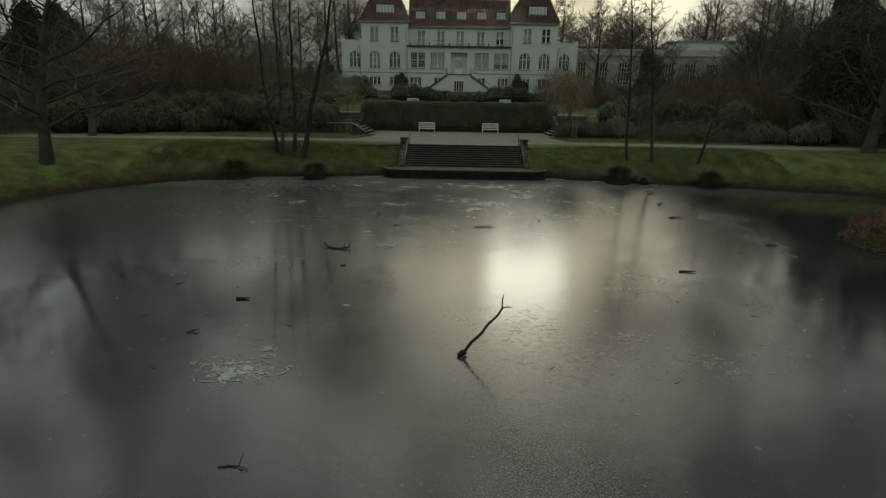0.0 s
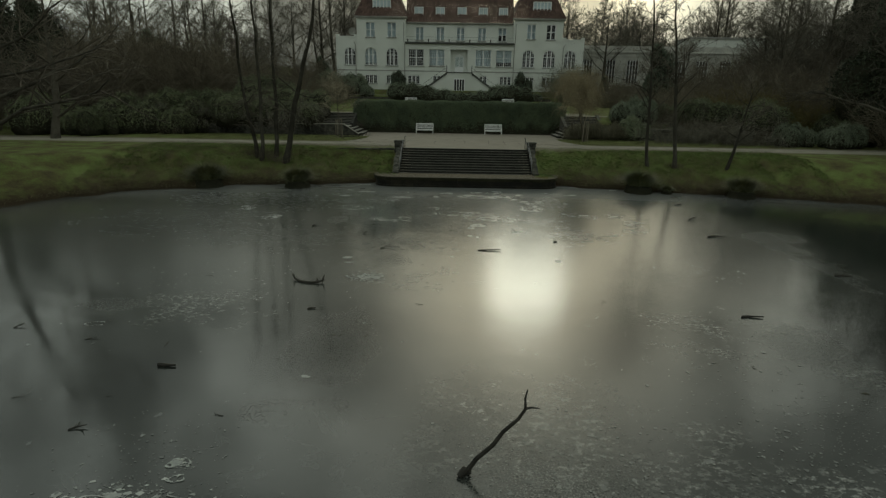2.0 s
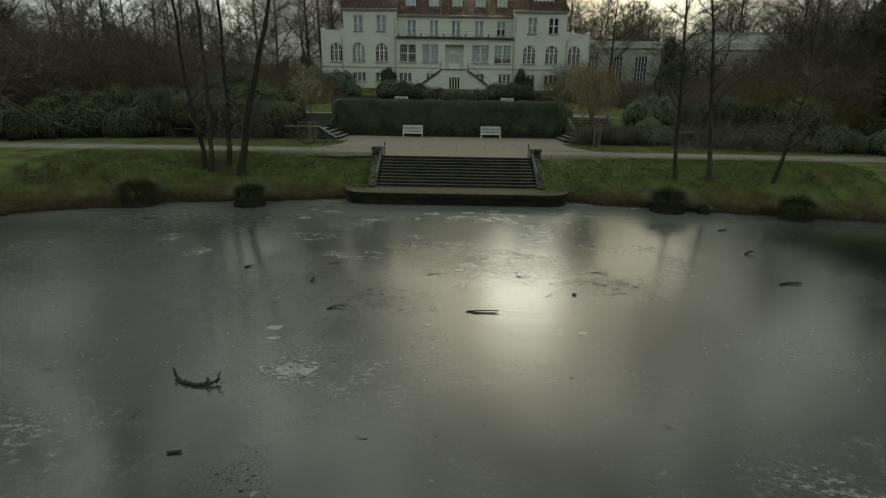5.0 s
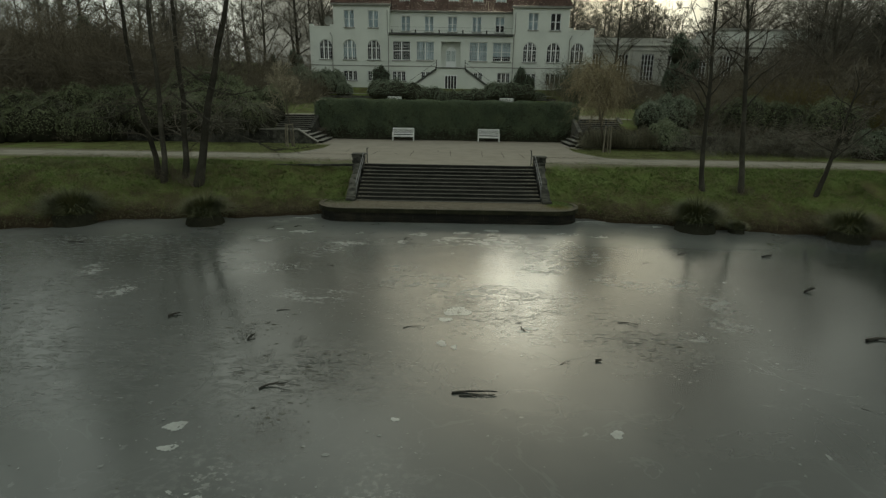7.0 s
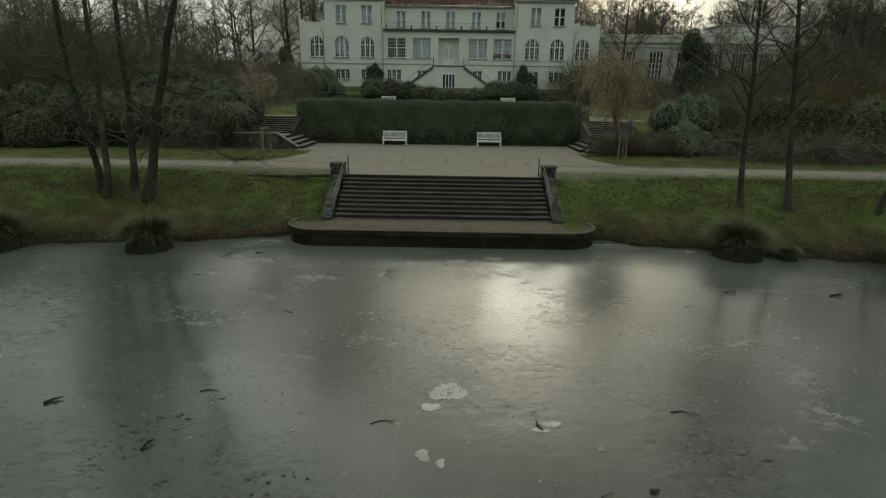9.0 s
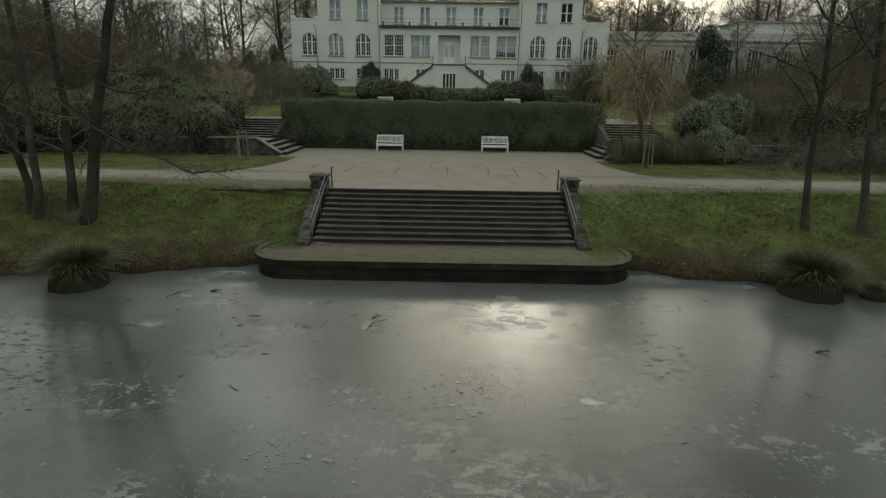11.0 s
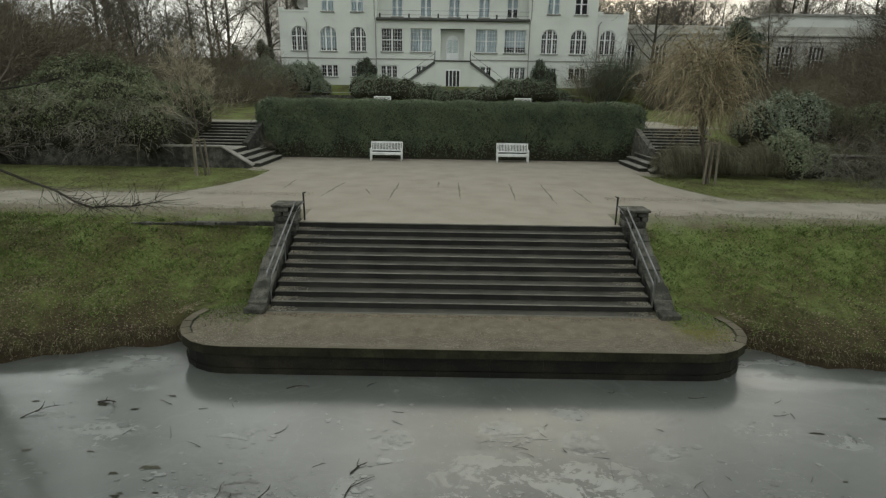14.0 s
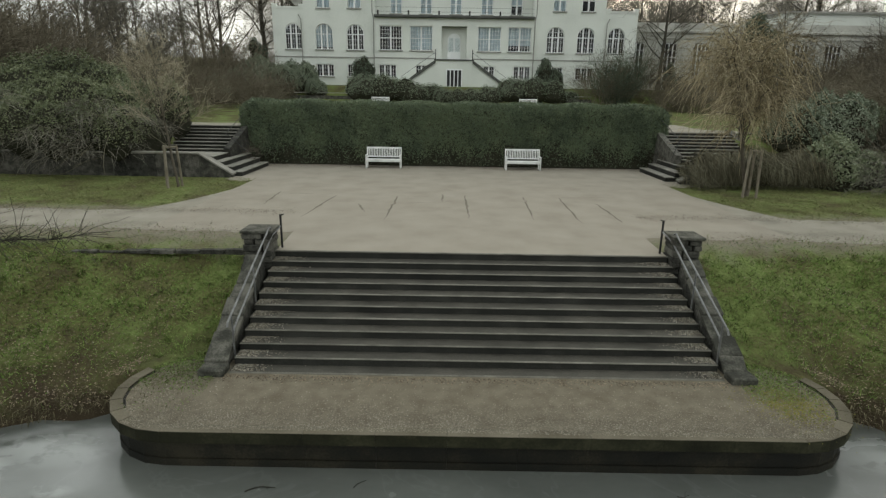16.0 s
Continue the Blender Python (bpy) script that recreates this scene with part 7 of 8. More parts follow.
# broader blades lying every way between the fine ones
n = 120000
gx2, gy2 = nr.uniform(-22, 22, n), nr.uniform(-8.5, 0.4, n)
d = shore_distance(gx2, gy2)
ok = (d > 0.3) & ~((np.abs(gx2) < 5.5) & (gy2 < 2.8)) & ~((gy2 > 1.6) & (gy2 < 4.1)) & ~((np.abs(gx2) < 10.4) & (gy2 > 1.6)) & ~((np.abs(gx2) < 6.45) & (gy2 < -3.0)) & (nr.random(n) < np.clip((d - 0.6) / 1.8, 0.1, 1.0))
gx2, gy2 = gx2[ok], gy2[ok]
v2, f2 = leaf_quads(np.stack([gx2, gy2, ground_z(gx2, gy2) + 0.025], 1), np.tile((0, 0, 1.0), (len(gx2), 1)), 0.06, nr, 0.75, 0.28)
tagged(new("grass", quick_mesh("grass", v2, f2, BLADE)), "broad damp grass blades on the banks", "grass", kind="stuff")


def scatter_leaves(name, x, y, z, size, label, mat, seed):
    rg = np.random.default_rng(seed)
    c = np.stack([x, y, z + 0.012], 1)
    v, f = leaf_quads(c, np.tile((0, 0, 1.0), (len(x), 1)), size, rg, 0.3, 0.65)
    return tagged(new(name, quick_mesh(name, v, f, mat)), label, "leaves", kind="stuff")


# fallen leaves: on the lower banks, the steps' ends and the landing
n = 330000
lx, ly = nr.uniform(-24, 24, n), nr.uniform(-10, 1.0, n)
d = shore_distance(lx, ly)
keep = (d > 0.05) & (nr.random(n) < 0.9 * np.exp(-(d / (1.7 + 0.9 * smooth(7.0, 11.0, np.abs(lx)))) ** 2) + 0.04 + 0.3 * np.clip(np.sin(lx * 0.9 + 1) * np.sin(ly * 1.3 + lx * 0.4), 0, 1) ** 2 + 0.5 * np.exp(-(np.hypot(lx + 14.4, ly + 2.5) / 1.3) ** 2) + 0.45 * smooth(-8.0, -12.0, lx) * smooth(-0.3, -1.2, ly) + 0.4 * np.exp(-(np.hypot(lx - 14.2, ly + 3.0) / 1.5) ** 2)) & (np.abs(lx) > 6.5)
lx, ly = lx[keep], ly[keep]
scatter_leaves("fallen_leaves", lx, ly, ground_z(lx, ly) + 0.045, 0.038, "brown fallen leaves along the waterline", LITTER, 1)
n = 2200
lx, ly = nr.uniform(-22, 22, n), nr.uniform(-7.0, 1.2, n)
ok = (np.abs(lx) > 5.6) & (shore_distance(lx, ly) > 0.3)
lx, ly = lx[ok], ly[ok]
scatter_leaves("fallen_leaves", lx, ly, ground_z(lx, ly) + 0.06, 0.028, "single pale fallen leaves in the bank's grass", GRIT, 21)
n = 9000
k = nr.integers(1, 11, n)
sg = np.where(nr.random(n) < 0.55, -1, 1)
lx = sg * (HALF - 0.03 - np.abs(nr.normal(0, 0.3, n)))
ly = TOP_Y - k * GOING + GOING - nr.random(n) ** 1.6 * 0.27 - 0.02
scatter_leaves("fallen_leaves", lx, ly, -k * RISE, 0.036, "small pale fallen leaves gathered at the ends of the steps", GRIT, 2)
n = 1800
lx, ly = nr.uniform(-4.9, 4.9, n), -3.63 - np.abs(nr.normal(0, 0.13, n))
scatter_leaves("fallen_leaves", lx, ly, np.full(n, PLAT_Z + 0.012), 0.034, "small pale leaves against the lowest step", LITTER, 3)
n = 30000
lx, ly = nr.uniform(-6.2, 6.2, n), -5.36 + np.abs(nr.normal(0, 0.36, n)) * (1 + 1.1 * nr.random(n) ** 3)
ly = np.minimum(ly, -3.6)
ok = np.hypot(np.clip(np.abs(lx) - 5.1, 0, 9), ly + 4.08) < 1.33
lx, ly = lx[ok], ly[ok]
n = len(lx)
scatter_leaves("pebbles", lx, ly, np.full(n, PLAT_Z + 0.012), 0.019, "pale grit and leaves along the landing's kerb", GRIT, 4)

n = 7000
lx, ly = nr.uniform(-6.2, 6.2, n), nr.uniform(-5.3, -3.3, n)
ok = (np.hypot(np.clip(np.abs(lx) - 5.1, 0, 9), ly + 4.08) < 1.2) & (nr.random(n) < 0.12 + 0.8 * np.clip((np.abs(lx) - 4.2) / 1.2, 0, 1)) & ((ly < -3.7) | (np.abs(lx) > 5.3))
lx, ly = lx[ok], ly[ok]
scatter_leaves("pebbles", lx, ly, np.full(len(lx), PLAT_Z + 0.011), 0.03, "grit and small leaves over the landing's gravel", GRIT, 14)
n = 3200
scatter_leaves("moss_patch", 5.5 + nr.normal(0, 0.33, n), -4.3 + nr.normal(0, 0.36, n), np.full(n, PLAT_Z + 0.01), 0.03, "yellow-green moss patch in the gravel", MOSS, 5)

# a spit of red-brown reeds and leaves at the eastern shore
n = 7000
lx, ly = nr.uniform(17.0, 23.5, n), nr.uniform(-27.0, -17.5, n)
d = shore_distance(lx, ly)
ok = (d > -0.35) & (d < 2.6)
lx, ly = lx[ok], ly[ok]
scatter_leaves("fallen_leaves", lx, ly, np.maximum(ground_z(lx, ly), ICE_Z) + 0.03 + 0.25 * nr.random(len(lx)) ** 2, 0.09, "heap of red-brown leaves on the reedy shore", REED, 9)
reeds = brush(38, 0.75, 1.6, 170, REED, "broken red-brown reeds and twigs on the point of the shore", -0.2, 5, 0.012, True)
first(reeds, 18.6, -22.6, 0, 1.0)
put(reeds, 20.4, -21.0, 130, 1.15)
put(reeds, 20.2, -24.4, 250, 1.2)

# straw and dead blades hanging over the edge of the bank
v, f = [], []
rg = random.Random(12)
loop = SHORE + SHORE[:1]
for (ax, ay), (bx, by) in zip(loop, loop[1:]):
    if min(ay, by) < -26:
        continue
    ln = math.hypot(bx - ax, by - ay)
    ox, oy = (by - ay) / ln, -(bx - ax) / ln
    if float(shore_distance((ax + bx) / 2 + ox * 0.5, (ay + by) / 2 + oy * 0.5)) > 0:
        ox, oy = -ox, -oy
    for _ in range(int(ln * (170 if ay > -9 else 70))):
        u, back_off = rg.random(), rg.uniform(0.0, 0.45)
        x = ax + (bx - ax) * u - ox * back_off
        y = ay + (by - ay) * u - oy * back_off
        if abs(x) < 6.5 and y > -5.6:
            continue
        z, reach_out, drop = float(-2.02 + 0.42 * back_off) + rg.uniform(0.0, 0.07), rg.uniform(0.05, 0.2), rg.uniform(0.0, 0.1)
        sx, sy = -oy * 0.008 + rg.gauss(0, 0.004), ox * 0.008
        jx, jy = rg.gauss(0, 0.07), rg.gauss(0, 0.07)
        n0 = len(v)
        mx, my = x + ox * reach_out * 0.6 + jx * 0.5, y + oy * reach_out * 0.6 + jy * 0.5
        v += [(x - sx, y - sy, z), (x + sx, y + sy, z), (mx - sx * 0.7, my - sy * 0.7, z + 0.04), (mx + sx * 0.7, my + sy * 0.7, z + 0.04), (x + ox * reach_out + jx, y + oy * reach_out + jy, max(z - drop, -2.13))]
        f += [(n0, n0 + 1, n0 + 3, n0 + 2), (n0 + 2, n0 + 3, n0 + 4)]
tagged(raw("grass_fringe", v, f, STRAW), "straw-coloured dead grass hanging over the water's edge", "grass", kind="stuff")

n = 26000
lx, ly = np.where(nr.random(n) < 0.5, -1, 1) * nr.uniform(4.9, 6.4, n), nr.uniform(-4.9, -2.9, n)
ok = (nr.random(n) < np.clip(0.1 + 0.75 * (ly + 4.3) / 1.2, 0.04, 1.0)) & (np.hypot(np.abs(lx) - 5.1, ly + 4.08) < 1.3)
lx, ly = lx[ok], ly[ok]
v2, f2 = leaf_quads(np.stack([lx, ly, np.full(len(lx), PLAT_Z + 0.035)], 1), np.tile((0, 0, 1.0), (len(lx), 1)), 0.045, nr, 0.8, 0.25)
tagged(new("grass", quick_mesh("grass", v2, f2, BLADE)), "thin grass creeping over the landing's back corners", "grass", kind="stuff")

# litter on the verges of path and terrace
n = 15000
lx = np.where(nr.random(n) < 0.5, -1, 1) * nr.uniform(5.4, 24, n)
ly = np.where(nr.random(n) < 0.65, 1.2 + nr.normal(0, 0.55, n), 4.15 + nr.normal(0, 0.3, n))
scatter_leaves("fallen_leaves", lx, ly, ground_z(lx, ly) + 0.02, 0.034, "brown leaf litter and grit along the path's verges", LITTER, 7)
n = 3500
lx, ly = nr.uniform(-10, 10, n), HY0 - np.abs(nr.normal(0, 0.35, n))
scatter_leaves("fallen_leaves", lx, ly, np.full(n, 0.012), 0.04, "brown fallen leaves along the foot of the hedge", LITTER, 8)

n = 16000
lx = np.where(nr.random(n) < 0.5, -1, 1) * nr.uniform(5.3, 24, n)
ly = np.where(nr.random(n) < 0.6, 1.75 + nr.normal(0, 0.32, n), 4.1 + nr.normal(0, 0.22, n))
scatter_leaves("pebbles", lx, ly, ground_z(lx, ly) + 0.012, 0.026, "pale gravel strayed from the path onto its verges", GRIT, 17)

# dark blocks that draw the shadow line of the turf ledge above the bank
edge = thing("edging", "dark strip drawing the turf ledge's shadow at the bank's head", "edging", kind="structure")
for i in range(8):
    x0 = -5.45 - 0.62 * i
    part("edge_stone", boxed(x0 - 0.6, x0, 0.02 * (i % 3) - 0.015 * i, 0.14 + 0.02 * (i % 3), -0.2, -0.06 - 0.012 * i - 0.014 * (i % 3), 0.01), STONE, edge)

# scratched lines in the terrace gravel
for i, (xa, ya, xb, yb) in enumerate(((-6.9, 7.75, -6.8, 5.3), (-6.75, 7.4, -4.65, 7.35), (-4.68, 7.1, -5.05, 3.4), (-2.4, 7.2, -2.5, 3.2), (-0.75, 7.7, -0.74, 6.2), (-2.4, 7.2, -0.9, 7.25), (0.1, 7.5, 0.12, 3.4),
                                      (-0.8, 5.22, -0.37, 5.26), (2.26, 7.37, 2.09, 3.5), (3.6, 7.26, 3.45, 3.0), (4.72, 6.27, 4.74, 3.1), (3.7, 7.4, 5.8, 7.6), (-3.6, 5.6, -3.2, 4.2), (-1.9, 5.9, -0.2, 6.3))):
    rg = random.Random(i)
    v, f = [], []
    L = math.hypot(xb - xa, yb - ya)
    px, py = -(yb - ya) / L, (xb - xa) / L
    m = 14
    for k in range(m + 1):
        u = k / m
        wd = (0.012 + 0.02 * rg.random()) * (0.25 + 1.2 * math.sin(math.pi * min(1, u + 0.08)) ** 0.6) * (0.4 if abs(xb - xa) > abs(yb - ya) else 1)
        j = rg.gauss(0, 0.02)
        x, y = xa + (xb - xa) * u + px * j, ya + (yb - ya) * u + py * j
        v += [(x - px * wd, y - py * wd, 0.017), (x + px * wd, y + py * wd, 0.017)]
        if k:
            f.append((2 * k - 2, 2 * k, 2 * k + 1, 2 * k - 1))
    tagged(raw("scratch_mark", v, f, MARK), "dark line scratched into the gravel", "mark", "scratched lines")


# ---- things frozen into the ice ----
def stick(x, y, length, r, rz, label="dark wet stick frozen into the ice", rise=0.0, forks=0, seed=0, bow=0.15):
    rg = random.Random(seed)
    b = thing("stick", label, "stick", (x, y, ICE_Z), rz)
    t = Tubes()
    pts = [Vector((length * (u - 0.5), bow * length * math.sin(math.pi * u) + rg.gauss(0, 0.012 * length), r * 0.6 + rise * u)) for u in np.linspace(0, 1, 7)]
    t.stem(pts, [r * (1 - 0.09 * k) for k in range(7)], 6)
    for _ in range(forks):
        q, e = along(pts, rg.uniform(0.25, 0.9))
        tp = wander(rg, q, e + Vector((rg.gauss(0, 0.7), rg.gauss(0, 0.7), abs(rg.gauss(0.4, 0.4)))), length * rg.uniform(0.2, 0.5), 3, 0.2, 0.0)
        t.stem(tp, [r * 0.6, r * 0.5, r * 0.35, r * 0.2], 5)
    raw("wood", t.v, t.f, DRIFT, b)
    return b


fork = thing("branch", "forked dark branch standing slantwise out of the ice", "branch", (-0.8, -34.76, ICE_Z))
t = Tubes()
t.stem([(-0.02, 0, -0.05), (0.05, 0, 0.12), (0.2, 0.02, 0.34), (0.46, 0.0, 0.62), (0.62, 0.03, 0.86), (0.85, 0.0, 1.12), (0.96, 0, 1.32)], [0.05, 0.045, 0.04, 0.038, 0.034, 0.03, 0.026], 7)
t.stem([(0.96, 0, 1.32), (0.95, 0.02, 1.5), (0.98, 0.02, 1.66)], [0.024, 0.018, 0.01], 6)
t.stem([(0.96, 0, 1.32), (1.06, -0.02, 1.36), (1.19, -0.03, 1.35)], [0.022, 0.017, 0.01], 6)
t.stem([(0.46, 0, 0.62), (0.5, 0.05, 0.72)], [0.02, 0.012], 5)
t.stem([(-0.1, -0.05, 0.03), (0.0, 0.02, 0.1), (0.1, 0.06, 0.04)], [0.05, 0.075, 0.04], 7)
raw("wood", t.v, t.f, DRIFT, fork)
stick(0.57, -20.86, 0.95, 0.026, 2, "bow-shaped dark branch lying on the ice", 0.04, 0, 1, 0.06)
stick(0.62, -20.94, 0.75, 0.018, 4, "thin dark stick on the ice", 0.02, 0, 2, -0.01)
stick(-7.68, -31.18, 0.42, 0.05, -3, "short thick dark log on the ice", 0.01, 0, 3, 0.01)
stick(-8.13, -33.67, 0.32, 0.018, 20, "tangle of dark twigs frozen into the ice", 0.05, 7, 33, 0.05)
stick(-5.18, -27.5, 0.24, 0.034, 12, "small dark log on the ice", 0.01, 0, 34, 0.01)
stick(-10.3, -29.85, 0.3, 0.014, 15, "thin dark twig on the ice", 0.02, 2, 35)
stick(-12.66, -29.2, 0.25, 0.016, 40, "dark tangled twigs on the ice", 0.06, 4, 36)
stick(11.76, -14.2, 0.34, 0.05, 8, "dark knotted stump of wood on the ice", 0.1, 2, 37, 0.1)
stick(13.37, -23.4, 0.5, 0.045, -12, "dark log at the edge of the clear ice", 0.02, 1, 38, 0.03)
stick(3.57, -19.3, 0.14, 0.04, 5, "short dark stub on the ice", 0.02, 0, 39, 0.0)
stick(-3.7, -20.78, 0.5, 0.025, 12, "crooked dark branch lying on the ice", 0.06, 2, 40, 0.2)
drift = thing("driftwood", "bowed dark driftwood with stubs standing up from the ice", "driftwood", (-5.9, -25.1, ICE_Z))
t = Tubes()
t.stem([(-0.6, 0.32, 0.16), (-0.5, 0.18, 0.06), (-0.25, -0.05, 0.03), (0.1, -0.16, 0.03), (0.4, -0.14, 0.05), (0.56, 0.0, 0.1)], [0.022, 0.034, 0.04, 0.04, 0.036, 0.025], 7)
for x, y, h, lean in ((-0.46, 0.14, 0.24, -0.06), (-0.2, -0.08, 0.12, 0.05), (0.3, -0.14, 0.2, 0.06), (0.5, -0.06, 0.3, 0.1), (0.42, -0.12, 0.16, -0.08)):
    t.stem([(x, y, 0.03), (x + lean * 0.5, y, h * 0.6), (x + lean, y + 0.02, h)], [0.026, 0.02, 0.01], 5)
raw("wood", t.v, t.f, DRIFT, drift)
stick(7.9, -27.5, 0.62, 0.04, -3, "short dark log on the ice", 0.02, 0, 5, 0.03)
stick(11.25, -17.9, 0.7, 0.05, 0, "dark log on the ice", 0.03, 0, 6)
stick(9.3, -10.1, 0.32, 0.022, -12, "short dark branch frozen into the ice", 0.05, 2, 8)
stick(12.6, -10.2, 0.42, 0.04, 5, "dark knotted wood frozen into the ice", 0.03, 2, 9, 0.05)
rg = random.Random(99)
for i in range(90):
    x, y = rg.uniform(-22, 18), rg.choice((rg.uniform(-36, -6), rg.uniform(-14, -5.6), rg.uniform(-20, -5.6)))
    if float(shore_distance(x, y)) > -0.4 or (abs(x) < 6.6 and y > -5.6):
        continue
    stick(x, y, rg.uniform(0.1, 0.38), rg.uniform(0.004, 0.009), rg.uniform(0, 180), "small dark twig frozen into the ice", rg.uniform(0, 0.04), rg.choice((0, 0, 1, 2)), i, rg.uniform(-0.2, 0.2))


def floe(x, y, rx, ry, seed, label="patch of white refrozen ice on the grey pond"):
    rg = random.Random(seed)
    k = 44
    ph = [rg.uniform(0, 6) for _ in range(3)]
    v = []
    for i in range(k):
        a = math.tau * i / k
        q = 1 + 0.2 * math.sin(2 * a + ph[0]) + 0.13 * math.sin(3 * a + ph[1]) + 0.06 * math.sin(5 * a + ph[2]) + 0.04 * math.sin(11 * a + ph[1]) + rg.uniform(-0.1, 0.1)
        v.append((0.75 * rx * q * math.cos(a), 0.75 * ry * q * math.sin(a), 0.006))
    o = tagged(raw("ice_patch", v, [tuple(range(k))], WHITEICE), label, "ice")
    o.location = (x, y, ICE_Z)
    return o


# white refrozen patches
for i, (x, y, rx, ry) in enumerate(((-5.05, -22.2, 0.3, 0.16), (-4.88, -22.85, 0.2, 0.13), (3.15, -22.2, 0.17, 0.16), (0.3, -16.4, 0.42, 0.5), (-0.06, -17.0, 0.22, 0.2), (-0.15, -18.5, 0.17, 0.2), (0.16, -18.7, 0.12, 0.13),
                                    (-1.0, -21.85, 0.1, 0.09), (2.24, -17.5, 0.22, 0.14), (-4.34, -31.52, 0.13, 0.09), (3.05, -12.5, 0.3, 0.14), (2.0, -17.7, 0.2, 0.1))):
    floe(x, y, rx, ry, i)


def rim(x, y, rx, ry, seed):
    """The frozen froth line round a thawed patch."""
    rg = random.Random(seed)
    k, v, f = 60, [], []
    for i in range(k):
        a = math.tau * i / k
        q = 1 + 0.25 * math.sin(2 * a + 1) + 0.12 * math.sin(5 * a + seed) + rg.uniform(-0.05, 0.05)
        w = rg.uniform(0.002, 0.02) * (1.2 + math.sin(3 * a + seed))
        for e in (q - w / rx, q + w / rx):
            v.append((rx * e * math.cos(a), ry * e * math.sin(a), 0.014))
        j = (i + 1) % k
        f.append((2 * i, 2 * i + 1, 2 * j + 1, 2 * j))
    o = tagged(raw("froth_rim", v, f, WHITEICE), "white froth line frozen round a clear patch of ice", "ice")
    o.location = (x, y, ICE_Z)


rim(-6.1, -35.8, 0.85, 0.55, 1)
rim(-5.75, -34.6, 0.15, 0.14, 2)
rim(-5.6, -35.0, 0.1, 0.1, 3)
rim(-10.8, -28.9, 0.2, 0.15, 4)
rim(-4.0, -24.5, 0.5, 0.4, 5)


def flakes(name, zones, size, z, mat, label, seed, stretch=1.0, sides=7):
    """Many small irregular flat flakes spread over soft-edged zones: x, y, half-widths and a count."""
    rg = np.random.default_rng(seed)
    v, f = [], []
    for x, y, rx, ry, count in zones:
        count = int(count * 1.7)
        px, py = x + rg.normal(0, 0.5, count) * rx, y + rg.normal(0, 0.5, count) * ry
        ok = (shore_distance(px, py) < -0.12) & ~((np.abs(px) < 6.55) & (py > -5.5))
        for cx, cy in zip(px[ok], py[ok]):
            s = size * rg.lognormal(0, 0.55)
            an = np.sort(rg.uniform(0, math.tau, sides))
            q = s * rg.uniform(0.5, 1.1, sides)
            n0, zz = len(v), z + rg.uniform(0, 0.005)
            v += [(cx + a * math.cos(b) * stretch, cy + a * math.sin(b), zz) for a, b in zip(q, an)]
            f.append(tuple(range(n0, n0 + sides)))
    return tagged(raw(name, v, f, mat), label, "ice", kind="stuff")


flakes("frost_flakes", [(1.2, -35.2, 2.4, 2.6, 420), (7.0, -30.0, 2.6, 1.8, 160), (5.3, -34.6, 2.0, 1.6, 160), (-6.3, -34.4, 1.6, 1.4, 110), (-1.5, -15.8, 3.2, 2.2, 260), (1.8, -16.2, 3.4, 2.4, 320), (-4.8, -16.6, 2.2, 1.4, 160),
                        (-0.2, -13.4, 3.0, 2.4, 140), (3.4, -10.9, 1.2, 2.2, 120), (8.2, -15.2, 1.4, 2.6, 160), (5.0, -13.2, 2.2, 1.6, 120), (-3.4, -22.8, 3.4, 1.6, 120), (-9.5, -25.5, 3.4, 3.0, 140), (8.6, -23.4, 1.8, 2.0, 120),
                        (1.5, -7.6, 3.4, 1.2, 110), (-3.4, -7.2, 3.4, 1.2, 60), (5.5, -8.6, 2.4, 1.4, 40), (0.0, -20.0, 16, 16, 60), (-8.0, -12.0, 8, 5, 70)],
       0.021, ICE_Z + 0.004, FROST, "small white frost flakes on the grey ice", 5)
flakes("ice_debris", [(-9.1, -12.3, 1.4, 1.4, 50), (5.0, -10.2, 0.9, 1.4, 26), (-5.2, -10.4, 1.2, 0.5, 30), (4.9, -18.4, 0.8, 1.0, 90), (-4.8, -23.8, 4.0, 1.6, 30), (-10.5, -28.5, 1.8, 0.7, 40), (8.9, -31.6, 0.9, 1.0, 90), (-3.9, -29.2, 0.9, 2.0, 120), (-2.9, -20.2, 0.9, 1.0, 110), (-3.3, -22.0, 0.7, 1.2, 170),
                      (-5.65, -18.8, 0.2, 0.6, 30), (0.0, -12.6, 2.4, 0.7, 30), (14.8, -18.0, 2.6, 4.5, 320), (-5.1, -18.1, 0.5, 0.8, 60), (-3.7, -18.6, 0.2, 0.5, 30), (-4.3, -19.5, 0.3, 0.5, 30), (-12.0, -9.0, 5.0, 2.6, 60), (6.0, -30.0, 0.8, 0.8, 40), (0.0, -22.0, 18.0, 12.0, 60)],
       0.009, ICE_Z + 0.006, WEED, "dark leaves and weed frozen into the ice", 6, 1.9)
flakes("leaf_slivers", [(-14.0, -8.5, 9.0, 2.0, 26), (-7.0, -6.6, 4.0, 0.6, 7), (8.0, -7.2, 6.0, 1.4, 10), (-18.0, -13.0, 4.0, 4.0, 14)],
       0.022, ICE_Z + 0.006, WEED, "dark slivers of wet leaves on the ice along the shore", 41, 2.6, 8)
flakes("weed_shreds", [(-9.1, -12.3, 1.6, 1.6, 110), (-12.5, -11.0, 6.0, 3.0, 70), (-5.0, -18.2, 1.2, 1.6, 60), (-2.9, -20.0, 1.2, 1.4, 50), (4.9, -18.4, 1.0, 1.0, 60)],
       0.009, ICE_Z + 0.006, WEED, "fine dark shreds of weed frozen into the ice", 42, 2.4, 7)
stick(-4.9, -39.25, 0.55, 0.018, -8, "thin forked twig on the ice", 0.02, 1, 20)
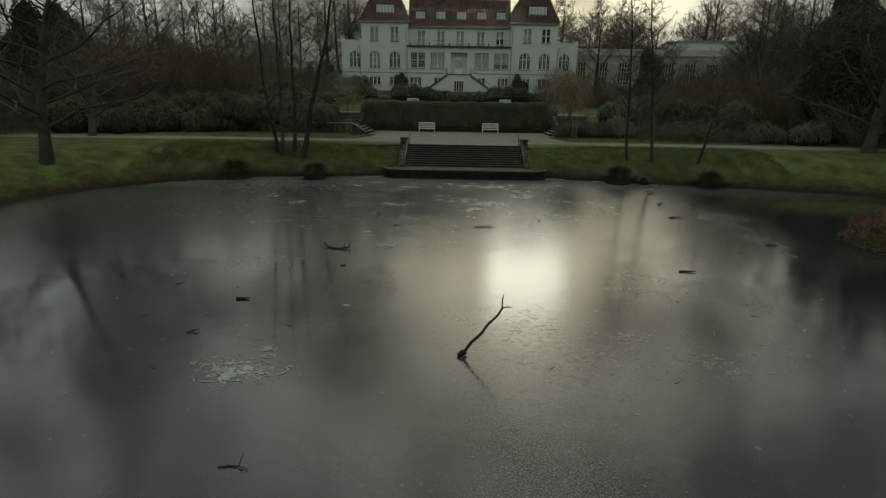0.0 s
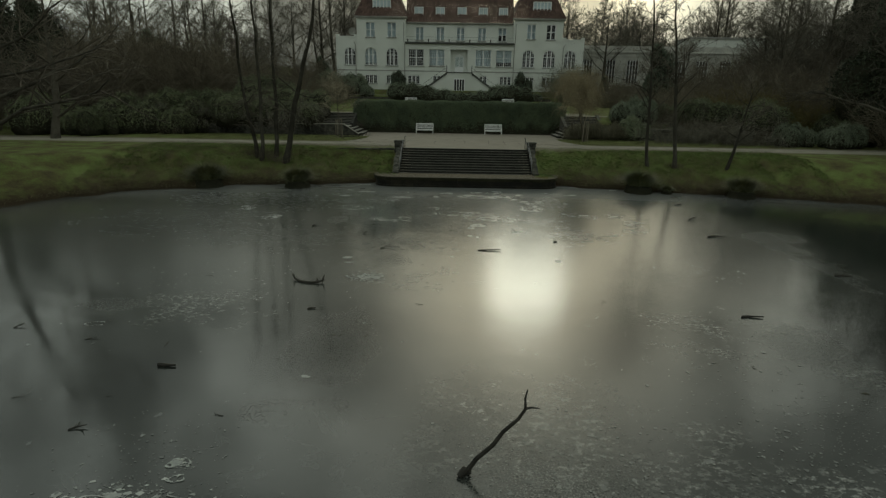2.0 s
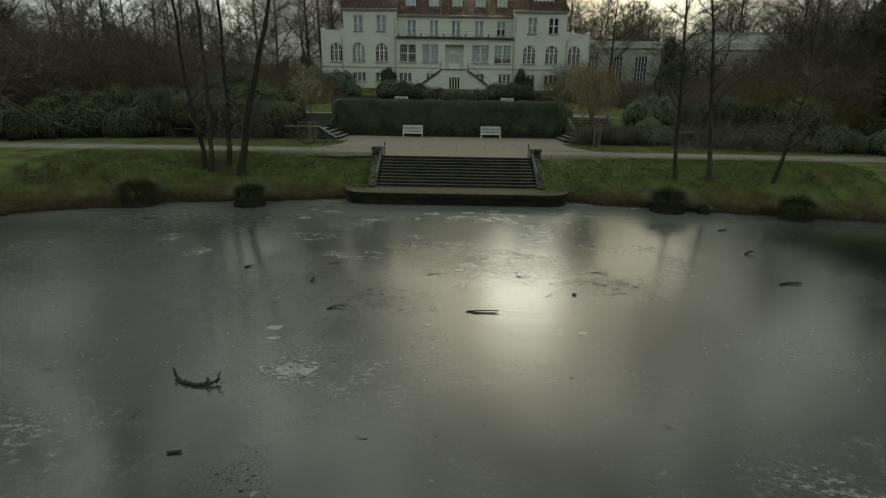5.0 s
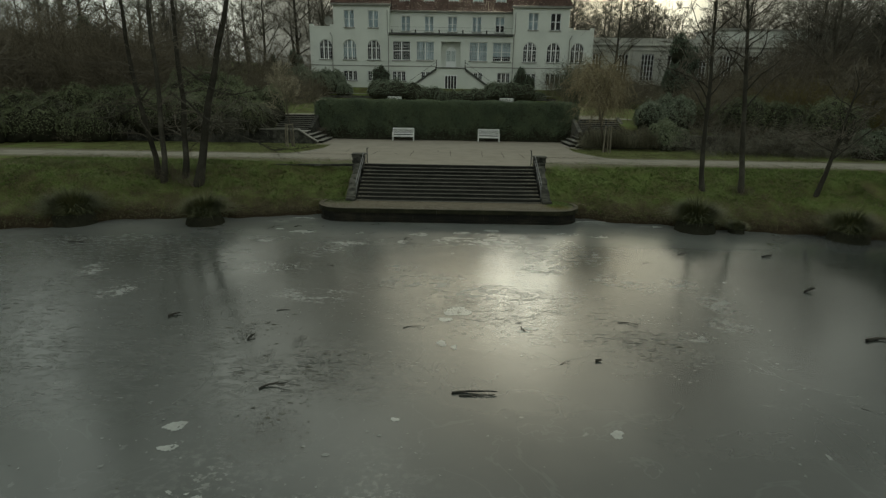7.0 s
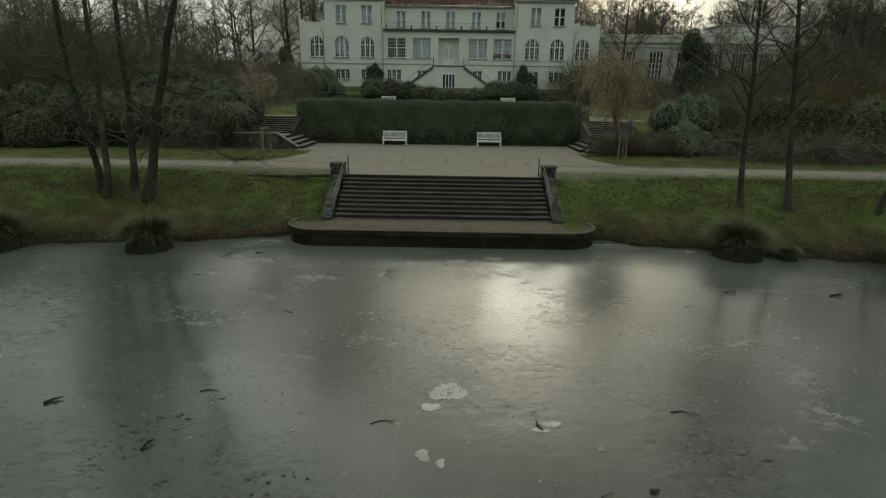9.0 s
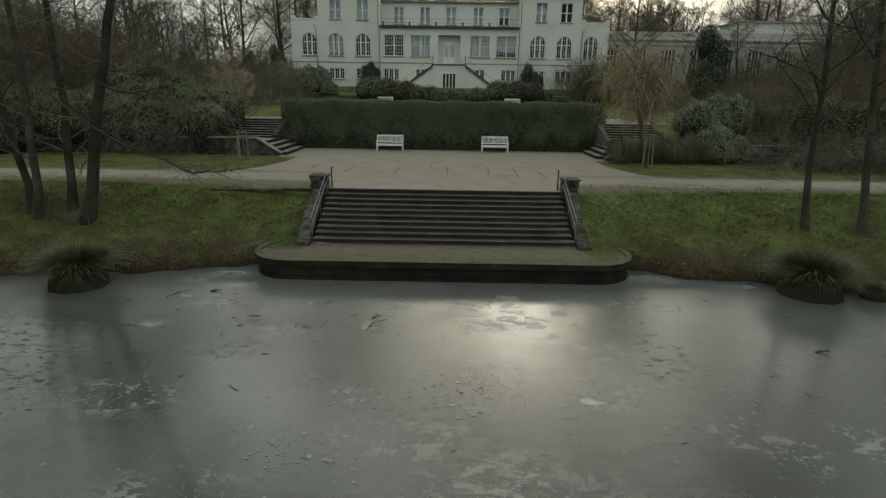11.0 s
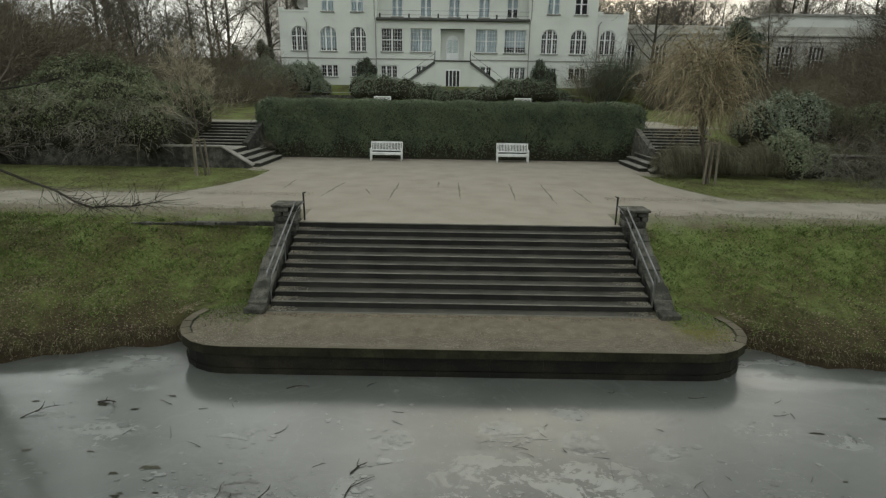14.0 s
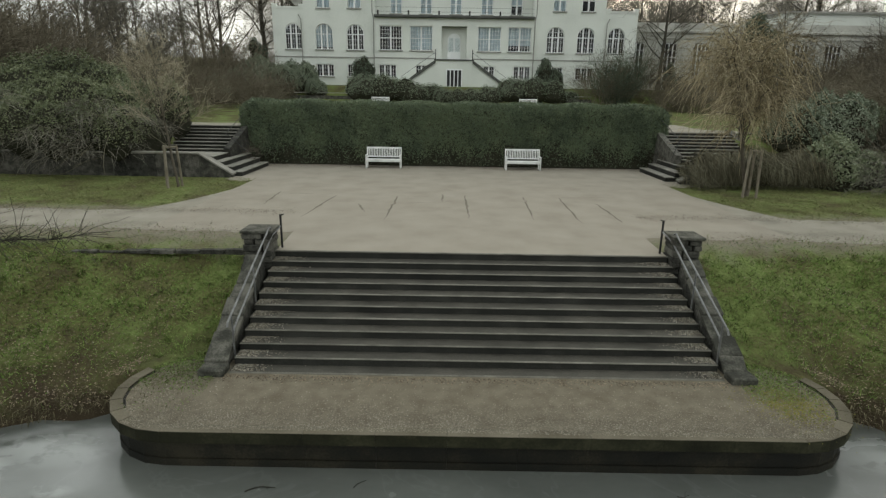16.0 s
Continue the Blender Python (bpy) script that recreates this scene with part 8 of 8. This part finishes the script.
stick(-4.95, -18.4, 0.26, 0.03, 70, "dark twig frozen into the ice", 0.05, 2, 21)
stick(4.95, -17.1, 0.55, 0.013, -18, "thin dark twig on the ice", 0.03, 2, 22)
stick(-0.97, -17.57, 0.42, 0.012, 12, "thin dark twig lying on the ice", 0.01, 1, 51)
stick(-4.67, -16.56, 0.36, 0.014, 8, "thin dark twig lying on the ice", 0.01, 0, 52)
stick(2.76, -19.44, 0.3, 0.009, 25, "thin dark twig on the ice", 0.02, 1, 53)
stick(2.02, -17.55, 0.3, 0.024, 105, "curled dark leaf stalk on the ice", 0.02, 0, 54)
stick(-15.0, -9.85, 0.6, 0.04, 3, "dark half-sunk log on the ice", 0.01, 0, 55, 0.03)
stick(-1.77, -8.37, 0.34, 0.016, 50, "dark wet leaf and stalk on the ice", 0.02, 1, 56, 0.1)
stick(-7.55, -17.05, 0.32, 0.035, 40, "short dark stick frozen into the ice", 0.03, 2, 23)
stick(-1.7, -8.9, 0.8, 0.011, 55, "thin curved dark twig lying on the ice", 0.02, 1, 24)

flakes("weed_streaks", [(-12.0, -9.5, 7.0, 3.0, 160), (-14.0, -15.0, 6.0, 4.0, 30), (13.6, -20.5, 0.8, 3.6, 160), (11.0, -8.0, 6.0, 2.0, 30)],
       0.012, ICE_Z + 0.0055, WEED, "dark streaks of weed and leaves frozen flat into the ice", 12, 4.0, 8)
flakes("frost_flakes", [(0.8, -38.2, 1.6, 3.8, 1100), (1.3, -34.5, 1.9, 2.2, 800), (6.5, -33.0, 2.4, 2.0, 500), (1.5, -16.0, 4.5, 2.2, 650), (6.0, -28.0, 1.8, 2.0, 260), (-6.1, -35.8, 1.2, 0.75, 700), (-4.0, -24.5, 0.6, 0.5, 420), (0.3, -16.4, 0.5, 0.4, 260), (-5.7, -34.7, 0.3, 0.3, 60), (2.6, -10.0, 1.4, 0.8, 220), (-3.0, -9.0, 1.6, 0.5, 160)],
       0.011, ICE_Z + 0.004, FROST, "fine white frost crystals on the grey ice", 15, 1.3, 6)
rg = random.Random(123)
for i in range(38):
    x, y = rg.uniform(-9.5, 7.5), rg.uniform(-10.0, -6.0)
    if float(shore_distance(x, y)) > -0.4:
        continue
    stick(x, y, rg.uniform(0.1, 0.3), rg.uniform(0.003, 0.007), rg.uniform(0, 180), "small dark twig frozen into the grey ice", rg.uniform(0.0, 0.03), rg.choice((0, 1, 1, 2)), 300 + i, rg.uniform(-0.12, 0.12))
stick(-7.9, -7.0, 0.6, 0.01, 25, "tangle of dark twigs frozen in at the shore", 0.12, 7, 31)
stick(-6.9, -6.6, 0.4, 0.02, -10, "dark twig frozen into the white ice", 0.05, 3, 32)
stick(-3.4, -5.9, 0.45, 0.012, 8, "thin dark twig on the ice before the landing", 0.02, 1, 33)
stick(-1.9, -5.75, 0.22, 0.01, 35, "pale thin twig on the ice before the landing", 0.03, 0, 34)
flakes("frost_flakes", [(-0.6, -13.0, 1.7, 1.0, 260), (0.9, -11.6, 1.2, 0.8, 160), (0.5, -15.7, 0.6, 0.5, 220), (2.6, -12.6, 1.6, 0.9, 120), (-2.2, -14.2, 1.4, 0.7, 140)],
       0.015, ICE_Z + 0.0045, FROST, "lacy white crust of frost on the ice", 19, 1.4, 7)
flakes("frost_flakes", [(-1.65, -8.85, 0.2, 0.6, 22), (2.1, -7.7, 0.5, 0.3, 18), (0.7, -7.5, 0.9, 0.25, 33), (3.3, -7.8, 0.5, 0.25, 16), (-1.4, -7.5, 0.5, 0.3, 16), (-3.9, -7.5, 0.5, 0.3, 14), (-6.6, -7.3, 0.8, 0.35, 22), (4.4, -9.4, 0.9, 0.5, 14), (-4.6, -8.6, 0.8, 0.3, 13), (0.6, -9.0, 1.2, 0.3, 12), (5.6, -10.8, 0.8, 0.5, 11)],
       0.022, ICE_Z + 0.0048, FROST, "pale wet flakes of refrozen ice near the landing", 23, 2.2, 9)
flakes("frost_flakes", [(-4.0, -24.5, 0.55, 0.42, 150), (-6.1, -35.8, 0.9, 0.55, 230), (-5.75, -34.6, 0.15, 0.12, 14)],
       0.028, ICE_Z + 0.005, WHITEICE, "broken white crust inside the froth lines", 27, 1.4, 8)
